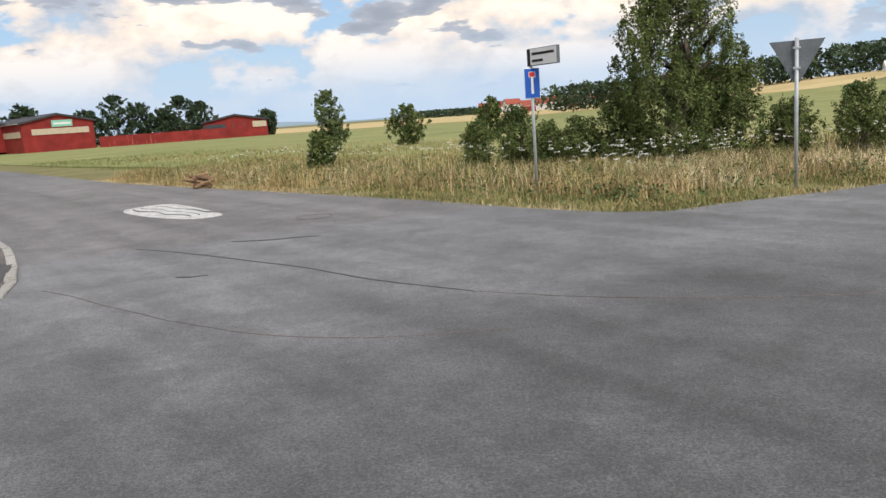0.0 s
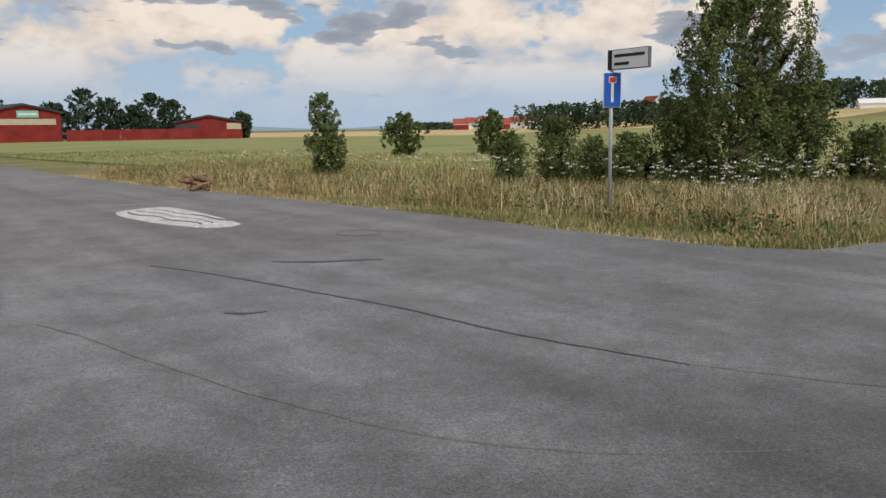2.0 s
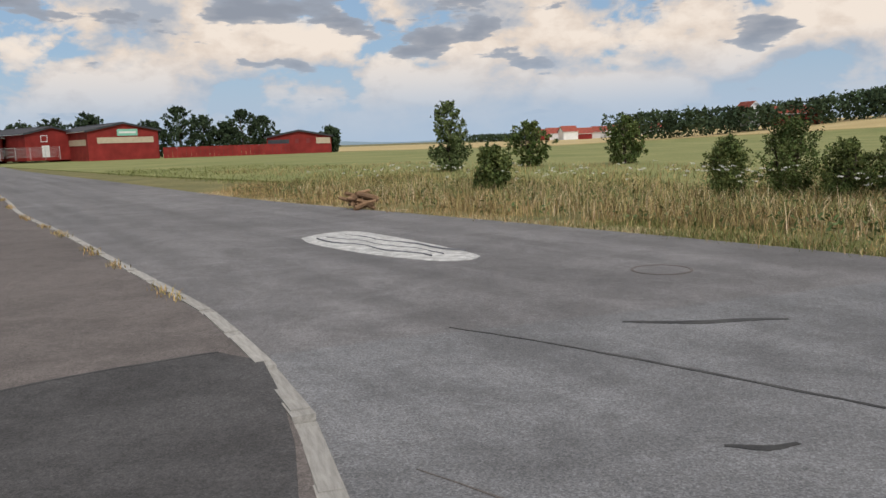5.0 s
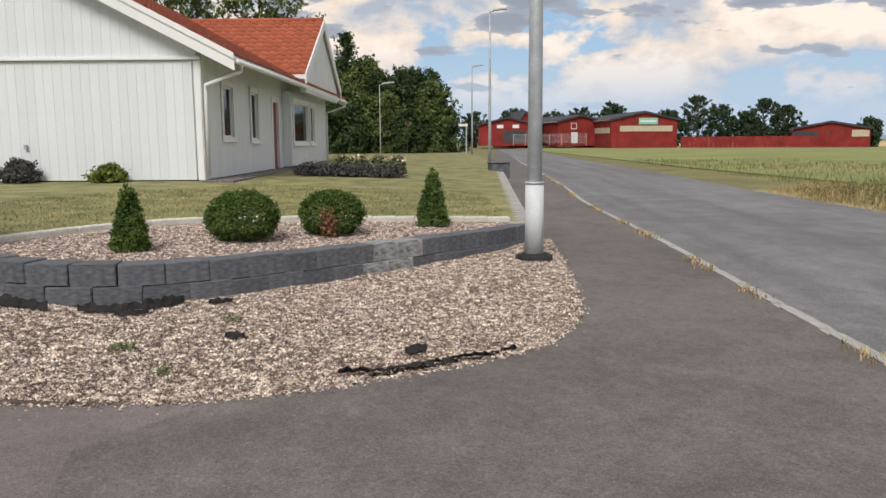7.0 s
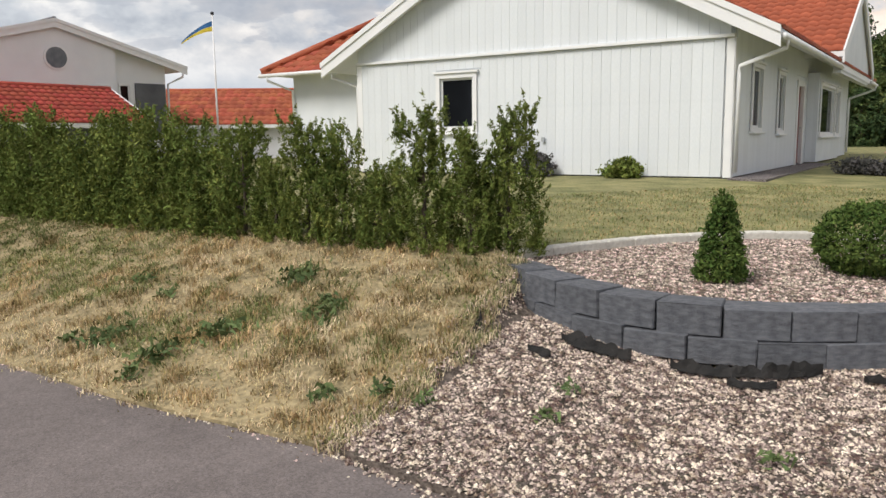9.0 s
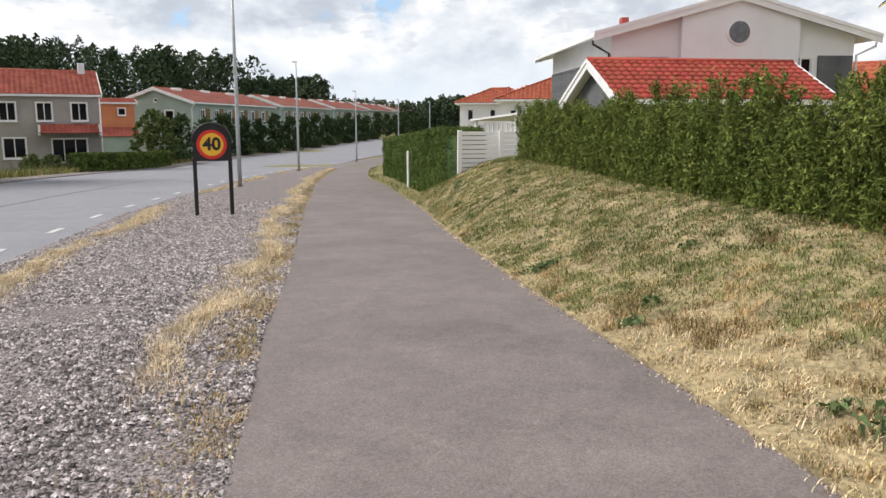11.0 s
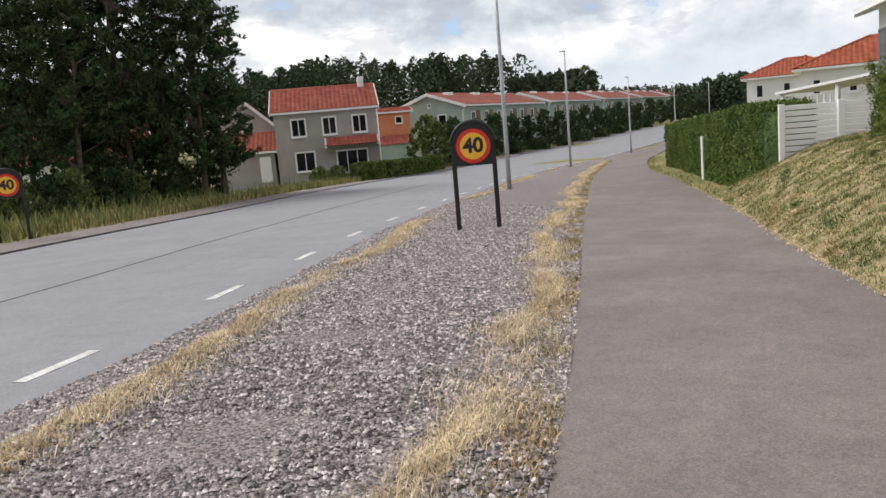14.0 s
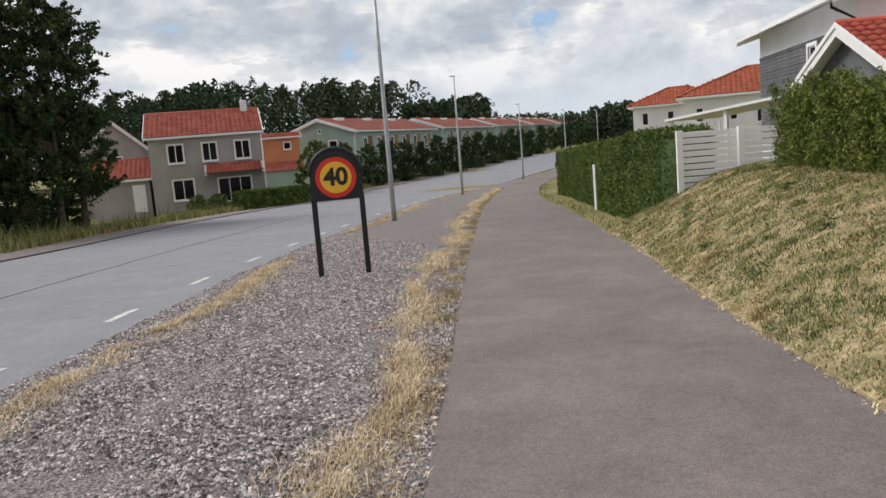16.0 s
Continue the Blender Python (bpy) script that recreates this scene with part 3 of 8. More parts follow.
def leaf_arrays(centres, size, droop=0.0, aspect=1.7):
    """Small pointed leaves at random turns about the given centres."""
    n = len(centres)
    d = rng.normal(size=(n, 3))
    d[:, 2] -= droop
    d /= np.linalg.norm(d, axis=1, keepdims=True)
    e = np.cross(d, rng.normal(size=(n, 3)))
    e /= np.linalg.norm(e, axis=1, keepdims=True) + 1e-9
    k = size * (0.6 + 0.8 * rng.random(n))[:, None]
    v = np.stack([centres - d * k * aspect * 0.4 + e * k / 2, centres + d * k * aspect * 0.6, centres - d * k * aspect * 0.4 - e * k / 2], 1).reshape(-1, 3)
    return v, np.arange(n * 3).reshape(-1, 3)


def crown_points(n, clumps, envelope, spread):
    """Leaf places in clumps inside an envelope: a function of random numbers that gives clump centres."""
    c = envelope(clumps)
    pick = rng.integers(0, clumps, n)
    s = spread * (0.6 + 0.8 * rng.random(clumps))[pick][:, None]
    return c[pick] + rng.normal(size=(n, 3)) * s * [1, 1, 0.8]


def shoot_points(n, shoots, envelope, length, width, rise=0.8):
    """Leaf places along many short shoots that point outwards and up."""
    tip = envelope(shoots)
    out = tip * [1, 1, 0]
    out = out / (np.linalg.norm(out, axis=1, keepdims=True) + 1e-6)
    d = out * (1 - rise) + np.array([0, 0, rise]) + rng.normal(size=(shoots, 3)) * 0.28
    d /= np.linalg.norm(d, axis=1, keepdims=True)
    ln = length * (0.5 + rng.random(shoots))
    pick = rng.integers(0, shoots, n)
    t = rng.random(n)
    w = width * (1.1 - 0.85 * t)
    return tip[pick] + d[pick] * ((t - 0.6) * ln[pick])[:, None] + rng.normal(size=(n, 3)) * w[:, None]


def egg(height, radius, low, top=0.35, skew=1.0):
    """An uneven egg-shaped envelope from height low to height; widest at the share top of it."""
    def f(k):
        t = rng.random(k) ** skew
        w = np.where(t < top, np.sqrt(np.clip(1 - ((top - t) / top) ** 2 * 0.75, 0, 1)), np.sqrt(np.clip(1 - ((t - top) / (1 - top)) ** 2, 0, 1)))
        a = rng.random(k) * math.tau
        bulge = 1 + 0.18 * np.sin(a * 3 + t * 5) + 0.12 * np.sin(a * 5 - t * 9)
        r = radius * w * bulge * np.sqrt(0.08 + 0.92 * rng.random(k))
        return np.c_[np.cos(a) * r, np.sin(a) * r, low + t * (height - low)]
    return f


def flame(height, radius, low, leaders=6):
    """A loose thuja: full below, a few thin leading shoots above."""
    def f(k):
        t = rng.random(k) ** 1.15
        a = rng.random(k) * math.tau
        r = radius * np.where(t < 0.55, 1.0 - 0.25 * (0.55 - t), np.clip(1 - (t - 0.55) / 0.6, 0.1, 1)) * np.sqrt(0.2 + 0.8 * rng.random(k))
        lead = rng.integers(0, leaders, k)
        la, lr, lh = lead * 2.4, radius * (0.25 + 0.12 * lead), 0.78 + 0.24 * np.abs(np.sin(lead * 1.9 + 1))
        up = t > 0.6
        x = np.where(up, np.cos(la) * lr * 0.8 + rng.normal(size=k) * 0.03, np.cos(a) * r)
        y = np.where(up, np.sin(la) * lr * 0.8 + rng.normal(size=k) * 0.03, np.sin(a) * r)
        return np.c_[x, y, low + t * (height - low) * np.where(up, lh, 1.0)]
    return f


def cone(height, radius, low):
    def f(k):
        t = 1 - np.sqrt(rng.random(k))
        a = rng.random(k) * math.tau
        r = radius * (1 - t) ** 0.75 * (0.75 + 0.3 * rng.random(k)) * (1 + 0.12 * np.sin(a * 3 + t * 7))
        return np.c_[np.cos(a) * r, np.sin(a) * r, low + t * (height - low)]
    return f


def plant(name, m, label, category, envelope, leaves, clumps, spread, size, mat, trunk, height, group="", stems=1, limbs=7, low=0.4, aspect=1.7, droop=0.0, radius=1.0, shoot=0.0, rise=0.7):
    """A tree or shrub: trunk with limbs, and a crown of many small leaves."""
    e = empty(name, m, label, category, group)
    bm = bmesh.new()
    joins = {}
    for s in range(stems):
        b = Vector(((rng.random() - 0.5) * 0.3 * (stems > 1), (rng.random() - 0.5) * 0.3 * (stems > 1), 0))
        tilt = Vector(((rng.random() - 0.5) * 0.16, (rng.random() - 0.5) * 0.16, 1)) if stems == 1 else Vector(((rng.random() - 0.5) * 0.5, (rng.random() - 0.5) * 0.5, 1))
        pts = [b + tilt * (height * 0.9 * t) + Vector((math.sin(t * 5 + s), math.cos(t * 4 + s), 0)) * trunk * 0.8 * t for t in (0, 0.15, 0.35, 0.6, 0.85, 1)]
        pts[0].z -= 0.1
        stem = tube(bm, pts, [trunk * k for k in (1.25, 1, 0.8, 0.5, 0.25, 0.08)], 7)
        if s:
            joins[stem[0][0]] = first[0][0]
        else:
            first = stem
        for i in range(limbs):
            t = low + (0.92 - low) * (i + 0.5) / limbs
            a = i * 2.4 + s
            p = b + tilt * (height * 0.9 * t)
            ln = radius * (0.85 - 0.55 * abs(t - 0.45))
            q = p + Vector((math.cos(a) * ln * 0.5, math.sin(a) * ln * 0.5, ln * 0.25))
            r = p + Vector((math.cos(a + 0.2) * ln, math.sin(a + 0.2) * ln, ln * 0.55))
            limb = tube(bm, [p, q, r], [trunk * 0.28 * (1.1 - t), trunk * 0.16 * (1.1 - t), trunk * 0.04], 5)
            joins[limb[0][0]] = min((v for ring_ in stem for v in ring_), key=lambda v: (v.co - p).length)
    bmesh.ops.weld_verts(bm, targetmap=joins)
    part("trunk", bm_mesh("trunk", bm, "bark", True), e)
    pts = shoot_points(leaves, clumps, envelope, shoot, spread, rise) if shoot else crown_points(leaves, clumps, envelope, spread)
    v, f = leaf_arrays(pts, size, droop, aspect)
    v[:, 2] = np.maximum(v[:, 2], 0.02)
    part("crown", np_mesh("crown", v, f, mat), e)
    return e


def turn_pose(x, y, z, deg=0.0, scale=1.0):
    return Matrix.LocRotScale((x, y, z), Euler((0, 0, radians(deg))), (scale, scale, scale))


def height_at(x, y):
    return float(base_height(np.array([[x, y]]))[0])

# ---------------------------------------------------------------- outlines of the ground (metres)
kerb_line = smooth_line([(-100, 125), (-62, 79.5), (-40, 52.5), (-22.2, 30.9), (-16.6, 23.8), (-12.0, 18.5), (-9.25, 15.2), (-7.65, 13.3), (-6.7, 12.15), (-6.15, 11.35), (-5.62, 10.55), (-5.25, 9.9), (-4.96, 9.2), (-4.77, 8.62)], 0.8)
kerb_line = kerb_line + np.array([[-0.13, -0.04]]) * np.clip((kerb_line[:, 1:] - 8.7) / 1.6, 0, 1)
north_edge = smooth_line([(-94, 129), (-57.4, 82), (-26, 44.6), (-14.1, 30.2), (-8.7, 24.4), (-4.9, 20.6), (-2.26, 17.9), (-0.4, 15.9), (0.95, 14.3), (1.9, 13.3), (2.75, 12.6), (3.5, 12.35), (4.4, 12.8), (5.7, 13.25), (7.5, 14.0), (14, 16.8), (40, 30), (120, 75)], 0.8)
main_near = smooth_line([(-11, 0.9), (-14.5, -1.95), (-16.1, -3.25), (-19.5, -6.3), (-22.67, -9.15), (-25.4, -11.4), (-32.6, -17.0), (-45, -26), (-62, -36.5), (-90, -49), (-136, -68), (-175, -74), (-230, -66)], 1.5)
main_far = smooth_line([(-235, -78), (-175, -87), (-138, -81), (-92, -65), (-59, -49.7), (-38.6, -36), (-26.2, -24.5), (-20.5, -19.6), (-12, -12), (-4, -6)], 1.5)
path_right = smooth_line([(-12.85, 7.62), (-13.3, 7.2), (-14.0, 6.5), (-14.7, 5.95), (-15.6, 5.2), (-16.6, 4.35), (-18.5, 2.78), (-20.1, 1.52), (-23.1, -0.82), (-27.9, -4.4), (-37, -11.6), (-48, -20.4), (-70, -35), (-95, -48)], 0.6)
path_left = smooth_line([(-12.6, 4.3), (-14.1, 3.1), (-15.0, 2.35), (-15.8, 1.67), (-17.2, 0.6), (-19.9, -1.56), (-23.4, -4.4), (-28.3, -8.3), (-42.5, -19.3), (-66, -35.6), (-93, -49.5)], 0.6)
gravel_edge = smooth_line([(-23, 28.6), (-14.76, 18.7), (-12.58, 16.26), (-10.84, 14.07), (-10.0, 12.87), (-9.62, 11.9), (-9.68, 11.1), (-9.86, 10.5), (-10.1, 10.0), (-10.45, 9.56), (-10.96, 9.08), (-11.5, 8.62), (-12.2, 8.05), (-12.85, 7.62)], 0.4)
wall_line = smooth_line([(-14.95, 9.42), (-14.2, 9.55), (-13.62, 9.85), (-13.22, 10.32), (-12.98, 10.99), (-12.85, 12.14), (-12.8, 13.6), (-12.8, 15.0), (-12.95, 16.0)], 0.1)
hedge_line = smooth_line([(-15.25, 9.35), (-15.8, 8.6), (-17.0, 7.45), (-18.6, 6.15), (-20.6, 4.5), (-24.2, 1.75), (-28.4, -1.45), (-29.6, -2.3)], 0.5)
lot_wall = smooth_line([(-12.95, 16.0), (-14.1, 17.4), (-17.0, 20.9), (-22.6, 27.7)], 0.5)
edging_line = smooth_line([(-15.2, 9.55), (-15.5, 10.4), (-15.72, 11.3), (-15.75, 12.4), (-15.3, 13.4), (-14.5, 14.6), (-13.6, 15.9), (-13.3, 16.2)], 0.3)


def lot_height(xy):
    z = 0.24 - 0.0337 * xy[:, 0] - 0.0141 * xy[:, 1]
    return np.minimum(z, 0.70 + 0.06 * smoothstep(5, 14, xy[:, 1]))


def bank_height(xy):
    """From the path up to the hedge, steeper towards the far end, uneven."""
    a, b = seg_dist(path_right, xy), seg_dist(hedge_line, xy)
    t = a / (a + b + 1e-6)
    far = smoothstep(-15, -26, xy[:, 0])
    k = (1 - far) * (0.75 * t + 0.25 * t * t) + far * np.sin(t * math.pi / 2)
    foot = base_height(xy) + 0.015
    return foot + (0.67 - foot) * k + (0.035 * lumps(xy, 0.55) + 0.018 * lumps(xy + 3.1, 0.17)) * np.sin(np.clip(t, 0, 1) * math.pi) + 0.02


def bed_height(xy):
    """The pebble bed in front of the block wall, rising to its foot."""
    b = seg_dist(wall_line, xy)
    up = np.interp(xy[:, 1], [8, 10, 13, 16], [0.17, 0.12, 0.12, 0.16])
    bank = smoothstep(1.6, 0.2, seg_dist(np.array([(-12.85, 7.62), (-13.6, 8.4), (-14.95, 9.42)]), xy)) * np.clip((xy[:, 1] - 7.6) / 1.8, 0, 1) * 0.12
    z = 0.03 + up * smoothstep(2.6, 0.0, b) + bank + 0.012 * lumps(xy, 0.4)
    side_ = seg_dist(np.array([(-12.85, 7.62), (-13.6, 8.5), (-14.9, 9.4)]), xy)
    return np.maximum(z, bank_height(xy) - 0.03 - 0.7 * side_)


def walk_height(xy):
    """Footpath: flush at the crossing, a kerb's height above the road to the north."""
    return base_height(xy) + 0.012 + 0.075 * smoothstep(8.8, 10.6, xy[:, 1]) * smoothstep(-3.5, -5.5, xy[:, 0])


def flat(dz):
    return lambda xy: base_height(xy) + dz


# ground sheet to the horizon
gx = np.unique(np.r_[-2600, -1500, -900, -600, -420, np.arange(-330, 330, 15.0), 420, 600, 900, 1500, 2600, np.arange(-60, 45, 3.0)])
gX, gY = np.meshgrid(gx, gx)
gxy = np.c_[gX.ravel(), gY.ravel()]
nx = len(gx)
gi = (np.arange(nx - 1)[:, None] * nx + np.arange(nx - 1)[None]).ravel()
gz = base_height(gxy) - 0.06
me = np_mesh("ground", np.c_[gxy, gz], np.c_[gi, gi + 1, gi + nx + 1, gi + nx], "ground")
tagged(new("ground", me), "rough dry grassland reaching to the horizon", "ground", kind="structure")

road_out = np.vstack([kerb_line, [(-4.95, 7), (-8, 8.5), (-12.5, 6.5), (-12.6, 4.3), (-11, 0.9), (-4, -6), (4, -16), (40, -20), (120, 60)], north_edge[::-1]])
patch("road", road_out, 1.6, flat(0.0), "asphalt", "worn grey asphalt of the street crossing", "road")
patch("road_main", np.vstack([main_near, main_far]), 2.5, flat(0.0), "asphalt_main", "smooth blue-grey asphalt main road running downhill", "road")
walk_out = np.vstack([kerb_line[3:] + [-0.05, -0.03], [(-4.6, 6.9), (-4.9, 4.4), (-8, 3.2)], path_left, path_right[::-1], gravel_edge[::-1][1:], [(-41.5, 51), (-63, 78)]])
side_out = np.vstack([kerb_line[6:] + [-0.055, -0.033], [(-5.0, 7.6), (-7.4, 7.3), (-9.0, 7.7), (-10.4, 8.6)], gravel_edge[(gravel_edge[:, 1] > 9.4)][::-1], [(-41.6, 51.0)]])


def sunk(poly, depth, lift):
    """Footpath height, let down where another coat lies on top."""
    rim = np.vstack([poly, poly[:1]])
    return lambda xy: walk_height(xy) + lift - depth * inside(poly, xy) * smoothstep(0.05, 0.5, seg_dist(rim, xy))


patch("footpath", walk_out, 0.6, sunk(side_out, 0.03, 0.0), "asphalt_path", "brown-grey asphalt foot and cycle path", "footpath")
dark_out = np.vstack([smooth_line([(-9.5, 7.8), (-8.42, 8.86), (-8.0, 9.2), (-7.12, 10.02), (-6.55, 10.45), (-6.16, 10.72)], 0.3), [(-5.74, 10.5), (-5.4, 9.85), (-5.12, 9.2), (-4.92, 8.6), (-5.2, 7.6), (-7.2, 7.4)]])
patch("pavement_walk", side_out, 0.5, sunk(dark_out, 0.03, 0.005), "asphalt_walk", "older grey-brown asphalt pavement along the kerb", "pavement")
dark = smooth_line([(-9.5, 7.8), (-8.42, 8.86), (-8.0, 9.2), (-7.12, 10.02), (-6.55, 10.45), (-6.16, 10.72)], 0.3)
patch("pavement", dark_out, 0.3, lambda xy: walk_height(xy) + 0.009, "asphalt_dark", "darker newer asphalt patch by the kerb", "pavement")

verge_out = np.vstack([path_left[:150], [(-75, -42.6)], main_near[(main_near[:, 0] > -74) & (main_near[:, 0] < -10.9)][::-1]])


def verge_height(xy):
    a, b = seg_dist(path_left, xy), seg_dist(main_near, xy)
    return base_height(xy) + 0.012 + 0.05 * np.minimum(1, np.minimum(a, b)) + 0.012 * lumps(xy, 0.5)


patch("verge", verge_out, 0.8, verge_height, "crush_base", "strip of crushed grey rock between road and path", "gravel")
bed_out = np.vstack([gravel_edge[gravel_edge[:, 1] < 18.7], [(-13.6, 8.5), (-14.9, 9.4)], wall_line + [0.06, 0], [(-13.0, 16.2), (-14.2, 17.6)]])
patch("pebble_bed", bed_out, 0.15, bed_height, "pebble_base_shaded", "bed of pinkish pebbles in front of the block wall", "gravel")
near_path = path_right[path_right[:, 0] > -30.2]
bank_out = np.vstack([near_path, [(-30.4, -3.0)], hedge_line[::-1], [(-14.95, 9.42), (-13.6, 8.5)]])
patch("bank", bank_out, 0.16, bank_height, "soil_dry", "sloping bank of dry yellow turf with green tufts", "grass bank")
far_bank = np.vstack([path_right[(path_right[:, 0] < -28) & (path_right[:, 0] > -62)], [(-62, -28), (-45, -14), (-31, -2)]])
patch("bank_far", far_bank, 1.0, lambda xy: base_height(xy) + 0.02 + 0.12 * smoothstep(0, 1.5, seg_dist(path_right, xy)), "ground", "narrow strip of dry turf below the clipped hedge", "grass bank")
lawn_out = np.vstack([hedge_line, [(-48, 6), (-60, 30), (-45, 52), (-32, 38.5)], lot_wall[::-1], edging_line[::-1]])
patch("lawn", lawn_out, 1.0, lot_height, "lawn", "short half-dry lawn round the white house", "lawn")
patch("planting_bed", np.vstack([wall_line[::3], edging_line[::-1]]), 0.4, lambda xy: lot_height(xy) - 0.03, "pebble_base_shaded", "raised pebble bed behind the block wall", "gravel")

# fields beyond the road
crop = np.array([(-140, 175), (-60, 88), (-26, 50), (-8, 32), (4, 27), (16, 24), (60, 42), (130, 84), (150, 130), (60, 150), (0, 150), (-40, 168)])
patch("crop_field", crop, 8, flat(0.02), "field", "pale green crop field beyond the road", "field")
ripe = np.array([(-42, 170), (0, 152), (60, 152), (150, 132), (330, 200), (420, 420), (0, 460), (-260, 420), (-120, 200)])
patch("ripe_field", ripe, 18, flat(0.06), "ripe", "ripe yellow grain field in the distance", "field")
far_verge = np.vstack([main_far[(main_far[:, 0] > -100)], [(0, -12), (-16, -26), (-30, -36), (-60, -58), (-95, -72)]])
patch("far_verge", far_verge, 2.0, flat(0.03), "ground", "grassy verge along the far side of the main road", "verge")
sh = main_far[(main_far[:, 0] > -140)]
nrm = np.gradient(sh, axis=0)
nrm = np.c_[nrm[:, 1], -nrm[:, 0]] / np.linalg.norm(nrm, axis=1)[:, None]
patch("shoulder", np.vstack([sh, (sh + nrm * 1.9)[::-1]]), 1.2, flat(0.05), "crush_base", "gravel shoulder along the far road edge", "gravel")

# distant hills, a long low ridge, with aerial haze put into their blue colour
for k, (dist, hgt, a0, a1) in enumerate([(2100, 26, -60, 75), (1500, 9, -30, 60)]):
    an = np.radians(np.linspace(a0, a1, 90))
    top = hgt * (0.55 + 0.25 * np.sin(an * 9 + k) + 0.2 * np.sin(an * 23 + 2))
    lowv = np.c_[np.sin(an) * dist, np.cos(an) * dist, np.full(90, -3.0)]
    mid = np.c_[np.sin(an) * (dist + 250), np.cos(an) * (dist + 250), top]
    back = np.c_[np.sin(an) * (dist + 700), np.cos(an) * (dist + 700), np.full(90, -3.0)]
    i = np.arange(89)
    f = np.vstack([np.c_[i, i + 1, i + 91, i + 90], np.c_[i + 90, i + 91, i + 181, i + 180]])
    tagged(new("backdrop", np_mesh("backdrop", np.vstack([lowv, mid, back]), f, "hill")), "wooded hills on the horizon, coloured haze-blue", "hills", kind="structure")


# ---------------------------------------------------------------- kerb, road marks
def strip(name, line, width, z0, z1, mat, label, category, height=base_height, taper=None):
    """A low band along a line: a mesh with a top and two sides."""
    d = np.gradient(line, axis=0)
    nn = np.c_[-d[:, 1], d[:, 0]] / np.linalg.norm(d, axis=1)[:, None]
    w = width if taper is None else width * taper[:, None]
    a, b = line - nn * w / 2, line + nn * w / 2
    ha, hb = height(a), height(b)
    v = np.vstack([np.c_[a, ha + z0], np.c_[a, ha + z1], np.c_[b, hb + z1], np.c_[b, hb + z0]])
    n = len(line)
    i = np.arange(n - 1)
    f = np.vstack([np.c_[i + k * n, i + 1 + k * n, i + 1 + (k + 1) * n, i + (k + 1) * n] for k in range(3)])
    return tagged(new(name, np_mesh(name, v, f, mat, True)), label, category, kind="structure")


kerb = empty("kerb", pose(0, 0, 0), "pale concrete kerbstones curving round the street corner", "kerb", kind="structure")
ks = smooth_line(kerb_line[kerb_line[:, 1] < 60], 0.02)
seg = np.r_[0, np.cumsum(np.hypot(*np.diff(ks, axis=0).T))]
count = int(seg[-1] / 1.0)
bm = bmesh.new()
box(bm, -0.5, 0.5, -0.5, 0.5, -1.0, 0.0, 0.0)
bmesh.ops.bevel(bm, geom=[e for e in bm.edges if e.verts[0].co.z > -0.1 and e.verts[1].co.z > -0.1], offset=0.09, segments=2, affect="EDGES")
kerb_me = bm_mesh("kerbstone", bm, "concrete")
for i in range(count):
    a, b = (np.array([np.interp(s, seg, ks[:, c]) for c in (0, 1)]) for s in (i * seg[-1] / count, (i + 1) * seg[-1] / count))
    mid, d = (a + b) / 2, b - a
    ln = np.hypot(*d)
    top = float(walk_height(mid[None] + [-0.2, -0.1])[0]) + 0.012
    w = 0.135
    part("kerbstone", kerb_me, kerb, at=Matrix.LocRotScale((mid[0], mid[1], top), Euler((0, 0, math.atan2(d[1], d[0]))), (ln * 0.995, w, top + 0.05)))

hump = np.array([(-7.75, 18.1), (-7.5, 18.75), (-7.0, 18.95), (-6.3, 18.2), (-5.6, 17.3), (-4.9, 16.3), (-4.6, 15.75), (-4.75, 15.4), (-5.15, 15.4), (-5.8, 15.8), (-6.6, 16.5), (-7.4, 17.4)])
patch("paint_patch", smooth_line(np.vstack([hump, hump[:1]]), 0.25)[:-1], 0.3, lambda xy: base_height(xy) + 0.006 + 0.03 * smoothstep(0, 0.5, seg_dist(np.vstack([hump, hump[:1]]), xy)), "paint", "worn white painted oval on the asphalt", "road marking")
for k, (off, wob) in enumerate([(-0.33, 0.06), (-0.05, 0.05), (0.28, 0.05)]):
    t = np.linspace(0.12, 0.9, 14)
    ax = np.array([-7.55, 18.35])[None] * (1 - t[:, None]) + np.array([-4.75, 15.65])[None] * t[:, None]
    ln = ax + np.array([0.69, 0.72]) * (off + wob * np.sin(t * 17 + k * 2))[:, None]
    strip("paint_crack", ln, 0.012, 0.02, 0.042, "asphalt_main", "dark crack across the white painted oval", "road marking")


def wobble(pts, step, amp, seed):
    ln = smooth_line(pts, step)
    t = np.arange(len(ln))
    return ln + amp * np.c_[np.sin(t * 0.9 + seed), np.cos(t * 1.3 + seed * 2)] * 0.6 + amp * np.c_[np.sin(t * 0.31), np.sin(t * 0.23 + seed)]


def fade(n):
    return 0.25 + 0.75 * np.sin(np.linspace(0.06, math.pi - 0.06, n)) ** 0.5


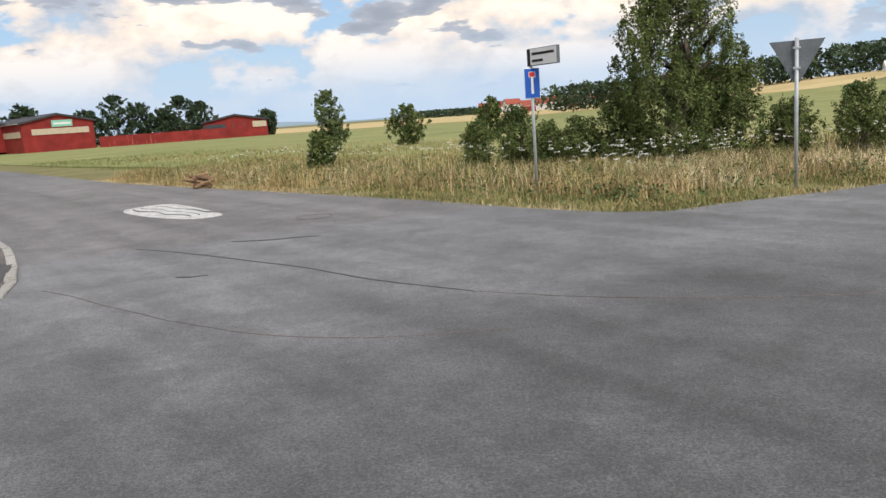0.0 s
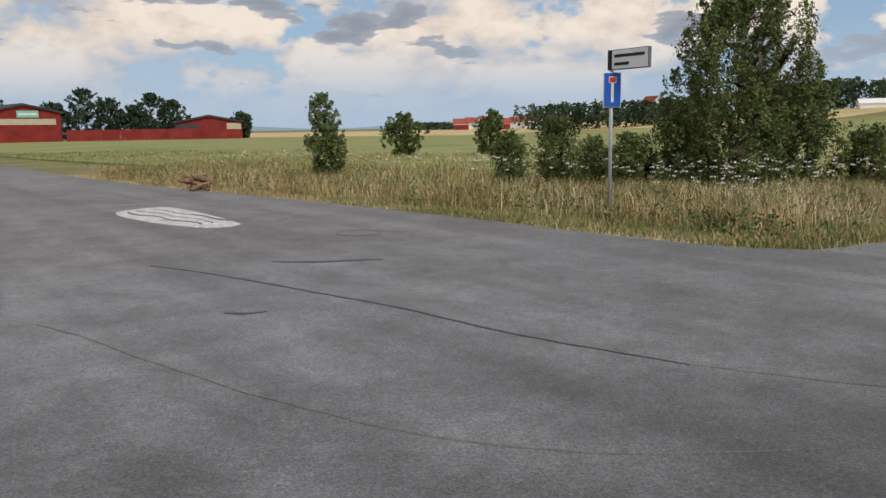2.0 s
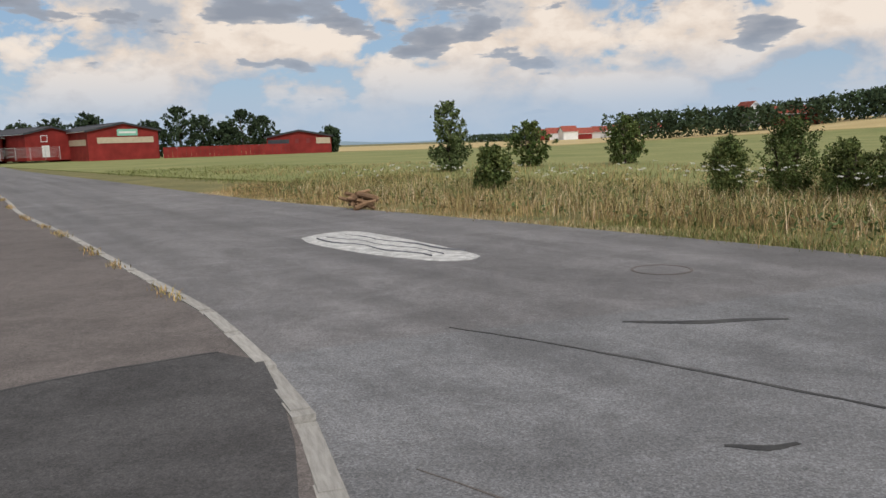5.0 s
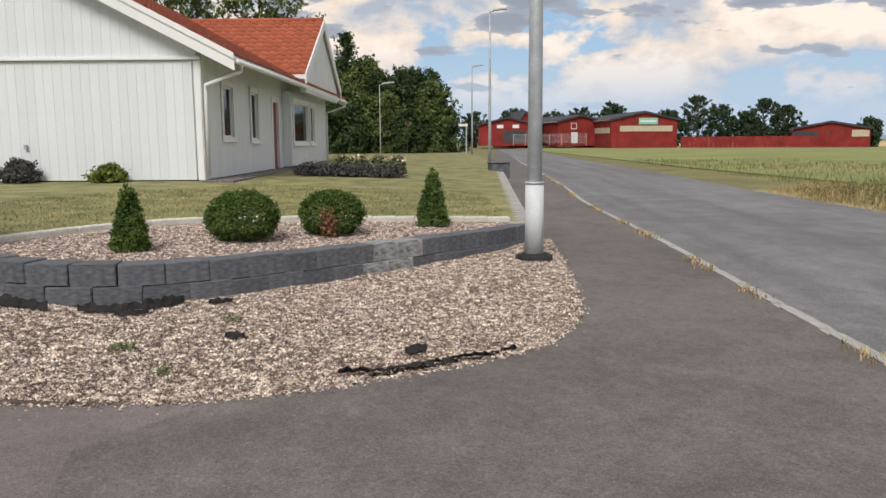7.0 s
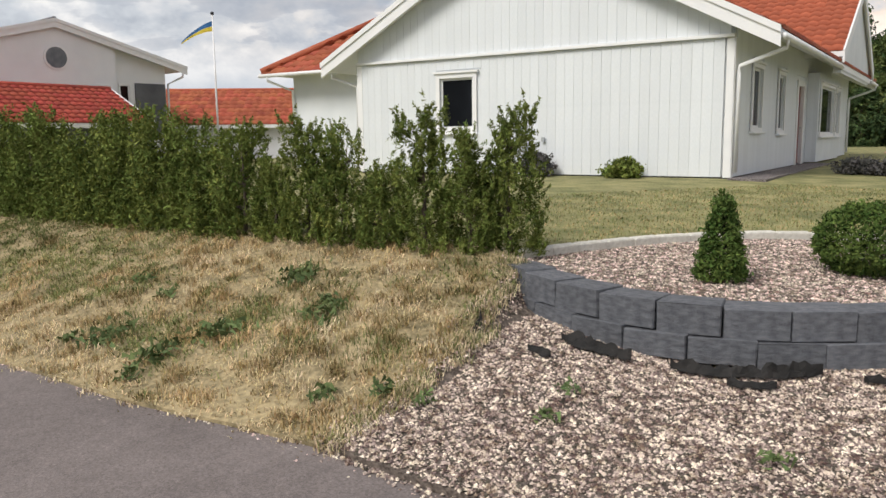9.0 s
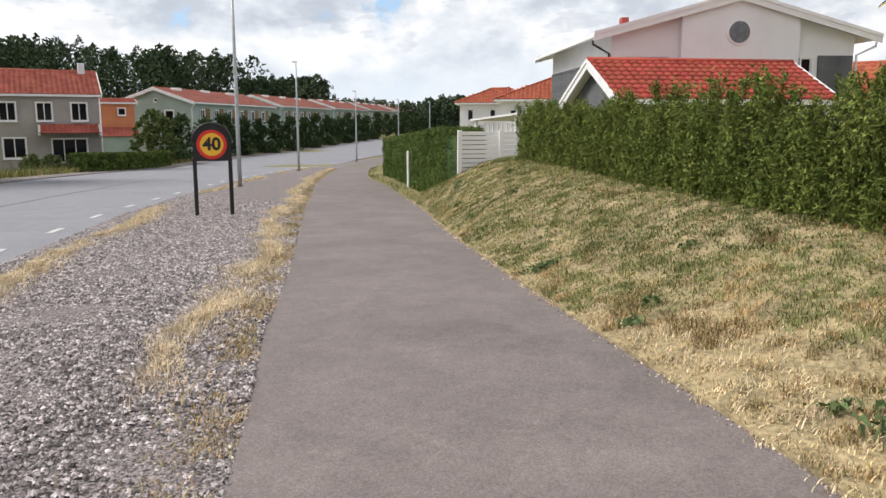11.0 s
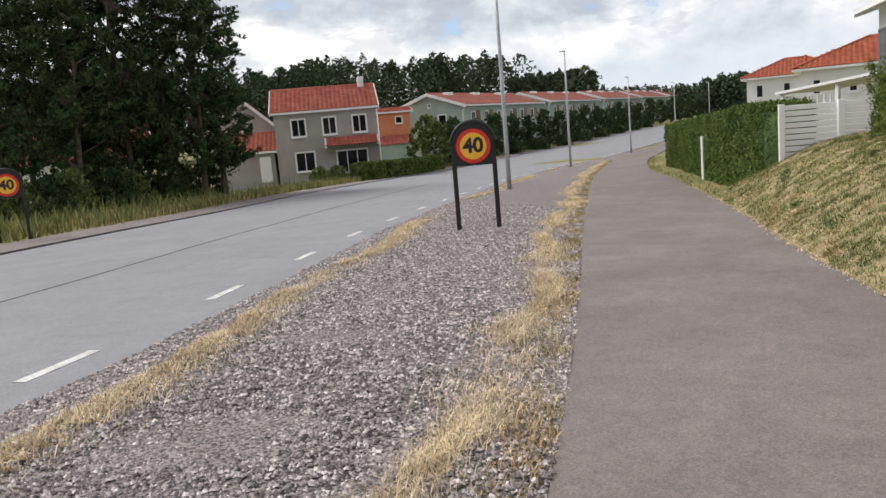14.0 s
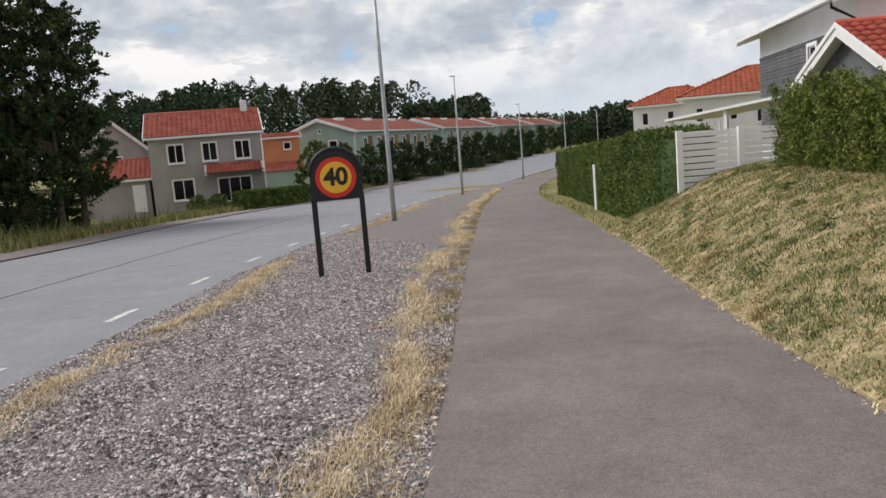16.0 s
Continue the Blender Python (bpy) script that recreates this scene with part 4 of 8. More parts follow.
for pts, w, lab in [
    ([(-4.6, 11.8), (-3.79, 11.29), (-2.51, 10.3), (-1.57, 9.55), (-0.44, 8.48), (0.6, 7.7)], 0.035, "long tar-filled joint across the asphalt"),
    ([(-3.18, 11.96), (-2.6, 11.93), (-2.1, 12.02), (-1.83, 12.02)], 0.1, "short dark tar crack in the asphalt"),
    ([(-4.47, 8.99), (-3.75, 8.48), (-3.16, 7.97), (-2.2, 7.2)], 0.014, "faint hairline crack in the asphalt"),
    ([(0.6, 7.7), (1.6, 7.25), (2.9, 6.9), (4.4, 6.8)], 0.02, "thin branching crack in the dark asphalt"),
    ([(-2.2, 7.2), (-1.2, 6.6), (-0.2, 6.3), (0.9, 6.35)], 0.018, "faint hairline crack in the asphalt"),
    ([(-2.98, 9.33), (-2.8, 9.3), (-2.62, 9.36)], 0.06, "small dark scar in the asphalt"),
]:
    ln = wobble(pts, 0.09, 0.006, w * 90)
    strip("crack", ln, w, -0.01, 0.004, "tar" if w > 0.02 else "asphalt_walk", lab, "crack", taper=fade(len(ln)) * (0.7 + 0.5 * rng.random(len(ln))))
strip("seam", wobble(dark, 0.12, 0.01, 2), 0.03, -0.01, 0.022, "tar", "tar seam between old and new asphalt", "seam", height=lambda xy: walk_height(xy) - 0.012)

ring = np.array([(-2.45 + 0.33 * math.cos(a), 14.5 + 0.33 * math.sin(a)) for a in np.linspace(0, math.tau, 33)])
strip("manhole", ring, 0.03, -0.02, 0.005, "asphalt_walk", "iron manhole ring flush with the asphalt", "manhole")
# dashes of the main road's edge line
n0 = smooth_line(main_near[(main_near[:, 0] < -12.0) & (main_near[:, 0] > -100)], 0.1)
side = np.gradient(n0, axis=0)
side = np.c_[-side[:, 1], side[:, 0]] / np.linalg.norm(side, axis=1)[:, None]
off = n0 + side * 0.53
sg = np.r_[0, np.cumsum(np.hypot(*np.diff(off, axis=0).T))]
first_dash = sg[np.argmin(np.hypot(*(off - [-17.15, -4.97]).T))] % 3.27
for k in range(26):
    s0 = first_dash + 3.27 * k
    ss = np.linspace(s0, s0 + 0.95, 4)
    ln = np.c_[np.interp(ss, sg, off[:, 0]), np.interp(ss, sg, off[:, 1])]
    tagged(strip("edge_dash", ln, 0.12, -0.01, 0.005, "paint", "white dash of the road's edge line", "road marking"), group="edge line dashes")
for k in range(3):
    tri = np.array([(8.2 + k * 0.8, 11.3 + k * 0.5), (8.7 + k * 0.8, 11.6 + k * 0.5), (8.25 + k * 0.8, 11.95 + k * 0.5)])
    tagged(new("yield_mark", np_mesh("yield_mark", np.c_[tri, np.full(3, 0.005)], [[0, 1, 2]], "paint")), "white painted yield triangle on the road", "road marking", group="yield marks", kind="structure")
jl = smooth_line([(-13, -5.6), (-17, -9.2), (-22, -13.8), (-30, -20.6), (-40, -28.6)], 1.0)
strip("road_joint", wobble(jl, 0.5, 0.02, 1), 0.05, -0.01, 0.004, "asphalt_dark", "dark lengthwise joint in the main road", "seam")

# ---------------------------------------------------------------- block wall, kerb of the bed, lamp posts, signs
def arc_lengths(line):
    return np.r_[0, np.cumsum(np.hypot(*np.diff(line, axis=0).T))]


def along(line, s):
    a = arc_lengths(line)
    p = np.array([np.interp(s, a, line[:, 0]), np.interp(s, a, line[:, 1])])
    q = np.array([np.interp(s + 0.05, a, line[:, 0]), np.interp(s + 0.05, a, line[:, 1])])
    r = np.array([np.interp(s - 0.05, a, line[:, 0]), np.interp(s - 0.05, a, line[:, 1])])
    return p, math.degrees(math.atan2(*(q - r)[::-1]))


def block_mesh(name, mat, seed):
    """A rough-faced retaining block: split front, chamfered edges."""
    r = np.random.default_rng(seed)
    bm = bmesh.new()
    box(bm, -0.5, 0.5, -0.5, 0.5, 0, 1, 0.0)
    bmesh.ops.bevel(bm, geom=bm.edges[:], offset=0.024, segments=1, affect="EDGES")
    for v in bm.verts:
        v.co += Vector((r.random(3) - 0.5) * [0.01, 0.05, 0.03])
    return bm_mesh(name, bm, mat)


block_kinds = [block_mesh("block", "block", k) for k in range(4)]
bloom_kind = block_mesh("block", "bloom", 9)
wall = empty("retaining_wall", pose(0, 0, 0), "low curved garden wall of charcoal concrete blocks", "wall", kind="structure")
wl_full = arc_lengths(wall_line)[-1]
for course in range(2):
    n = 20
    for i in range(n):
        s = (i + 0.5 + 0.5 * course) * wl_full / n
        if s > wl_full:
            continue
        p, a = along(wall_line, s)
        top = float(lot_height(p[None])[0]) - 0.005
        h = 0.2
        z = top - h - course * 0.17
        hh = h if course == 0 else 0.168
        out = 0.035 if course else 0.0
        nrm2 = np.array([math.sin(radians(a)), -math.cos(radians(a))])
        pp = p + nrm2 * (out - 0.02 + 0.006 * math.sin(i * 5.1))
        kind = bloom_kind if (course == 0 and i in (12, 13)) or (course == 1 and i in (11, 12)) else block_kinds[(i * 7 + course) % 4]
        part("block", kind, wall, at=Matrix.LocRotScale((pp[0], pp[1], z + 0.004 * math.sin(i * 3.3)), Euler((0, 0, radians(a + 0.5 * math.sin(i * 2.7)))), (wl_full / n * (1.035 if course == 0 else 1.07), 0.28, hh)))
patch("wall_core", np.vstack([wall_line[::4] + [-0.10, 0.03], (wall_line[::4] + [-0.32, 0.08])[::-1]]), 0.5, lambda xy: lot_height(xy) - 0.06, "block", "concrete backing behind the garden wall", "wall")
side_wall = empty("garden_wall", pose(0, 0, 0), "low garden wall of grey blocks along the pavement", "wall", kind="structure")
sl = arc_lengths(lot_wall)[-1]
for i in range(int(sl / 0.38)):
    p, a = along(lot_wall, (i + 0.5) * 0.38)
    top = float(lot_height(p[None])[0]) - 0.01
    part("block", block_kinds[i % 4], side_wall, at=Matrix.LocRotScale((p[0], p[1], top - 0.2), Euler((0, 0, radians(a))), (0.37, 0.3, 0.16)))
    # added pale slab that gives the blocks their lit, dusty top
    part("cap_stone", kerb_me, side_wall, "pale slab added for the lit, dusty top of the blocks", at=Matrix.LocRotScale((p[0], p[1], top + 0.012), Euler((0, 0, radians(a))), (0.36, 0.32, 0.052)))
    part("block", block_kinds[(i + 2) % 4], side_wall, at=Matrix.LocRotScale((p[0] + 0.03, p[1] - 0.03, top - 0.72), Euler((0, 0, radians(a))), (0.375, 0.3, 0.52)))
bm = bmesh.new()
box(bm, -0.5, 0.5, -0.5, 0.5, -1.0, 0.0, 0.0)
bmesh.ops.bevel(bm, geom=[e for e in bm.edges if e.verts[0].co.z > -0.1 and e.verts[1].co.z > -0.1], offset=0.07, segments=1, affect="EDGES")
edging_me = bm_mesh("edging_stone", bm, "edging_pale")
edging = empty("edging", pose(0, 0, 0), "pale stone edging between lawn and pebble bed", "edging", kind="structure")
el_len = arc_lengths(edging_line)[-1]
for i in range(int(el_len / 0.34)):
    p, a = along(edging_line, (i + 0.5) * 0.34)
    z = float(lot_height(p[None])[0])
    part("edging_stone", edging_me, edging, at=Matrix.LocRotScale((p[0], p[1], z + 0.045), Euler((0, 0, radians(a + 3 * math.sin(i * 2.2)))), (0.335, 0.12, 0.2)))
box_p = (-22.9, 28.1)
planter = empty("planter", turn_pose(*box_p, float(lot_height(np.array([box_p]))[0]) - 0.25, 50), "dark grey square planter at the end of the garden wall", "planter")
bm = bmesh.new()
box(bm, -0.32, 0.32, -0.32, 0.32, 0, 0.5, 0.02)
part("body", bm_mesh("body", bm, "block"), planter)
part("cap", box_mesh("cap", -0.36, 0.36, -0.36, 0.36, 0.5, 0.55, "block", 0.015), planter)


def lamp_post(x, y, z, height, arm_deg, label, sleeve=False, radius=0.085, head=True):
    e = empty("street_lamp", pose(x, y, z), label, "street lamp", group="street lamps")
    bm = bmesh.new()
    tube(bm, [(0, 0, -0.1), (0, 0, height * 0.33), (0, 0, height * 0.66), (0, 0, height)], [radius, radius * 0.88, radius * 0.72, radius * 0.55], 14)
    part("pole", bm_mesh("pole", bm, "steel", True), e)
    if sleeve:
        bm = bmesh.new()
        tube(bm, [(0, 0, 0.06), (0, 0, 0.98)], [radius * 1.22, radius * 1.2], 16)
        part("sleeve", bm_mesh("sleeve", bm, "pole_white", True), e, "pale grey painted lower sleeve")
        bm = bmesh.new()
        tube(bm, [(0, 0, -0.05), (0, 0, 0.07), (0, 0, 0.10)], [radius * 2.5, radius * 2.4, radius * 1.6], 16)
        part("collar", bm_mesh("collar", bm, "rubber", True), e, "black rubber ground collar")
        bm = bmesh.new()
        tube(bm, [(0, 0, 0.97), (0, 0, 1.0)], [radius * 1.26, radius * 1.26], 16)
        part("band", bm_mesh("band", bm, "steel", True), e)
    else:
        bm = bmesh.new()
        tube(bm, [(0, 0, -0.05), (0, 0, 0.05)], [radius * 2.1, radius * 1.9], 12)
        part("collar", bm_mesh("collar", bm, "rubber", True), e, "black ground collar")
    if head:
        a = radians(arm_deg)
        bm = bmesh.new()
        tube(bm, [(0, 0, height - 0.05), (math.cos(a) * 0.25, math.sin(a) * 0.25, height + 0.04)], [radius * 0.5, radius * 0.45], 8)
        part("arm", bm_mesh("arm", bm, "steel", True), e)
        bm = bmesh.new()
        box(bm, -0.1, 0.62, -0.12, 0.12, -0.04, 0.05, 0.02)
        part("head", bm_mesh("head", bm, "steel"), e, "flat grey lamp head", at=Matrix.LocRotScale((math.cos(a) * 0.25, math.sin(a) * 0.25, height + 0.05), Euler((0, radians(-6), a)), None))
    return e


lamp_post(-12.0, 15.0, 0.12, 8.2, 40, "tall grey street lamp with a pale sleeve by the pebble bed", True, 0.098)
lamp_post(-32.1, 39.0, 0.08, 8.1, 40, "tall grey street lamp beside the pavement")
lamp_post(-47.0, 55.2, 0.05, 7.4, 40, "tall grey street lamp beside the pavement")
lamp_post(-40.0, 38.6, 0.6, 4.3, 40, "slim garden lamp post before dark trees", radius=0.035)
for x, y, hgt in ((-33.56, -16.18, 8.0), (-51.9, -28.9, 7.2), (-75.5, -41.5, 7.0), (-101, -53.2, 7.0), (-128, -64.5, 7.0)):
    lamp_post(x, y, height_at(x, y) + 0.02, hgt, 232, "tall grey street lamp in the gravel verge")


def letter_bars(rows, depth, mat_name):
    """Plain bars in place of writing: rows of (x0, x1, z0, z1)."""
    bm = bmesh.new()
    for x0, x1, z0, z1 in rows:
        box(bm, x0, x1, -depth, 0, z0, z1)
    return bm_mesh("writing", bm, mat_name)


def disc_mesh(name, r, y, thick, mat, n=40):
    bm = bmesh.new()
    bmesh.ops.create_cone(bm, cap_ends=True, segments=n, radius1=r, radius2=r, depth=thick, matrix=Matrix.Translation((0, y, 0)) @ Matrix.Rotation(radians(90), 4, "X"))
    return bm_mesh(name, bm, mat)


def text_mesh(name, body, size, mat):
    cu = bpy.data.curves.new(name, "FONT")
    cu.body, cu.size, cu.align_x, cu.align_y, cu.extrude, cu.offset = body, size, "CENTER", "CENTER", 0.002, 0.012
    ob = bpy.data.objects.new(name, cu)
    me = bpy.data.meshes.new_from_object(ob)
    bpy.data.objects.remove(ob)
    me.transform(Matrix.Rotation(radians(90), 4, "X"))
    me.materials.clear()
    me.materials.append(M[mat])
    return me


# dead-end sign with a street name plate (the name as bars)
sg = empty("road_sign", pose(1.76, 16.48, -0.12, 0, 0, -14), "blue dead-end sign and white name plate on a steel post", "road sign")
bm = bmesh.new()
tube(bm, [(0, 0, -0.1), (0, 0, 2.95)], [0.032, 0.032], 12)
part("post", bm_mesh("post", bm, "steel", True), sg)
pl = part("blue_plate", box_mesh("blue_plate", -0.16, 0.16, -0.052, -0.036, 2.06, 2.66, "sign_white", 0.008), sg, "blue dead-end plate with a white rim", at=pose(0, 0, -0.07, 0, 0, 22))
part("field", box_mesh("field", -0.147, 0.147, -0.058, -0.051, 2.075, 2.645, "sign_blue"), pl)
part("bar", box_mesh("bar", -0.024, 0.024, -0.062, -0.057, 2.15, 2.48, "sign_white"), pl)
part("bar_rim", box_mesh("bar_rim", -0.066, 0.066, -0.062, -0.057, 2.475, 2.585, "sign_white"), pl)
part("bar_head", box_mesh("bar_head", -0.055, 0.055, -0.066, -0.0615, 2.487, 2.573, "sign_red"), pl, "red bar head")
np_ = part("name_plate", box_mesh("name_plate", -0.06, 0.82, -0.045, 0.03, 2.72, 3.06, "sign_back", 0.008), sg, "white street name plate in a grey frame", at=pose(0, 0, -0.1, 0, 0, -38))
part("face", box_mesh("face", 0.05, 0.80, -0.052, -0.044, 2.735, 3.045, "sign_white"), np_)
part("end_band", box_mesh("end_band", -0.045, 0.045, -0.052, -0.044, 2.735, 3.045, "black"), np_)
for x1_, z_ in ((0.74, 2.925), (0.42, 2.79)):
    part("writing", letter_bars([(0.1, x1_, z_, z_ + 0.05)], 0.055, "black"), np_)

# yield sign seen from the back
yg = empty("yield_sign", pose(6.27, 14.72, -0.06, 0, 0, -22), "triangular yield sign seen from its grey back", "road sign")
bm = bmesh.new()
tube(bm, [(0, 0, -0.1), (0, 0, 2.62)], [0.034, 0.034], 12)
part("post", bm_mesh("post", bm, "steel", True), yg)
bm = bmesh.new()
prism(bm, [(-0.45, 2.58), (0.45, 2.58), (0.05, 1.86), (-0.05, 1.86)], 0.035, 0.05)
bmesh.ops.recalc_face_normals(bm, faces=bm.faces)
part("plate", bm_mesh("plate", bm, "sign_back"), yg)
for z in (2.1, 2.45):
    part("clamp", box_mesh("clamp", -0.06, 0.06, -0.04, 0.036, z - 0.02, z + 0.02, "steel", 0.005), yg)


def portal_sign(x, y, z, rz, label):
    """A speed sign in a black arched frame on two legs."""
    e = empty("speed_sign", pose(x, y, z, 0, 0, rz), label, "road sign", group="speed signs")
    w, top = 0.37, 1.62
    for s in (-1, 1):
        part("leg", box_mesh("leg", s * w - 0.042, s * w + 0.042, -0.04, 0.04, -0.15, 1.3, "black", 0.01), e)
    arc = [(math.cos(a) * (w + 0.03), math.sin(a) * (w + 0.03)) for a in np.linspace(0, math.pi, 21)]
    out = [(px, top + pz) for px, pz in arc] + [(-w - 0.03, 1.22), (w + 0.03, 1.22)]
    bm = bmesh.new()
    prism(bm, out, -0.03, 0.02)
    bmesh.ops.recalc_face_normals(bm, faces=bm.faces)
    part("board", bm_mesh("board", bm, "black"), e)
    bm = bmesh.new()
    tube(bm, [(px * 0.99, -0.01, top + pz * 0.99) for px, pz in arc], [0.035] * 21, 8)
    part("frame", bm_mesh("frame", bm, "black", True), e)
    d = part("disc", disc_mesh("disc", 0.315, -0.036, 0.012, "sign_red"), e, "red-rimmed yellow disc", at=Matrix.Translation((0, 0, 1.57)))
    part("centre", disc_mesh("centre", 0.243, -0.045, 0.01, "sign_yellow"), d)
    part("numerals", text_mesh("numerals", "40", 0.37, "black"), d, at=Matrix.Translation((0, -0.052, 0.0)))
    return e


portal_sign(-23.3, -6.78, height_at(-23.3, -6.78) + 0.02, 138, "yellow and red forty sign in a black arched frame")
portal_sign(-18.37, -20.73, height_at(-18.37, -20.73) + 0.05, 166, "yellow and red forty speed sign across the main road")


# ---------------------------------------------------------------- houses
def wall_panels(bm, length, z0, z1, thick, openings):
    """A wall along x from 0 to length with real openings (x0, x1, z0, z1); its face at y = 0."""
    xs = sorted({0.0, length, *[o[0] for o in openings], *[o[1] for o in openings]})
    for a, b in zip(xs[:-1], xs[1:]):
        holes = sorted([(o[2], o[3]) for o in openings if o[0] < (a + b) / 2 < o[1]])
        z = z0
        for h0_, h1_ in holes + [(z1, z1)]:
            if h0_ - z > 1e-4:
                box(bm, a, b, 0, thick, z, h0_)
            z = h1_
    bmesh.ops.remove_doubles(bm, verts=bm.verts, dist=1e-5)


def window(parent, at, x0, x1, z0, z1, mullions=1, trim=0.11, lintel=True, name="window", glass="glass", flush=0.0):
    """A window in a wall opening: casing, frame, sill, panes; face at y = 0 looking to -y."""
    e = part(name, None, parent, at=at @ Matrix.Translation((0, -flush, 0)))
    bm = bmesh.new()
    box(bm, x0 - trim, x0, -0.05, -0.022, z0 - trim, z1 + trim)
    box(bm, x1, x1 + trim, -0.05, -0.022, z0 - trim, z1 + trim)
    box(bm, x0, x1, -0.05, -0.022, z1, z1 + trim)
    box(bm, x0, x1, -0.05, -0.022, z0 - trim, z0)
    bmesh.ops.remove_doubles(bm, verts=bm.verts, dist=1e-5)
    if lintel:
        part("lintel", box_mesh("lintel", x0 - trim * 1.5, x1 + trim * 1.5, -0.09, -0.02, z1 + trim + 0.002, z1 + trim + 0.05, "white_trim"), e)
    part("window_casing", bm_mesh("window_casing", bm, "white_trim"), e)
    bm = bmesh.new()
    box(bm, x0, x0 + 0.05, 0.02, 0.08, z0, z1)
    box(bm, x1 - 0.05, x1, 0.02, 0.08, z0, z1)
    box(bm, x0 + 0.05, x1 - 0.05, 0.02, 0.08, z1 - 0.05, z1)
    box(bm, x0 + 0.05, x1 - 0.05, 0.02, 0.08, z0, z0 + 0.05)
    for k in range(1, mullions):
        c = x0 + (x1 - x0) * k / mullions
        part("mullion", box_mesh("mullion", c - 0.035, c + 0.035, 0.018, 0.08, z0 + 0.05, z1 - 0.05, "white_trim"), e)
    bmesh.ops.remove_doubles(bm, verts=bm.verts, dist=1e-5)
    part("window_frame", bm_mesh("window_frame", bm, "white_trim"), e)
    part("window_sill", box_mesh("window_sill", x0 - trim * 1.2, x1 + trim * 1.2, -0.11, 0.02, z0 - trim - 0.04, z0 - trim, "white_trim", 0.008), e)
    for k in range(mullions):
        a, b = x0 + 0.05 + (x1 - x0 - 0.1) * k / mullions, x0 + 0.05 + (x1 - x0 - 0.1) * (k + 1) / mullions
        part("pane", box_mesh("pane", a, b, 0.045, 0.055, z0 + 0.05, z1 - 0.05, glass), e)
    return e


def tile_arrays(width, length, tw, tl):
    """Interlocking roof tiles on a slope: u along the eave, v up the slope, w outwards."""
    nu, nv = max(1, round(width / tw)), max(1, round(length / tl))
    tw, tl = width / nu, length / nv
    u = np.array([0, 0.22, 0.45, 0.68, 0.86, 1.0]) * tw * 1.01
    w = np.array([0.012, 0.042, 0.05, 0.03, 0.006, 0.012])
    lo = np.c_[u, np.zeros(6), w + 0.035]
    hi = np.c_[u, np.full(6, tl * 1.08), w]
    skirt = np.c_[u, np.zeros(6), w * 0.3]
    t = np.vstack([lo, hi, skirt])
    i = np.arange(5)
    f = np.vstack([np.c_[i, i + 1, i + 7, i + 6], np.c_[i + 12, i + 13, i + 1, i]])
    return t, f, nu, nv, tw, tl


def slope_matrix(origin, u, v):
    u, v = Vector(u).normalized(), Vector(v).normalized()
    w = u.cross(v)
    m = Matrix((u, v, w)).transposed().to_4x4()
    m.translation = origin
    return m


def tiled_slope(parent, origin, u, v, width, length, mat, tw=0.3, tl=0.36, cut=None, single=False):
    """Tiles laid on a slope; cut(x, y) keeps a tile by its middle; single: each tile an object of its own."""
    t, f, nu, nv, tw, tl = tile_arrays(width, length, tw, tl)
    m = slope_matrix(origin, u, v)
    spots = [(i * tw, j * tl) for j in range(nv) for i in range(nu) if cut is None or cut((i + 0.5) * tw, (j + 0.5) * tl)]
    if single:
        me = np_mesh("tile", t, f, mat)
        for a, b in spots:
            part("tile", me, parent, at=m @ Matrix.Translation((a, b, 0)))
        return
    o = np.array([(a, b, 0) for a, b in spots])
    v3 = (t[None] + o[:, None]).reshape(-1, 3)
    f3 = (f[None] + np.arange(len(o))[:, None, None] * 18).reshape(-1, 4)
    ob = part("roof_tiles", np_mesh("roof_tiles", v3, f3, mat), parent, at=m)
    ob["kind"] = "stuff"


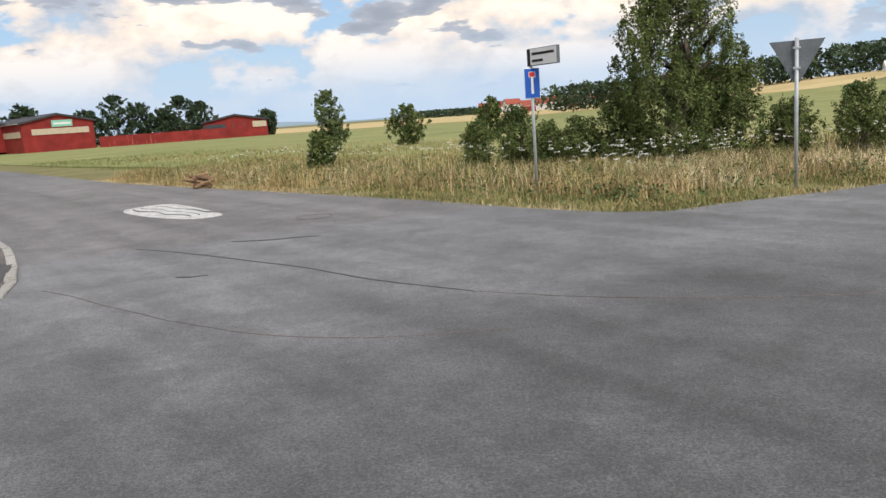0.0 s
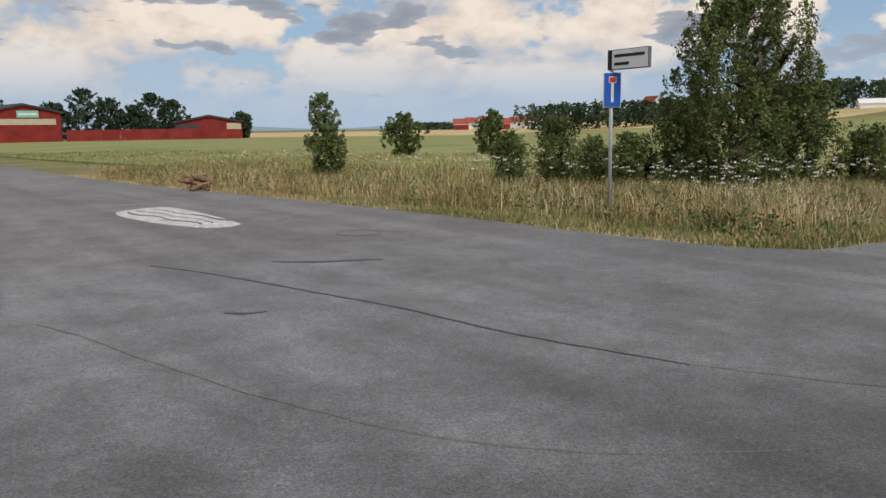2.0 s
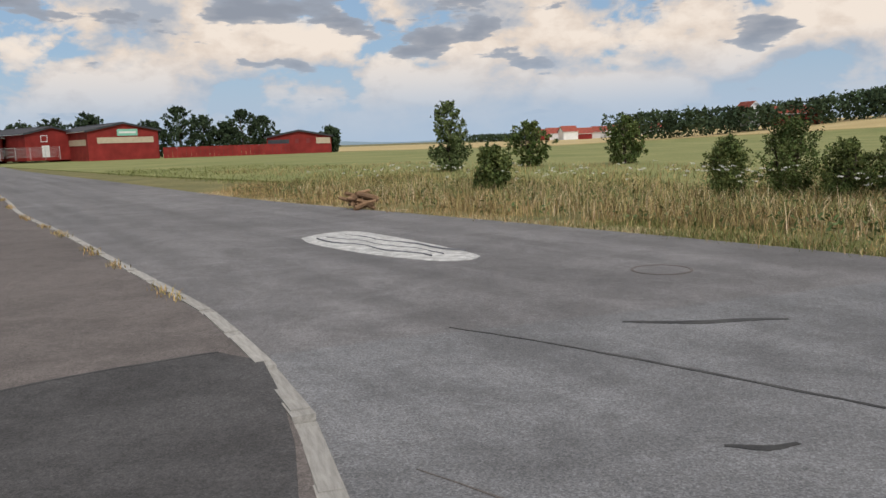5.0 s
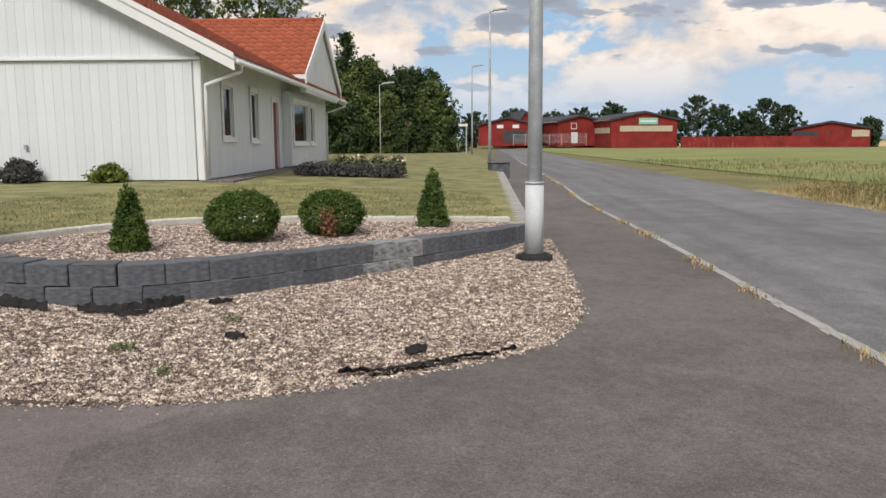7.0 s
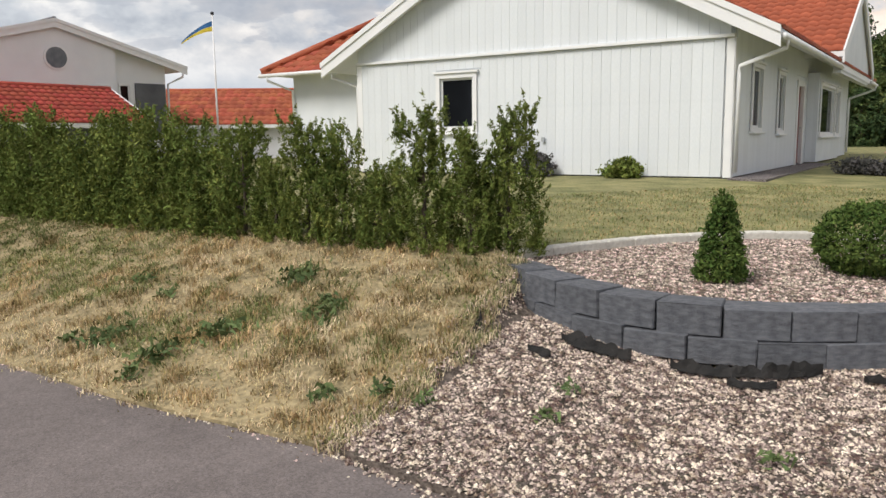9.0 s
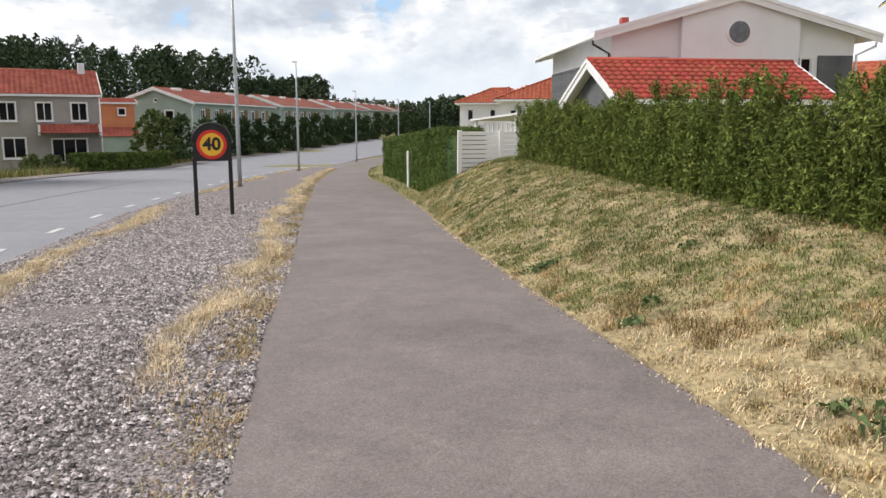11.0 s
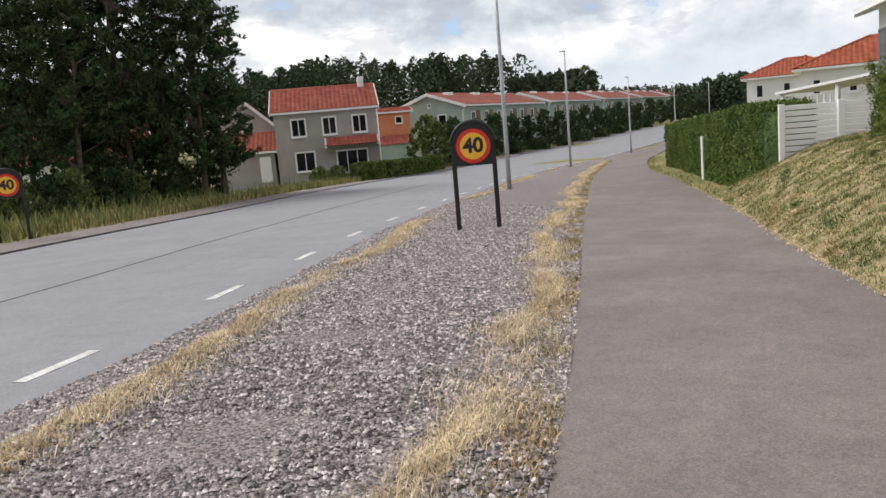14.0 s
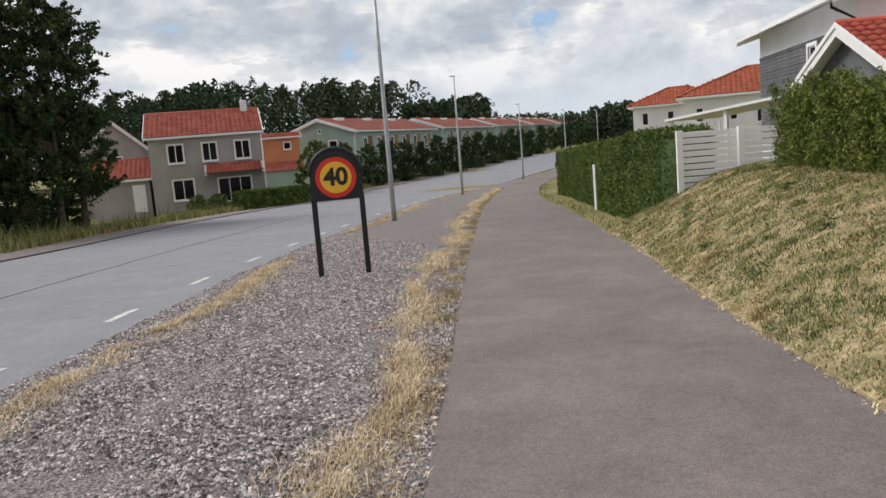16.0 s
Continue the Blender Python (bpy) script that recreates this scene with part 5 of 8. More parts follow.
def gable_block(e, x0, x1, y0, y1, z1, ridge, over, wall_mat, tile_mat, ridge_along="y", gable_over=0.35, barge=0.2, tw=0.3, tl=0.36, tiles=True, foot=-0.6, wall_parts=True, mid=None, z_left=None, trim_mat="white_trim"):
    """Walls and a saddle roof with overhangs, bargeboards and tiles on a box of a house."""
    if ridge_along == "x":
        a0, a1, b0, b1 = y0, y1, x0, x1
    else:
        a0, a1, b0, b1 = x0, x1, y0, y1
    mid = (a0 + a1) / 2 if mid is None else mid
    z0_ = z1 if z_left is None else z_left

    def P(a, b, z):
        return (a, b, z) if ridge_along == "y" else (b, a, z)

    if wall_parts:
        bm = bmesh.new()
        vs = [[bm.verts.new(P(a, b, z)) for a, z in ((a0, foot), (a1, foot), (a1, z1 - 0.05), (mid, ridge - 0.05), (a0, z0_ - 0.05))] for b in (b0, b1)]
        bm.faces.new(vs[0])
        bm.faces.new(vs[1][::-1])
        for i in range(5):
            bm.faces.new((vs[0][(i + 1) % 5], vs[0][i], vs[1][i], vs[1][(i + 1) % 5]))
        bmesh.ops.recalc_face_normals(bm, faces=bm.faces)
        part("wall", bm_mesh("wall", bm, wall_mat), e)
    for s in (-1, 1):
        half_w = a1 - mid if s > 0 else mid - a0
        zs = z1 if s > 0 else z0_
        ea = mid + s * (half_w + over)
        ez = zs - over * (ridge - zs) / half_w
        bm = bmesh.new()
        lo, hi = [(ea, ez), (mid, ridge)], 0.14
        q = [bm.verts.new(P(a, b, z + dz)) for b in (b0 - gable_over, b1 + gable_over) for dz in (-0.02, hi) for a, z in lo]
        for idx in ((0, 1, 3, 2), (4, 6, 7, 5), (0, 4, 5, 1), (2, 3, 7, 6), (0, 2, 6, 4), (1, 5, 7, 3)):
            bm.faces.new([q[i] for i in idx])
        bmesh.ops.recalc_face_normals(bm, faces=bm.faces)
        part("roof", bm_mesh("roof", bm, "white_trim"), e, "white boarded roof underside")
        ln = math.hypot(half_w + over, ridge - ez)
        wide = b1 - b0 + 2 * gable_over
        if tiles:
            up = Vector(P(mid, 0, ridge)) - Vector(P(ea, 0, ez))
            al = Vector(P(0, 1, 0)) - Vector(P(0, 0, 0))
            org = Vector(P(ea, b0 - gable_over, ez + 0.15))
            if al.cross(up).z < 0:
                org, al = Vector(P(ea, b1 + gable_over, ez + 0.15)), -al
            tiled_slope(e, org, al, up, wide, ln, tile_mat, tw, tl)
        for b in (b0 - gable_over, b1 + gable_over):
            bm = bmesh.new()
            q = [bm.verts.new(P(a, b + db, z + dz)) for db in (-0.03, 0.03) for a, z, dz in ((ea, ez, -barge + 0.06), (ea, ez, 0.17), (mid, ridge, 0.17), (mid, ridge, -barge + 0.06))]
            bm.faces.new(q[:4])
            bm.faces.new(q[4:][::-1])
            for i in range(4):
                bm.faces.new((q[(i + 1) % 4], q[i], q[4 + i], q[4 + (i + 1) % 4]))
            bmesh.ops.recalc_face_normals(bm, faces=bm.faces)
            part("bargeboard", bm_mesh("bargeboard", bm, trim_mat), e)
            db0, db1 = (-0.065, -0.032) if b < (b0 + b1) / 2 else (0.032, 0.065)
            bm = bmesh.new()
            q = [bm.verts.new(P(a, b + db, z + dz)) for db in (db0, db1) for a, z, dz in ((ea, ez, 0.07), (ea, ez, 0.2), (mid, ridge, 0.2), (mid, ridge, 0.07))]
            bm.faces.new(q[:4])
            bm.faces.new(q[4:][::-1])
            for i in range(4):
                bm.faces.new((q[(i + 1) % 4], q[i], q[4 + i], q[4 + (i + 1) % 4]))
            bmesh.ops.recalc_face_normals(bm, faces=bm.faces)
            part("windboard", bm_mesh("windboard", bm, trim_mat), e)
    bm = bmesh.new()
    tube(bm, [P(mid, b0 - gable_over, ridge + 0.17), P(mid, b1 + gable_over, ridge + 0.17)], [0.1, 0.1], 8)
    part("ridge_cap", bm_mesh("ridge_cap", bm, tile_mat, True), e)


# the white bungalow
HX, HY, HZ, HR = -22.35, 16.56, 0.76, 42.0
W, L_ = 9.3, 18.0
house = empty("house", pose(HX, HY, HZ, 0, 0, HR), "white board-clad bungalow with an orange tiled roof", "house")
EAVE, RIDGE, OVER = 3.08, 5.5, 0.9
# gable wall with a window, long wall with windows and a door
gable_open = [(-6.78 + W, -5.86 + W, 1.08, 2.26)]
bm = bmesh.new()
wall_panels(bm, W, 0.05, 2.72, 0.25, gable_open)
part("wall", bm_mesh("wall", bm, "white"), house, at=Matrix.Translation((-W, 0, 0)))
front_open = [(1.62, 2.52, 1.0, 2.26), (4.4, 5.15, 0.95, 2.26), (7.1, 8.05, 0.0, 2.2), (9.1, 11.9, 0.9, 2.26), (14.2, 15.0, 0.95, 2.26)]
bm = bmesh.new()
wall_panels(bm, L_, 0.05, 3.2, 0.25, front_open)
fm = Matrix.Translation((0, 0, 0)) @ Matrix.Rotation(radians(90), 4, "Z")
part("wall", bm_mesh("wall", bm, "white"), house, at=fm)
bm = bmesh.new()
box(bm, -W, -W + 0.25, 0.26, L_, 0.05, 3.2)
box(bm, -W + 0.25, -0.26, L_ - 0.25, L_, 0.05, 3.2)
part("wall", bm_mesh("wall", bm, "white"), house)
part("plinth", box_mesh("plinth", -W + 0.03, -0.03, 0.03, L_ - 0.03, -0.5, 0.05, "slate"), house, "dark concrete plinth")
bm = bmesh.new()
prism(bm, [(-W, 2.72), (0, 2.72), (0, EAVE), (-W / 2, RIDGE - 0.05), (-W, EAVE)], 0.0, 0.2)
bmesh.ops.recalc_face_normals(bm, faces=bm.faces)
part("gable_wall", bm_mesh("gable_wall", bm, "white"), house)
gable_block(house, -W, 0, 0, L_, EAVE, RIDGE, OVER, "white", "tile", gable_over=0.4, barge=0.24, wall_parts=False)
part("belt_board", box_mesh("belt_board", -W - 0.02, 0.03, -0.095, 0.0, 2.71, 2.775, "white_trim", 0.006), house)
for x0, x1, y0, y1 in ((-0.13, 0.03, -0.035, 0.0), (-W - 0.03, -W + 0.13, -0.035, 0.0), (0.0, 0.035, -0.035, 0.13)):
    part("corner_board", box_mesh("corner_board", x0, x1, y0, y1, 0.02, 2.70, "white_trim"), house)
window(house, Matrix.Translation((-W, 0, 0)), *gable_open[0])
for i, o in enumerate(front_open):
    if i == 2:
        d = part("door", box_mesh("door", o[0] + 0.06, o[1] - 0.06, 0.06, 0.11, 0.03, 2.14, "door_red"), house, "dark red front door", at=fm)
        bm = bmesh.new()
        box(bm, o[0] - 0.09, o[0] + 0.06, -0.04, 0.12, 0.02, 2.28)
        box(bm, o[1] - 0.06, o[1] + 0.09, -0.04, 0.12, 0.02, 2.28)
        box(bm, o[0] + 0.06, o[1] - 0.06, -0.04, 0.12, 2.14, 2.28)
        part("door_frame", bm_mesh("door_frame", bm, "white_trim"), d)
        part("door_handle", box_mesh("door_handle", o[1] - 0.2, o[1] - 0.08, 0.0, 0.03, 1.0, 1.03, "steel"), d)
    else:
        if i != 3:
            window(house, fm, *o, trim=0.09)
bay_at = Matrix.Translation((0.32, 8.6, 0)) @ Matrix.Rotation(radians(90), 4, "Z")
bay_open = [(0.3, 3.0, 0.85, 2.2), (3.5, 4.4, 0.85, 2.2)]
bm = bmesh.new()
wall_panels(bm, 4.8, 0.05, 2.55, 0.12, bay_open)
bay = part("bay", bm_mesh("bay", bm, "white"), house, at=bay_at)
for x in (0.0, 4.68):
    part("bay_side", box_mesh("bay_side", x, x + 0.12, 0.121, 0.3, 0.05, 2.55, "white"), bay)
part("bay_ceiling", box_mesh("bay_ceiling", 0.125, 4.675, 0.125, 0.3, 2.45, 2.55, "white_trim"), bay)
for o in bay_open:
    window(house, bay_at, *o, trim=0.09)
# boards: lower gable, upper gable and long side
board_me = bmesh.new()
box(board_me, -0.1225, 0.1225, -0.022, 0.0, 0, 1)
board_me = bm_mesh("board", board_me, "white")


def boards(x_from, x_to, step, lo_hi, at):
    x = x_from + step / 2
    while x < x_to:
        for z0, z1 in lo_hi(x):
            if z1 - z0 > 0.05:
                part("board", board_me, house, at=at @ Matrix.LocRotScale((x, 0, z0), None, (step / 0.25, 1, z1 - z0)))
        x += step


def split(openings, z0, z1):
    def f(x):
        for o in openings:
            if o[0] - 0.2 < x < o[1] + 0.2:
                return [(z0, max(z0, o[2] - 0.12)), (o[3] + 0.2, z1)]
        return [(z0, z1)]
    return f


boards(0.1, W - 0.1, 0.21, split(gable_open, 0.03, 2.70), Matrix.Translation((-W, 0, 0)))
boards(0.0, W, 0.21, lambda x: [(2.77, EAVE + (RIDGE - EAVE) * (1 - abs(x - W / 2) / (W / 2)) - 0.06)], Matrix.Translation((-W, 0, 0)))
boards(0.15, 8.55, 0.21, split(front_open, 0.03, 2.9), fm)
boards(13.45, L_, 0.21, split(front_open, 0.03, 2.9), fm)
# cross gable over the entrance, its near slope of single tiles
CY, CW, CZ0, CZ1, CX = 12.1, 3.7, 3.2, 5.18, 0.95
for s in (-1, 1):
    bm = bmesh.new()
    q = [bm.verts.new(p) for p in ((CX, CY + s * (CW + 0.5), CZ0 - 0.3), (CX, CY, CZ1), (-4.4, CY, CZ1), (-0.2, CY + s * (CW + 0.5), CZ0 - 0.3))]
    q2 = [bm.verts.new(v.co + Vector((0, 0, 0.14))) for v in q]
    bm.faces.new(q)
    bm.faces.new(q2[::-1])
    for i in range(4):
        bm.faces.new((q[(i + 1) % 4], q[i], q2[i], q2[(i + 1) % 4]))
    bmesh.ops.recalc_face_normals(bm, faces=bm.faces)
    part("roof", bm_mesh("roof", bm, "white_trim"), house, "white boarded roof underside")
    ln = math.hypot(CW + 0.5, CZ1 - CZ0 + 0.3)
    up = Vector((0, -s * (CW + 0.5), CZ1 - CZ0 + 0.3))
    if s < 0:
        org, al = Vector((CX, CY - CW - 0.5, CZ0 - 0.15)), Vector((-1, 0, 0))
        # u runs from the front edge backwards; turned so that the tiles face up
        org2 = org + al * 5.4
        tiled_slope(house, org2, -al, up, 5.4, ln, "tile", 0.3, 0.36, lambda u, v: (5.4 - u) < 1.2 + 4.3 * v / ln, single=True)
    else:
        tiled_slope(house, Vector((CX, CY + CW + 0.5, CZ0 - 0.15)), Vector((-1, 0, 0)), up, 5.4, ln, "tile", 0.3, 0.36, lambda u, v: u < 1.2 + 4.3 * v / ln)
    bm = bmesh.new()
    q = [bm.verts.new((CX + dx, y, z)) for dx in (0.0, 0.05) for y, z in ((CY + s * (CW + 0.5), CZ0 - 0.46), (CY + s * (CW + 0.5), CZ0 - 0.12), (CY, CZ1 + 0.18), (CY, CZ1 - 0.14))]
    bm.faces.new(q[:4])
    bm.faces.new(q[4:][::-1])
    for i in range(4):
        bm.faces.new((q[(i + 1) % 4], q[i], q[4 + i], q[4 + (i + 1) % 4]))
    bmesh.ops.recalc_face_normals(bm, faces=bm.faces)
    part("bargeboard", bm_mesh("bargeboard", bm, "white_trim"), house)
bm = bmesh.new()
vs = [[bm.verts.new((x, y, z)) for y, z in ((CY - CW, 2.5), (CY + CW, 2.5), (CY + CW, CZ0 - 0.1), (CY, CZ1 - 0.05), (CY - CW, CZ0 - 0.1))] for x in (0.68, 0.87)]
bm.faces.new(vs[0])
bm.faces.new(vs[1][::-1])
for i in range(5):
    bm.faces.new((vs[0][(i + 1) % 5], vs[0][i], vs[1][i], vs[1][(i + 1) % 5]))
bmesh.ops.recalc_face_normals(bm, faces=bm.faces)
part("gable_wall", bm_mesh("gable_wall", bm, "white"), house)
bm = bmesh.new()
tube(bm, [(CX, CY, CZ1 + 0.18), (-4.4, CY, CZ1 + 0.18)], [0.1, 0.1], 8)
part("ridge_cap", bm_mesh("ridge_cap", bm, "tile", True), house)
bm = bmesh.new()
box(bm, 0.05, 0.75, -0.4, 8.75, -0.3, 0.02)
tagged(new("paving", bm_mesh("paving", bm, "crush_base")), "strip of grey gravel along the house front", "paving", kind="structure").matrix_basis = pose(HX, HY, HZ, 0, 0, HR)
# gutters and downpipes
ez = EAVE - OVER * (RIDGE - EAVE) / (W / 2)
for y0, y1 in ((-0.35, 8.0), (16.2, L_ + 0.4)):
    bm = bmesh.new()
    tube(bm, [(OVER + 0.05, y0, ez + 0.02), (OVER + 0.05, y1, ez + 0.02)], [0.06, 0.06], 8)
    part("gutter", bm_mesh("gutter", bm, "white_trim", True), house)
for y, x in ((-0.02, OVER), (L_ - 0.15, OVER)):
    bm = bmesh.new()
    tube(bm, [(x + 0.05, y, ez), (x + 0.05, y, ez - 0.16), (0.1, y + 0.07, ez - 0.45), (0.09, y + 0.07, ez - 0.6), (0.09, y + 0.07, 0.12)], [0.042] * 5, 8)
    part("downpipe", bm_mesh("downpipe", bm, "white_trim", True), house)
bm = bmesh.new()
tube(bm, [(-W - OVER, 0.0, ez - 0.05), (-W - OVER, 0.0, ez - 0.15), (-W - 0.1, 0.06, ez - 0.42), (-W - 0.1, 0.06, 0.12)], [0.042] * 4, 8)
part("downpipe", bm_mesh("downpipe", bm, "white_trim", True), house)
part("tap", box_mesh("tap", -4.05, -3.98, -0.1, -0.045, 0.75, 0.85, "steel"), house)
part("chimney", box_mesh("chimney", -4.3, -3.7, 6.0, 6.6, 4.8, 6.15, "brick_red", 0.02), house, "red sheet chimney")
# side wing with its own roof
wing = part("wing", box_mesh("wing", -14.2, -W - 0.01, 2.7, 11.0, -0.5, 2.95, "white"), house)
sub = empty("house_wing", pose(HX, HY, HZ, 0, 0, HR), "white side wing with an orange hipped roof", "house")
bm = bmesh.new()
hip = [(-14.9, 2.0), (-8.6, 2.0), (-8.6, 11.7), (-14.9, 11.7)]
lo = [bm.verts.new((x, y, 2.88)) for x, y in hip]
rd = [bm.verts.new((-11.6, 4.9, 4.75)), bm.verts.new((-11.6, 9.0, 4.75))]
for f_ in ((lo[0], lo[1], rd[0]), (lo[1], lo[2], rd[1], rd[0]), (lo[2], lo[3], rd[1]), (lo[3], lo[0], rd[0], rd[1]), (lo[3], lo[2], lo[1], lo[0])):
    bm.faces.new(f_)
part("roof", bm_mesh("roof", bm, "white_trim"), sub)
up = Vector((0, 2.9, 1.87))
tiled_slope(sub, (-14.9, 2.0, 2.9), (1, 0, 0), up, 6.3, up.length, "tile", cut=lambda u, v: 3.3 * v / 3.45 - 0.15 < u < 6.45 - 3.0 * v / 3.45)
up = Vector((3.3, 0, 1.87))
tiled_slope(sub, (-14.9, 11.7, 2.9), (0, -1, 0), up, 9.7, up.length, "tile", cut=lambda u, v: 2.7 * v / 3.8 - 0.1 < u < 9.8 - 2.9 * v / 3.8)
for a, b in (((-14.9, 2.0, 2.98), (-11.6, 4.9, 4.9)), ((-8.6, 2.0, 2.98), (-11.6, 4.9, 4.9)), ((-11.6, 4.9, 4.9), (-11.6, 9.0, 4.9)), ((-14.9, 11.7, 2.98), (-11.6, 9.0, 4.9))):
    bm = bmesh.new()
    tube(bm, [a, b], [0.12, 0.12], 8)
    part("ridge_cap", bm_mesh("ridge_cap", bm, "tile", True), sub)
bm = bmesh.new()
tube(bm, [(-14.95, 1.95, 2.86), (-8.7, 1.95, 2.86)], [0.06, 0.06], 8)
part("gutter", bm_mesh("gutter", bm, "white_trim", True), sub)
bm = bmesh.new()
tube(bm, [(-14.6, 1.95, 2.82), (-14.6, 1.95, 2.7), (-14.15, 2.6, 2.4), (-14.12, 2.64, 0.0)], [0.042] * 4, 8)
part("downpipe", bm_mesh("downpipe", bm, "white_trim", True), sub)



def face(x, y, deg):
    return Matrix.Translation((x, y, 0)) @ Matrix.Rotation(radians(deg), 4, "Z")



def simple_windows(e, at, spots, mull=1, trim=0.08):
    for x0, x1, z0, z1 in spots:
        window(e, at, x0, x1, z0, z1, mull, trim, lintel=False, flush=0.085)



# red-roofed garage behind the hedge
gar = empty("garage", pose(-37.24, -3.39, 0.2, 0, 0, 130.5), "garage with a bright red tiled roof and white bargeboards", "garage")
gable_block(gar, 0.35, 7.4, -2.3, 2.3, 2.15, 3.3, 0.45, "slate", "tile_red", "x", 0.35, 0.2)
# two-storey white house with a round window
big = empty("house", pose(-44.6, 0.05, 0.1, 0, 0, 124.8), "two-storey white rendered house with a round gable window", "house")
gable_block(big, -5.0, 5.0, 0.0, 10.5, 4.95, 6.3, 0.85, "render", "slate", "y", 0.5, 0.22, tiles=False)
bm = bmesh.new()
prism(bm, [(-2.3, -0.3), (2.5, -0.3), (2.5, 5.5), (0, 6.2), (-2.3, 5.55)], -0.35, 0.1)
bmesh.ops.recalc_face_normals(bm, faces=bm.faces)
part("bay", bm_mesh("bay", bm, "render"), big)
rw = part("round_window", disc_mesh("round_window", 0.5, -0.38, 0.06, "white_trim", 32), big, at=Matrix.Translation((0.0, 0, 4.95)))
part("pane", disc_mesh("pane", 0.42, -0.415, 0.02, "sign_back", 32), rw)
for x in (-1.5, 1.8):
    window(big, Matrix.Translation((0, -0.4, 0)), x - 0.2, x + 0.2, 3.4, 3.9, 1, 0.06, False, flush=0.085)
part("panel", box_mesh("panel", -4.8, -2.7, -0.06, -0.001, 3.0, 4.0, "slate"), big, "dark grey wall panel")
part("panel", box_mesh("panel", 3.5, 4.95, -0.06, -0.001, 1.9, 4.1, "slate"), big, "dark grey wall panel")
window(big, Matrix.Translation((0, 0, 0)), 2.75, 3.2, 3.0, 4.0, 1, 0.05, False, flush=0.085)
sidem = face(-5.0, 10.5, -90)
for k in range(26):
    part("panel", box_mesh("panel", 0.1, 10.35, -0.05 - 0.012 * (k % 2), -0.001, 0.3 + k * 0.14, 0.43 + k * 0.14, "slate"), big, "grey horizontal cladding board", at=sidem)
for y in (6.6, 8.5):
    window(big, sidem @ Matrix.Translation((0, -0.05, 0)), y, y + 0.8, 2.3, 3.7, 1, 0.12, False, flush=0.085)
part("chimney", box_mesh("chimney", -3.5, -3.18, 3.6, 4.0, 5.0, 6.0, "brick_red", 0.02), big, "red sheet chimney")
for x, zt, wx, mt in ((-5.8, 4.62, -5.1, "black"), (5.8, 4.62, 5.1, "white_trim")):
    bm = bmesh.new()
    tube(bm, [(x, -0.2, zt), (x, -0.2, zt - 0.15), (wx, -0.05, zt - 0.5), (wx, -0.05, 0.5)], [0.05] * 4, 8)
    part("downpipe", bm_mesh("downpipe", bm, mt, True), big)
# far orange roofs between the houses
for x, y, z, r, w in ((-50.5, 8.2, 0.2, 80, 5.2), (-58, 6.0, 0.0, 84, 4.0)):
    e = empty("house", pose(x, y, z, 0, 0, r), "low house with an orange tiled roof behind the hedge", "house", "far orange-roofed houses")
    gable_block(e, -w, w, 0, 7, 2.3, 4.0, 0.5, "render", "tile", "x", 0.4, 0.2, 0.4, 0.5)
    bm = bmesh.new()
    tube(bm, [(w - 1.2, 2.0, 2.9), (w - 1.2, 2.0, 4.15)], [0.1, 0.1], 10)
    tube(bm, [(w - 1.2, 2.0, 4.1), (w - 1.2, 2.0, 4.35)], [0.19, 0.19], 10)
    part("vent", bm_mesh("vent", bm, "black", True), e, "black roof vent")
# flagpole with a drooping pennant
fp = empty("flagpole", pose(-49.6, 6.34, 0.3), "white flagpole with a blue and yellow pennant", "flagpole")
bm = bmesh.new()
tube(bm, [(0, 0, -0.2), (0, 0, 7.4)], [0.06, 0.035], 10)
part("pole", bm_mesh("pole", bm, "white_trim", True), fp)
bm = bmesh.new()
bmesh.ops.create_uvsphere(bm, u_segments=10, v_segments=6, radius=0.09, matrix=Matrix.Translation((0, 0, 7.45)))
part("knob", bm_mesh("knob", bm, "black", True), fp)
for nm, mt, d0, d1 in (("pennant", "flag_blue", 0.0, 0.26), ("pennant", "flag_yellow", 0.27, 0.5)):
    t = np.linspace(0, 1, 16)
    px = np.c_[0.03 * np.sin(t * 9), -1.5 * t, 7.1 - 0.5 * t - 0.55 * t**2]
    a_, b_ = px.copy(), px.copy()
    a_[:, 2] -= d0 * (1 - 0.8 * t)
    b_[:, 2] -= d1 * (1 - 0.8 * t)
    i = np.arange(15)
    back = np.vstack([a_, b_]) + [0.012, 0, 0]
    fq = np.c_[i, i + 1, i + 17, i + 16]
    part(nm, np_mesh(nm, np.vstack([a_, b_, back]), np.vstack([fq, fq[:, ::-1] + 32]), mt), fp)

# white slatted fence beside the clipped hedge
fd = math.degrees(math.atan2(0.79, -0.61))
fe = empty("fence", pose(-29.05, -3.85, -0.2, 0, 0, fd), "white slatted wooden fence panel on the bank", "fence")
for x in (0.0, 1.1, 2.2, 3.3):
    part("post", box_mesh("post", x - 0.055, x + 0.055, -0.05, 0.05, 0.0, 1.55, "white_trim", 0.006), fe)
slat = box_mesh("slat", 0.0, 3.4, 0.05, 0.072, 0, 0.098, "white_trim", 0.004)
for k in range(12):
    part("slat", slat, fe, at=Matrix.Translation((0, 0, 0.12 + k * 0.118)))
post = empty("marker_post", pose(-34.85, -9.17, -0.75), "thin white marker post in front of the clipped hedge", "post")
part("post", box_mesh("post", -0.04, 0.04, -0.04, 0.04, 0, 1.3, "white_trim", 0.008), post)
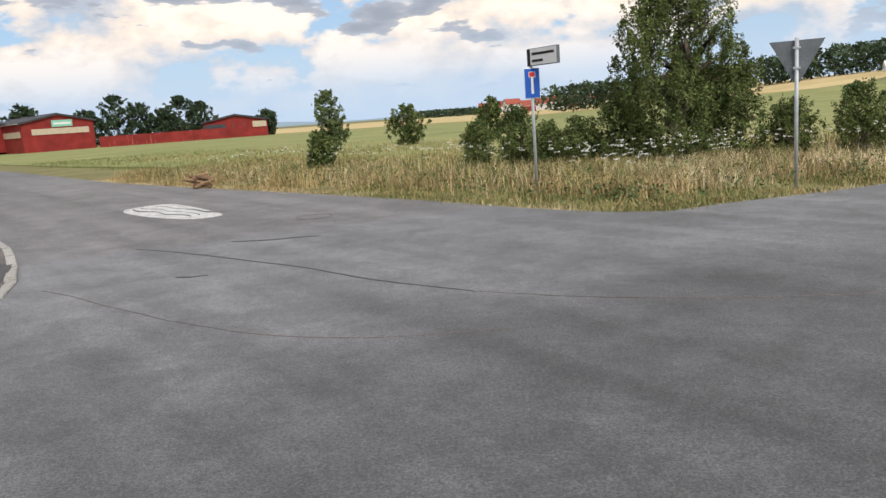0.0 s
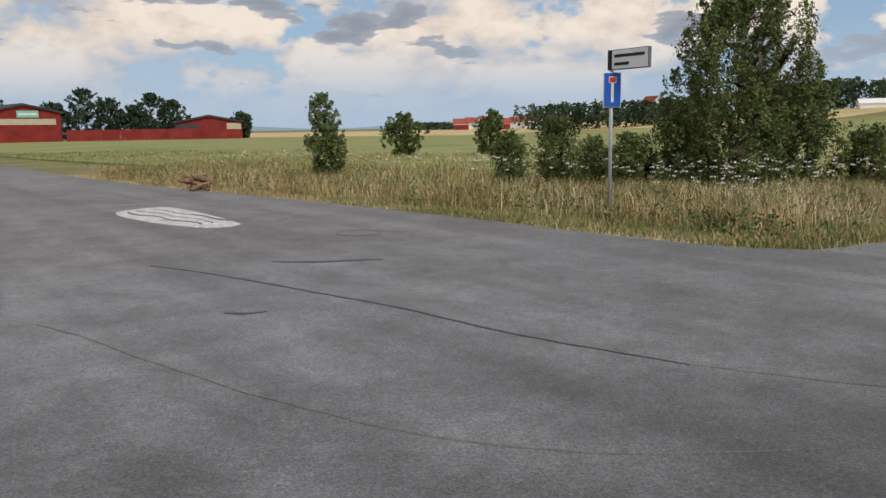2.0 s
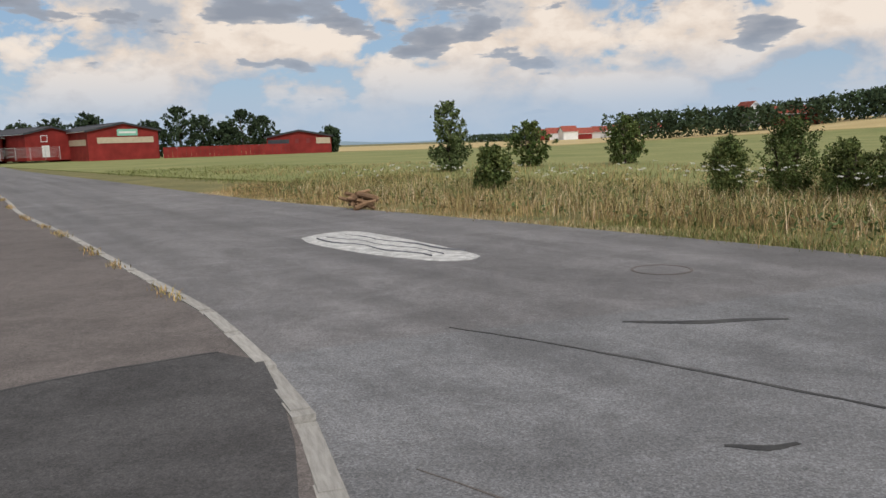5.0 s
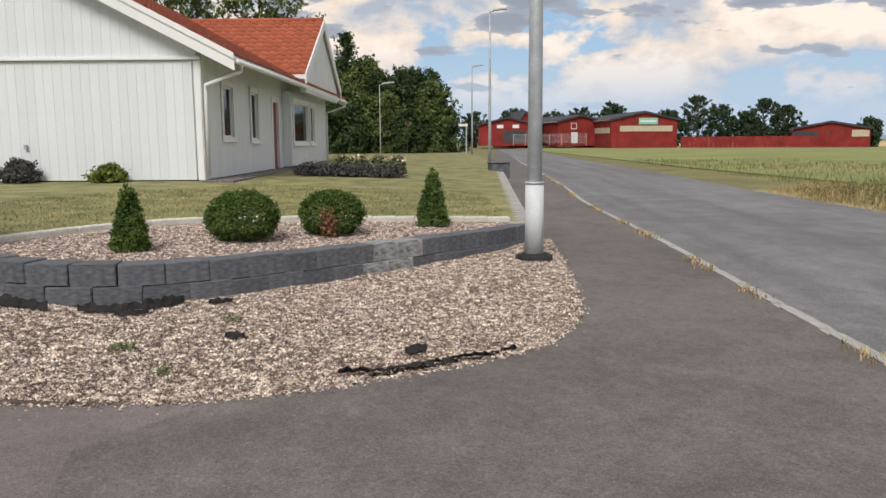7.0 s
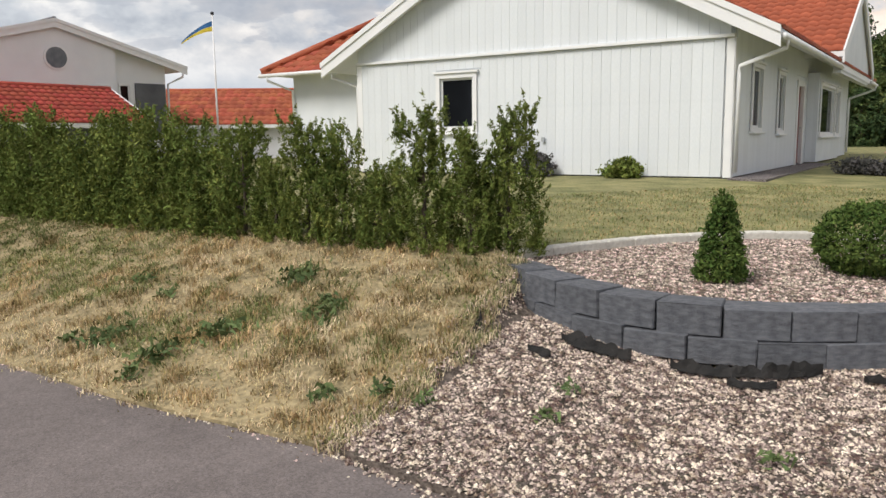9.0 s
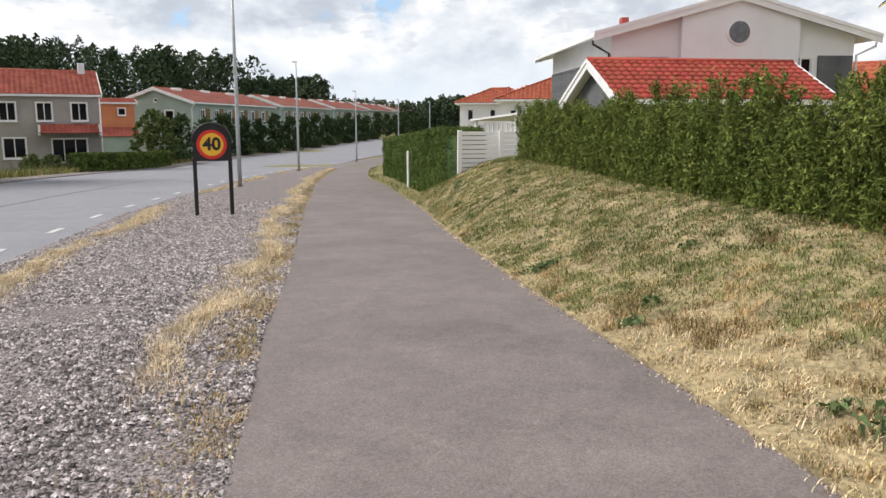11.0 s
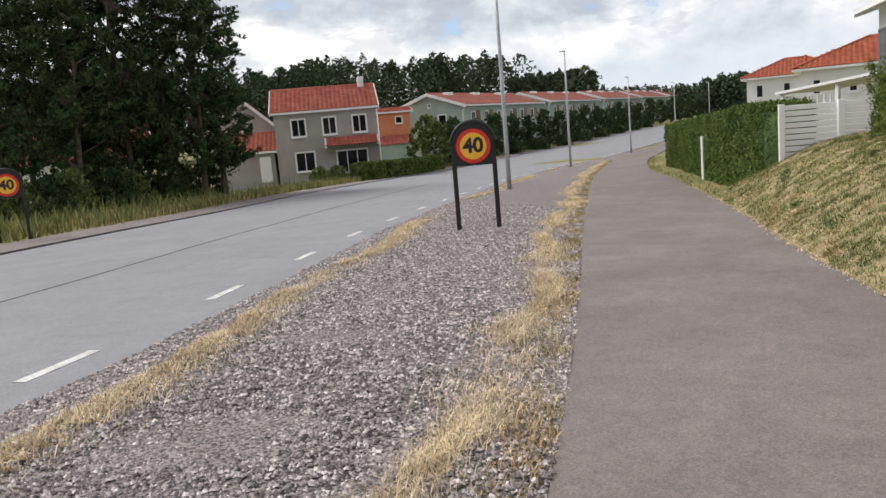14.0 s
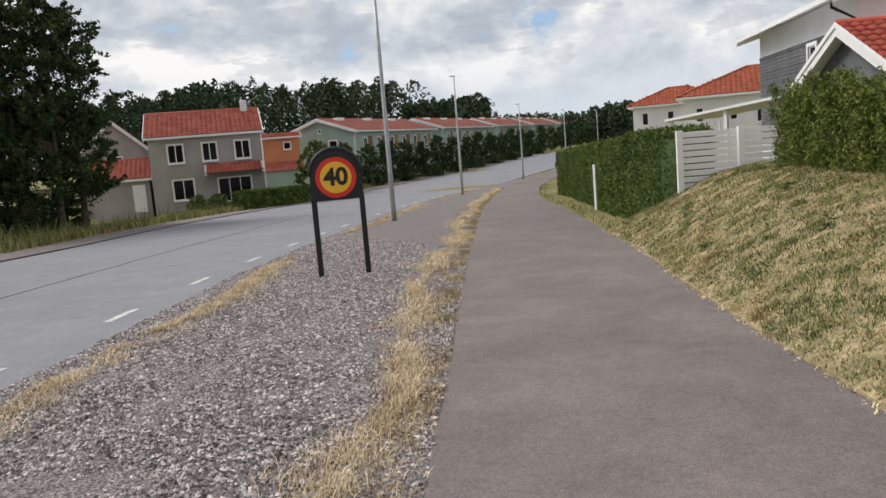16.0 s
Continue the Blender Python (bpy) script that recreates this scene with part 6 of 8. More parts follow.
# terrace roof on posts beyond the fence
pg = empty("pergola", pose(-41.5, -7.6, 0.0, 0, 0, 76), "white terrace roof on slender posts", "pergola")
bm = bmesh.new()
prism(bm, [(-3.1, 1.62), (3.0, 2.2), (3.0, 2.29), (-3.1, 1.71)], 0, 3.0)
bmesh.ops.recalc_face_normals(bm, faces=bm.faces)
part("roof", bm_mesh("roof", bm, "white_trim"), pg)
for x, h in ((-2.9, 1.62), (-0.6, 1.84), (1.6, 2.04)):
    part("post", box_mesh("post", x - 0.06, x + 0.06, 0.1, 0.22, 0, h, "white_trim"), pg)
for k in range(9):
    part("slat", box_mesh("slat", -2.8 + k * 0.26, -2.74 + k * 0.26, 0.24, 0.28, 0.2, 1.5, "white_trim"), pg)
# white houses with orange hipped roofs further along
def hip_house(x, y, z, rz, w, d, eave, ridge, spots):
    """Rendered walls below a hipped tile roof; the front runs along x from 0 to w at y = 0."""
    e = empty("house", pose(x, y, z, 0, 0, rz), "white rendered house with an orange hipped roof", "house", "white houses beyond the fence")
    part("wall", box_mesh("wall", 0, w, 0, d, -1.0, eave - 0.02, "render"), e)
    o, h = 0.55, ridge - eave
    lo = [(-o, -o), (w + o, -o), (w + o, d + o), (-o, d + o)]
    run = d / 2 + o
    bm = bmesh.new()
    a = [bm.verts.new((px_, py_, eave - 0.02)) for px_, py_ in lo]
    b = [bm.verts.new((px_, py_, eave + 0.14)) for px_, py_ in lo]
    bm.faces.new(a[::-1])
    bm.faces.new(b)
    for k in range(4):
        bm.faces.new((a[k], a[(k + 1) % 4], b[(k + 1) % 4], b[k]))
    part("roof", bm_mesh("roof", bm, "white_trim"), e, "white boarded eaves")
    ln = math.hypot(run, h)
    ww, dd = w + 2 * o, d + 2 * o
    for org, al, up, wide in (((-o, -o), (1, 0), (0, 1), ww), ((w + o, -o), (0, 1), (-1, 0), dd), ((w + o, d + o), (-1, 0), (0, -1), ww), ((-o, d + o), (0, -1), (1, 0), dd)):
        tiled_slope(e, Vector((*org, eave + 0.15)), Vector((*al, 0)), Vector((up[0] * run, up[1] * run, h)), wide, ln, "tile", 0.36, 0.42, lambda u, v, wide=wide: run * v / ln - 0.25 < u < wide + 0.05 - run * v / ln)
    bm = bmesh.new()
    r0, r1 = Vector((run - o, d / 2, ridge + 0.2)), Vector((w - run + o, d / 2, ridge + 0.2))
    tube(bm, [r0, r1], [0.1, 0.1], 8)
    for c, r in ((lo[0], r0), (lo[3], r0), (lo[1], r1), (lo[2], r1)):
        tube(bm, [Vector((*c, eave + 0.2)), r], [0.1, 0.1], 6)
    part("ridge_cap", bm_mesh("ridge_cap", bm, "tile", True), e)
    simple_windows(e, Matrix.Translation((0, -0.005, 0)), spots)
    bm = bmesh.new()
    tube(bm, [(w * 0.6, d * 0.3, eave + 0.4), (w * 0.6, d * 0.3, ridge + 0.3)], [0.14, 0.14], 10)
    part("vent", bm_mesh("vent", bm, "brick_red", True), e, "red roof vent")
    return e


hip_house(-88.8, -36.9, -1.5, 115, 9.0, 7.0, 5.1, 6.8, [(0.9, 1.5, 3.3, 4.5), (3.4, 4.0, 3.3, 4.5), (6.2, 6.8, 3.3, 4.5)])
hip_house(-70.2, -22.75, -1.5, 113, 11.0, 9.0, 4.8, 6.8, [(0.8, 1.3, 3.1, 4.1), (3.1, 3.6, 3.1, 4.1), (4.9, 5.9, 2.8, 4.1)])

# ---------------------------------------------------------------- across the main road
gh = empty("house", pose(-44.3, -52.9, -1.75, 0, 0, 148), "grey two-storey house with a red tiled roof", "house")
gable_block(gh, 0, 8.2, 0, 7.5, 5.5, 7.3, 0.35, "grey_render", "tile_far", "x", 0.25, 0.2, 0.36, 0.42)
gm = Matrix.Translation((0, -0.01, 0))
simple_windows(gh, gm, [(1.35, 2.45, 3.5, 4.85), (3.85, 4.9, 3.5, 4.85), (6.25, 7.35, 3.5, 4.85), (1.45, 2.95, 0.7, 2.2)], 2)
window(gh, gm, 4.75, 7.2, 0.3, 2.1, 3, 0.08, False, flush=0.085)
tiled_slope(gh, (3.9, -1.35, 2.55), (1, 0, 0), (0, 1.35, 0.65), 4.3, 1.5, "tile_far", 0.36, 0.4)
for x in (3.85, 8.05):
    part("porch_rafter", prism_mesh("porch_rafter", [(x, 2.4), (x + 0.15, 2.4), (x + 0.15, 3.2), (x, 3.2)], -1.3, -0.02, "white_trim"), gh)
part("chimney", box_mesh("chimney", 7.1, 7.6, 3.2, 3.7, 6.5, 8.1, "render", 0.02), gh)
bm = bmesh.new()
tube(bm, [(8.28, -0.12, 5.3), (8.28, -0.12, 0.0)], [0.06, 0.06], 8)
part("downpipe", bm_mesh("downpipe", bm, "white_trim", True), gh)
sh_ = empty("annexe", pose(-44.3, -52.9, -1.75, 0, 0, 148), "grey annexe with a red tiled roof and white door", "house")
gable_block(sh_, -4.4, -0.25, 0.6, 5.6, 2.6, 3.9, 0.35, "grey_render", "tile_far", "x", 0.2, 0.18, 0.36, 0.42)
part("door", box_mesh("door", -1.5, -0.6, 0.53, 0.599, 0.05, 2.1, "white_trim"), sh_, "white annexe door")
lf = empty("house", pose(-46.9, -63.9, -1.9, 0, 0, 152), "pale grey gabled house behind pines", "house")
gable_block(lf, -3.0, 3.0, 0, 9, 4.9, 7.6, 0.35, "grey_render", "tile_far", "y", 0.3, 0.2, 0.4, 0.45)
simple_windows(lf, gm, [(-0.6, 0.6, 3.4, 4.6)], 2)
lg = empty("house", pose(-27, -60, -1.5, 0, 0, 160), "white-walled house with a red roof behind pines", "house")
gable_block(lg, 0, 9, 0, 8, 2.8, 5.0, 0.4, "render", "tile_far", "x", 0.3, 0.2, 0.4, 0.45)
simple_windows(lg, gm, [(1.5, 2.7, 0.9, 2.1), (5, 6.2, 0.9, 2.1)], 2)
oc = empty("house", pose(-62.0, -67.8, -1.9, 0, 0, 146), "orange rendered house with a red lower roof", "house")
gable_block(oc, 0, 6.2, 0, 7, 5.5, 5.9, 0.3, "ochre", "tile_far", "x", 0.3, 0.2, 0.4, 0.45)
simple_windows(oc, gm, [(4.6, 5.3, 4.3, 5.0)])
tiled_slope(oc, (-0.2, -2.4, 2.1), (1, 0, 0), (0, 2.4, 0.9), 6.6, 2.56, "tile_far", 0.4, 0.45)
part("porch", box_mesh("porch", 0.0, 6.2, -2.2, -0.02, 0, 2.1, "green_board"), oc)
# terrace of sage green houses
for i in range(6):
    ln = 26.0
    x, y = -75.9 - 0.925 * 30.0 * i, -65.4 - 0.38 * 30.0 * i
    e = empty("row_house", pose(x, y, -2.3 + 0.2 * i, 0, 0, 202.3), "sage green terraced house with a low red roof", "house", "green terraced houses")
    gable_block(e, 0.0, ln, 0.0, 8.6, 6.35, 7.8, 0.7, "green_board", "tile_row", "x", 0.6, 0.22, 0.75, 0.9)
    for k in range(6):
        window(e, Matrix.Translation((0, -0.01, 0)), 2.2 + k * 4.0, 3.3 + k * 4.0, 4.1, 5.4, 2, 0.09, False, flush=0.085)
        part("panel", box_mesh("panel", 3.75 + k * 4.0, 4.9 + k * 4.0, -0.06, -0.001, 3.9, 5.6, "wood"), e, "brown timber panel between the windows")
    window(e, face(-0.01, 8.6, -90), 5.4, 6.4, 4.0, 5.3, 1, 0.12, False, flush=0.085)
    window(e, face(-0.01, 8.6, -90), 4.1, 4.45, 6.3, 6.7, 1, 0.05, False, flush=0.085)
    for k in range(3):
        part("roof_light", box_mesh("roof_light", 3 + k * 8.0, 4.6 + k * 8.0, 3.3, 4.0, 7.7, 8.05, "white_trim", 0.03), e)
    bm = bmesh.new()
    tube(bm, [(-0.12, -0.55, 6.1), (-0.12, -0.1, 5.6), (-0.12, -0.06, 0.2)], [0.06] * 3, 8)
    part("downpipe", bm_mesh("downpipe", bm, "white_trim", True), e)

# ---------------------------------------------------------------- red barns beyond the field
def barn(x, y, z, r, hw, depth, eave, ridge, label):
    e = empty("barn", pose(x, y, z, 0, 0, r), label, "barn", "red barns")
    gable_block(e, -hw, hw, 0, depth, eave, ridge, 0.5, "falu", "dark_roof", "y", 0.4, 0.2, tiles=False, trim_mat="dark_roof")
    for s in (-1, 1):
        ln = math.hypot(hw + 0.5, ridge - eave + 0.5 * (ridge - eave) / hw)
        m = slope_matrix((s * (hw + 0.55), -0.45, eave - 0.5 * (ridge - eave) / hw + 0.15), (0, 1, 0), (-s * (hw + 0.5), 0, (ridge - eave) * (hw + 0.5) / hw))
        bm = bmesh.new()
        n = int(depth / 1.0)
        for k in range(n):
            box(bm, k * (depth + 0.9) / n, (k + 0.97) * (depth + 0.9) / n, 0, ln, 0.0, 0.05)
        part("roof_sheet", bm_mesh("roof_sheet", bm, "dark_roof"), e, at=m)
    return e


b1 = barn(-80.4, 146.6, 0.6, 48, 6.6, 26, 4.9, 6.3, "large red wooden barn with a cream stripe and sign")
part("stripe", box_mesh("stripe", -4.9, 5.6, -0.08, -0.001, 2.6, 3.7, "cream"), b1, "cream painted stripe")
part("stripe", box_mesh("stripe", -6.69, -6.601, 1.0, 24.0, 2.3, 3.4, "cream"), b1, "cream painted stripe")
sb = part("sign_board", box_mesh("sign_board", -1.2, 2.6, -0.16, -0.08, 3.95, 5.2, "green_sign"), b1, "pale green sign board")
part("writing", letter_bars([(-0.9, 2.3, 4.4, 4.75)], 0.17, "sign_white"), sb)
b2 = barn(-50.4, 160.0, 0.2, 15, 6.4, 9, 3.2, 4.4, "low red shed with a dark roof and cream board")
part("stripe", box_mesh("stripe", 3.4, 6.2, -0.08, -0.001, 1.7, 2.9, "cream"), b2, "cream painted board")
for x in (-0.8, 1.4):
    part("window", box_mesh("window", x, x + 0.7, -0.06, 0.01, 1.9, 2.8, "door_red"), b2)
# flat dark sheet on the wall in place of the gateway's shaded inside
part("gateway", box_mesh("gateway", -6.2, -2.0, -0.03, -0.001, 0.0, 2.7, "dark_roof"), b2, "dark panel for the shade inside an open gateway")
b3 = barn(-104.5, 134.5, 1.2, 32, 6.0, 14, 3.6, 5.0, "red farm shop with small white signs")
for x in (-2.2, 1.0):
    part("sign_board", box_mesh("sign_board", x, x + 1.3, -0.12, -0.04, 2.9, 3.6, "sign_white"), b3)
# the shop's gateway likewise: its inner shade is a dark sheet
part("gateway", box_mesh("gateway", -1.0, 3.8, -0.05, -0.001, 0.0, 2.4, "dark_roof"), b3, "dark panel for the shade inside an open gateway")
b4 = barn(-94.6, 146.0, 1.0, 60, 5.0, 18, 4.4, 5.6, "red barn wing with a dark roof and white door")
part("door", box_mesh("door", -2.0, -0.6, -0.08, -0.001, 0.0, 2.2, "sign_white"), b4, "white barn door")
window(b4, Matrix.Translation((0, -0.005, 0)), -2.0, -0.9, 3.0, 4.0, 2, 0.1, False)
b5 = barn(-113.0, 152.0, 0.6, 60, 4.0, 10, 2.4, 7.4, "grey barn with a steep dark roof")
rf = empty("red_fence", pose(-74.4, 149.9, 0.4, 0, 0, 20), "long red board fence between barn and shed", "fence")
for k in range(28):
    part("panel", box_mesh("panel", k * 0.86, k * 0.86 + 0.82, 0, 0.06, -0.4, 1.7, "falu"), rf)
cf = empty("mesh_fence", pose(-102, 133, 1.0, 0, 0, 30), "grey wire fence in front of the farm shop", "fence")
for k in range(7):
    part("post", box_mesh("post", k * 2.4, k * 2.4 + 0.08, 0, 0.08, -0.4, 1.9, "steel"), cf)
for k in range(8):
    part("wire", box_mesh("wire", 0, 14.4, 0.02, 0.04, 0.1 + k * 0.24, 0.14 + k * 0.24, "steel"), cf)
vil = empty("barn", pose(65, 217, 3.4, 0, 0, 10), "long red farmhouse among far trees", "barn", "red barns")
gable_block(vil, -6, 6, 0, 6, 2.3, 4.0, 0.5, "falu", "tile_far", "x", 0.5, 0.3, 0.8, 0.9, trim_mat="dark_roof")
vw = empty("house", pose(56, 226, 3.4, 0, 0, 20), "small white gabled house among far trees", "house")
gable_block(vw, -2.8, 2.8, 0, 6, 3.4, 5.8, 0.4, "render", "tile_far", "y", 0.4, 0.3, 0.8, 0.9)
gl = empty("greenhouse", pose(96, 183, 3.6, 0, 0, -20), "long pale greenhouse before the far tree belt", "greenhouse")
gable_block(gl, -5, 5, 0, 5, 1.9, 2.8, 0.2, "render", "render", "x", 0.2, 0.2, tiles=False)
for k in range(9):
    e = empty("house", turn_pose(2 + k * 7.5, 430 + 6 * math.sin(k * 2.1), 0.5, 20 * math.sin(k)), "tiny far village house with a red roof", "house", "far village houses")
    gable_block(e, -4, 4, 0, 8, 2.6 + 0.6 * (k % 3), 5.4 + 0.6 * (k % 3), 0.4, "render" if k % 3 else "falu", "tile_far", "x", 0.4, 0.3, 1.2, 1.2, trim_mat="dark_roof")
rs = empty("street_sign", pose(-42.8, 49.6, 0.6, 0, 0, 30), "white direction sign on a post by far trees", "road sign")
part("post", box_mesh("post", -0.04, 0.04, -0.04, 0.04, 0, 2.3, "steel"), rs)
part("plate", box_mesh("plate", -0.55, 0.1, -0.06, -0.04, 2.05, 2.22, "sign_white"), rs)
# split firewood heap at the road edge
heap = empty("log_heap", pose(-7.95, 23.75, 0.0, 0, 0, -40), "small heap of broken branches at the road edge", "wood")
for k in range(16):
    bm = bmesh.new()
    ln = 0.35 + 0.4 * rng.random()
    tube(bm, [(-ln / 2, 0, 0), (ln * 0.1, 0.03, 0.02), (ln / 2, 0, 0.0)], [0.05, 0.055, 0.035], 6)
    part("branch", bm_mesh("branch", bm, "wood"), heap, at=pose((rng.random() - 0.5) * 0.7, (rng.random() - 0.5) * 0.35, 0.06 + 0.018 * k, 0, -20 + 40 * rng.random(), 360 * rng.random()))
# ---------------------------------------------------------------- planting round the house
def at_lot(x, y, deg=0.0, sc=1.0, dz=0.0):
    return turn_pose(x, y, float(lot_height(np.array([[x, y]]))[0]) + dz, deg, sc)


for x, y, h, r in ((-14.0, 10.72, 0.72, 0.19), (-13.62, 14.86, 0.82, 0.22)):
    plant("cypress", at_lot(x, y, 0, 1, -0.04), "small dark green cone-shaped cypress in the pebble bed", "shrub", cone(h, r, 0.03), 9000, 520, 0.018, 0.017, "evergreen", 0.02, h * 0.8, "cone shrubs", limbs=3, radius=r * 0.6)
for x, y, r, h in ((-13.98, 12.05, 0.40, 0.56), (-13.78, 13.2, 0.38, 0.54)):
    def ball(k, r=r, h=h):
        d = rng.normal(size=(k, 3))
        d /= np.linalg.norm(d, axis=1, keepdims=True)
        d *= (0.9 + 0.12 * rng.random(k))[:, None]
        return np.c_[d[:, 0] * r * 1.02, d[:, 1] * r, np.maximum(0.04, h * 0.5 + d[:, 2] * h * 0.52)]
    plant("round_shrub", at_lot(x, y, 0, 1, -0.04), "clipped round evergreen shrub in the pebble bed", "shrub", ball, 14000, 1300, 0.02, 0.018, "evergreen", 0.02, 0.4, "round shrubs", limbs=6, radius=r * 0.7, low=0.2)
sick = [o for o in scene.objects if o.name.startswith("round_shrub")][-1]
v, f = leaf_arrays(np.array([0.26, -0.27, 0.2]) + rng.normal(size=(420, 3)) * [0.05, 0.05, 0.075], 0.02)
part("withered_twigs", np_mesh("withered_twigs", v, f, "dead"), sick, "rust-brown withered patch")
hm = Matrix.Translation((HX, HY, HZ)) @ Matrix.Rotation(radians(HR), 4, "Z")
for x, y, r, h, mt, lab in ((-4.0, -0.45, 0.42, 0.5, "lavender", "grey-violet lavender bush against the white wall"), (-2.0, -0.45, 0.4, 0.36, "thuja", "low green shrub against the white wall")):
    p = hm @ Vector((x, y, 0))
    plant("shrub", turn_pose(p.x, p.y, HZ - 0.02), lab, "shrub", egg(h, r, 0.03, 0.3), 3200, 160, 0.045, 0.045, mt, 0.015, h * 0.7, limbs=5, radius=r * 0.8, stems=3)
for k in range(7):
    x, y = -23.05 + 1.6 * k / 6 + 0.1 * math.sin(k * 3), 20.05 + 1.7 * k / 6
    plant("lavender", at_lot(x, y), "grey-violet lavender bush in the front bed", "shrub", egg(0.3, 0.32, 0.02, 0.3), 1700, 90, 0.05, 0.04, "lavender", 0.012, 0.35, "lavender bushes", limbs=4, radius=0.25, stems=3)
for k in range(4):
    x, y = -22.75 + 0.36 * k, 21.0 + 0.36 * k
    rose = plant("rose_bush", at_lot(x, y), "pink and white flowering rose bush", "shrub", egg(0.52, 0.24, 0.1, 0.5), 600, 60, 0.05, 0.045, "leaf_light", 0.012, 0.5, "rose bushes", limbs=4, radius=0.2, stems=2)
    v, f = leaf_arrays(egg(0.58, 0.25, 0.36, 0.5)(22), 0.07, aspect=1.0)
    part("flowers", np_mesh("flowers", v, f, "rose"), rose, "pink and white blooms")["kind"] = "stuff"
# thuja hedge on top of the bank: three kinds of shrub, copied
kinds = []
for k, (h, r) in enumerate(((1.16, 0.36), (1.24, 0.34), (1.08, 0.38))):
    kinds.append(plant("thuja", pose(0, 0, -50), "dense green thuja in the hedge on the bank", "hedge shrub", flame(h * 1.06, r, 0.03, 8), 9000, 420, 0.024, 0.0175, "thuja", 0.03, h * 0.9, "thuja hedge", limbs=6, low=0.15, radius=r * 0.8, aspect=3.0, droop=-0.6, shoot=0.3, rise=0.75))
for k in range(3):
    h, r = (1.2, 1.38, 1.02)[k], 0.34
    kinds.append(plant("thuja", pose(0, 0, -50), "taller loose thuja with thin leading shoots", "hedge shrub", flame(h, r, 0.03), 14000, 220, 0.02, 0.0135, "thuja", 0.025, h * 0.97, "thuja hedge", limbs=9, low=0.15, radius=r, aspect=3.2, droop=-0.8, shoot=0.26, rise=0.72))
hl = arc_lengths(hedge_line)[-1]
copy_thing(kinds[4], turn_pose(-15.28, 9.5, 0.6, 140, 0.93))
s, k = 0.22, 0
while s < hl - 0.95:
    p, a = along(hedge_line, s)
    near = s < 3.2
    src = kinds[3 + k % 3] if near else kinds[(k * 5) % 3]
    sc = (1.0 + 0.1 * math.sin(k * 2.3)) * (0.86 if near else np.interp(s, [3, 12, hl], [1.0, 1.0, 1.08]))
    copy_thing(src, turn_pose(p[0], p[1], 0.62, k * 77, sc))
    s += 0.44 if near else 0.46
    k += 1
for o in kinds:
    for c in list(o.children):
        bpy.data.objects.remove(c)
    bpy.data.objects.remove(o)


def clipped_hedge(name, line, width, height, base, leaves, label, size=0.07):
    """A trimmed hedge: twigs inside, leaves over its sides and top."""
    e = empty(name, pose(0, 0, 0), label, "hedge")
    ln = arc_lengths(line)
    s = rng.random(leaves) * ln[-1]
    px, py = np.interp(s, ln, line[:, 0]), np.interp(s, ln, line[:, 1])
    d = np.gradient(line, axis=0)
    d /= np.linalg.norm(d, axis=1)[:, None]
    nx_, ny_ = np.interp(s, ln, -d[:, 1]), np.interp(s, ln, d[:, 0])
    u = rng.random(leaves)
    per = 2 * height + width
    q = u * per
    off = np.where(q < height, -width / 2, np.where(q < height + width, q - height - width / 2, width / 2))
    z = np.where(q < height, q, np.where(q < height + width, height, per - q))
    wob = 0.05 * np.sin(s * 3.1) + 0.04 * np.sin(s * 7.3 + z * 5) + 0.03 * np.sin(z * 9 + s)
    off = off * (1 + wob) + rng.normal(size=leaves) * 0.035
    z = z * (1 + 0.5 * wob * (z > height * 0.6)) + rng.normal(size=leaves) * 0.03
    ends = rng.random(leaves) < width * height * 2 / (per * ln[-1])
    px, py = px + nx_ * off, py + ny_ * off
    c = np.c_[px, py, base(np.c_[px, py]) + np.maximum(z, 0.03)]
    for side_, tt in ((0, line[0]), (-1, line[-1])):
        m = int(leaves * width * height / (per * ln[-1])) + 60
        nn = np.array([-d[side_][1], d[side_][0]])
        o_ = (rng.random(m) - 0.5) * width
        pp = tt + nn * o_[:, None] + rng.normal(size=(m, 2)) * 0.03
        c = np.vstack([c, np.c_[pp, base(pp) + rng.random(m) * height]])
    v, f = leaf_arrays(c, size)
    part("leaves", np_mesh("leaves", v, f, "clipped"), e)
    core = line if len(line) < 60 else line[::3]
    dd = np.gradient(core, axis=0)
    dd /= np.linalg.norm(dd, axis=1)[:, None]
    nn = np.c_[-dd[:, 1], dd[:, 0]]
    rows = [np.c_[core + nn * o_, base(core) + z_] for o_, z_ in ((-width * 0.42, -0.1), (-width * 0.42, height * 0.93), (width * 0.42, height * 0.93), (width * 0.42, -0.1))]
    n = len(core)
    i = np.arange(n - 1)
    f = np.vstack([np.c_[i + k * n, i + 1 + k * n, i + 1 + (k + 1) * n, i + (k + 1) * n] for k in range(3)] + [[[0, n, 2 * n, 3 * n]], [[n - 1, 4 * n - 1, 3 * n - 1, 2 * n - 1]]])
    part("core", np_mesh("core", np.vstack(rows), f, "conifer"), e, "dark twiggy inside of the hedge")
    return e


clipped_hedge("clipped_hedge", smooth_line([(-29.7, -4.05), (-33.2, -7.0), (-37.6, -10.4), (-42, -13.9), (-46, -17.2)], 0.4), 1.1, 1.95, base_height, 150000, "thick clipped green hedge along the footpath", 0.032)
clipped_hedge("low_hedge", smooth_line([(-46.5, -44.9), (-51.5, -46.9), (-57, -50.6), (-61, -53.0)], 0.8), 1.2, 1.3, base_height, 16000, "low clipped green hedge in front of the grey house", 0.13)

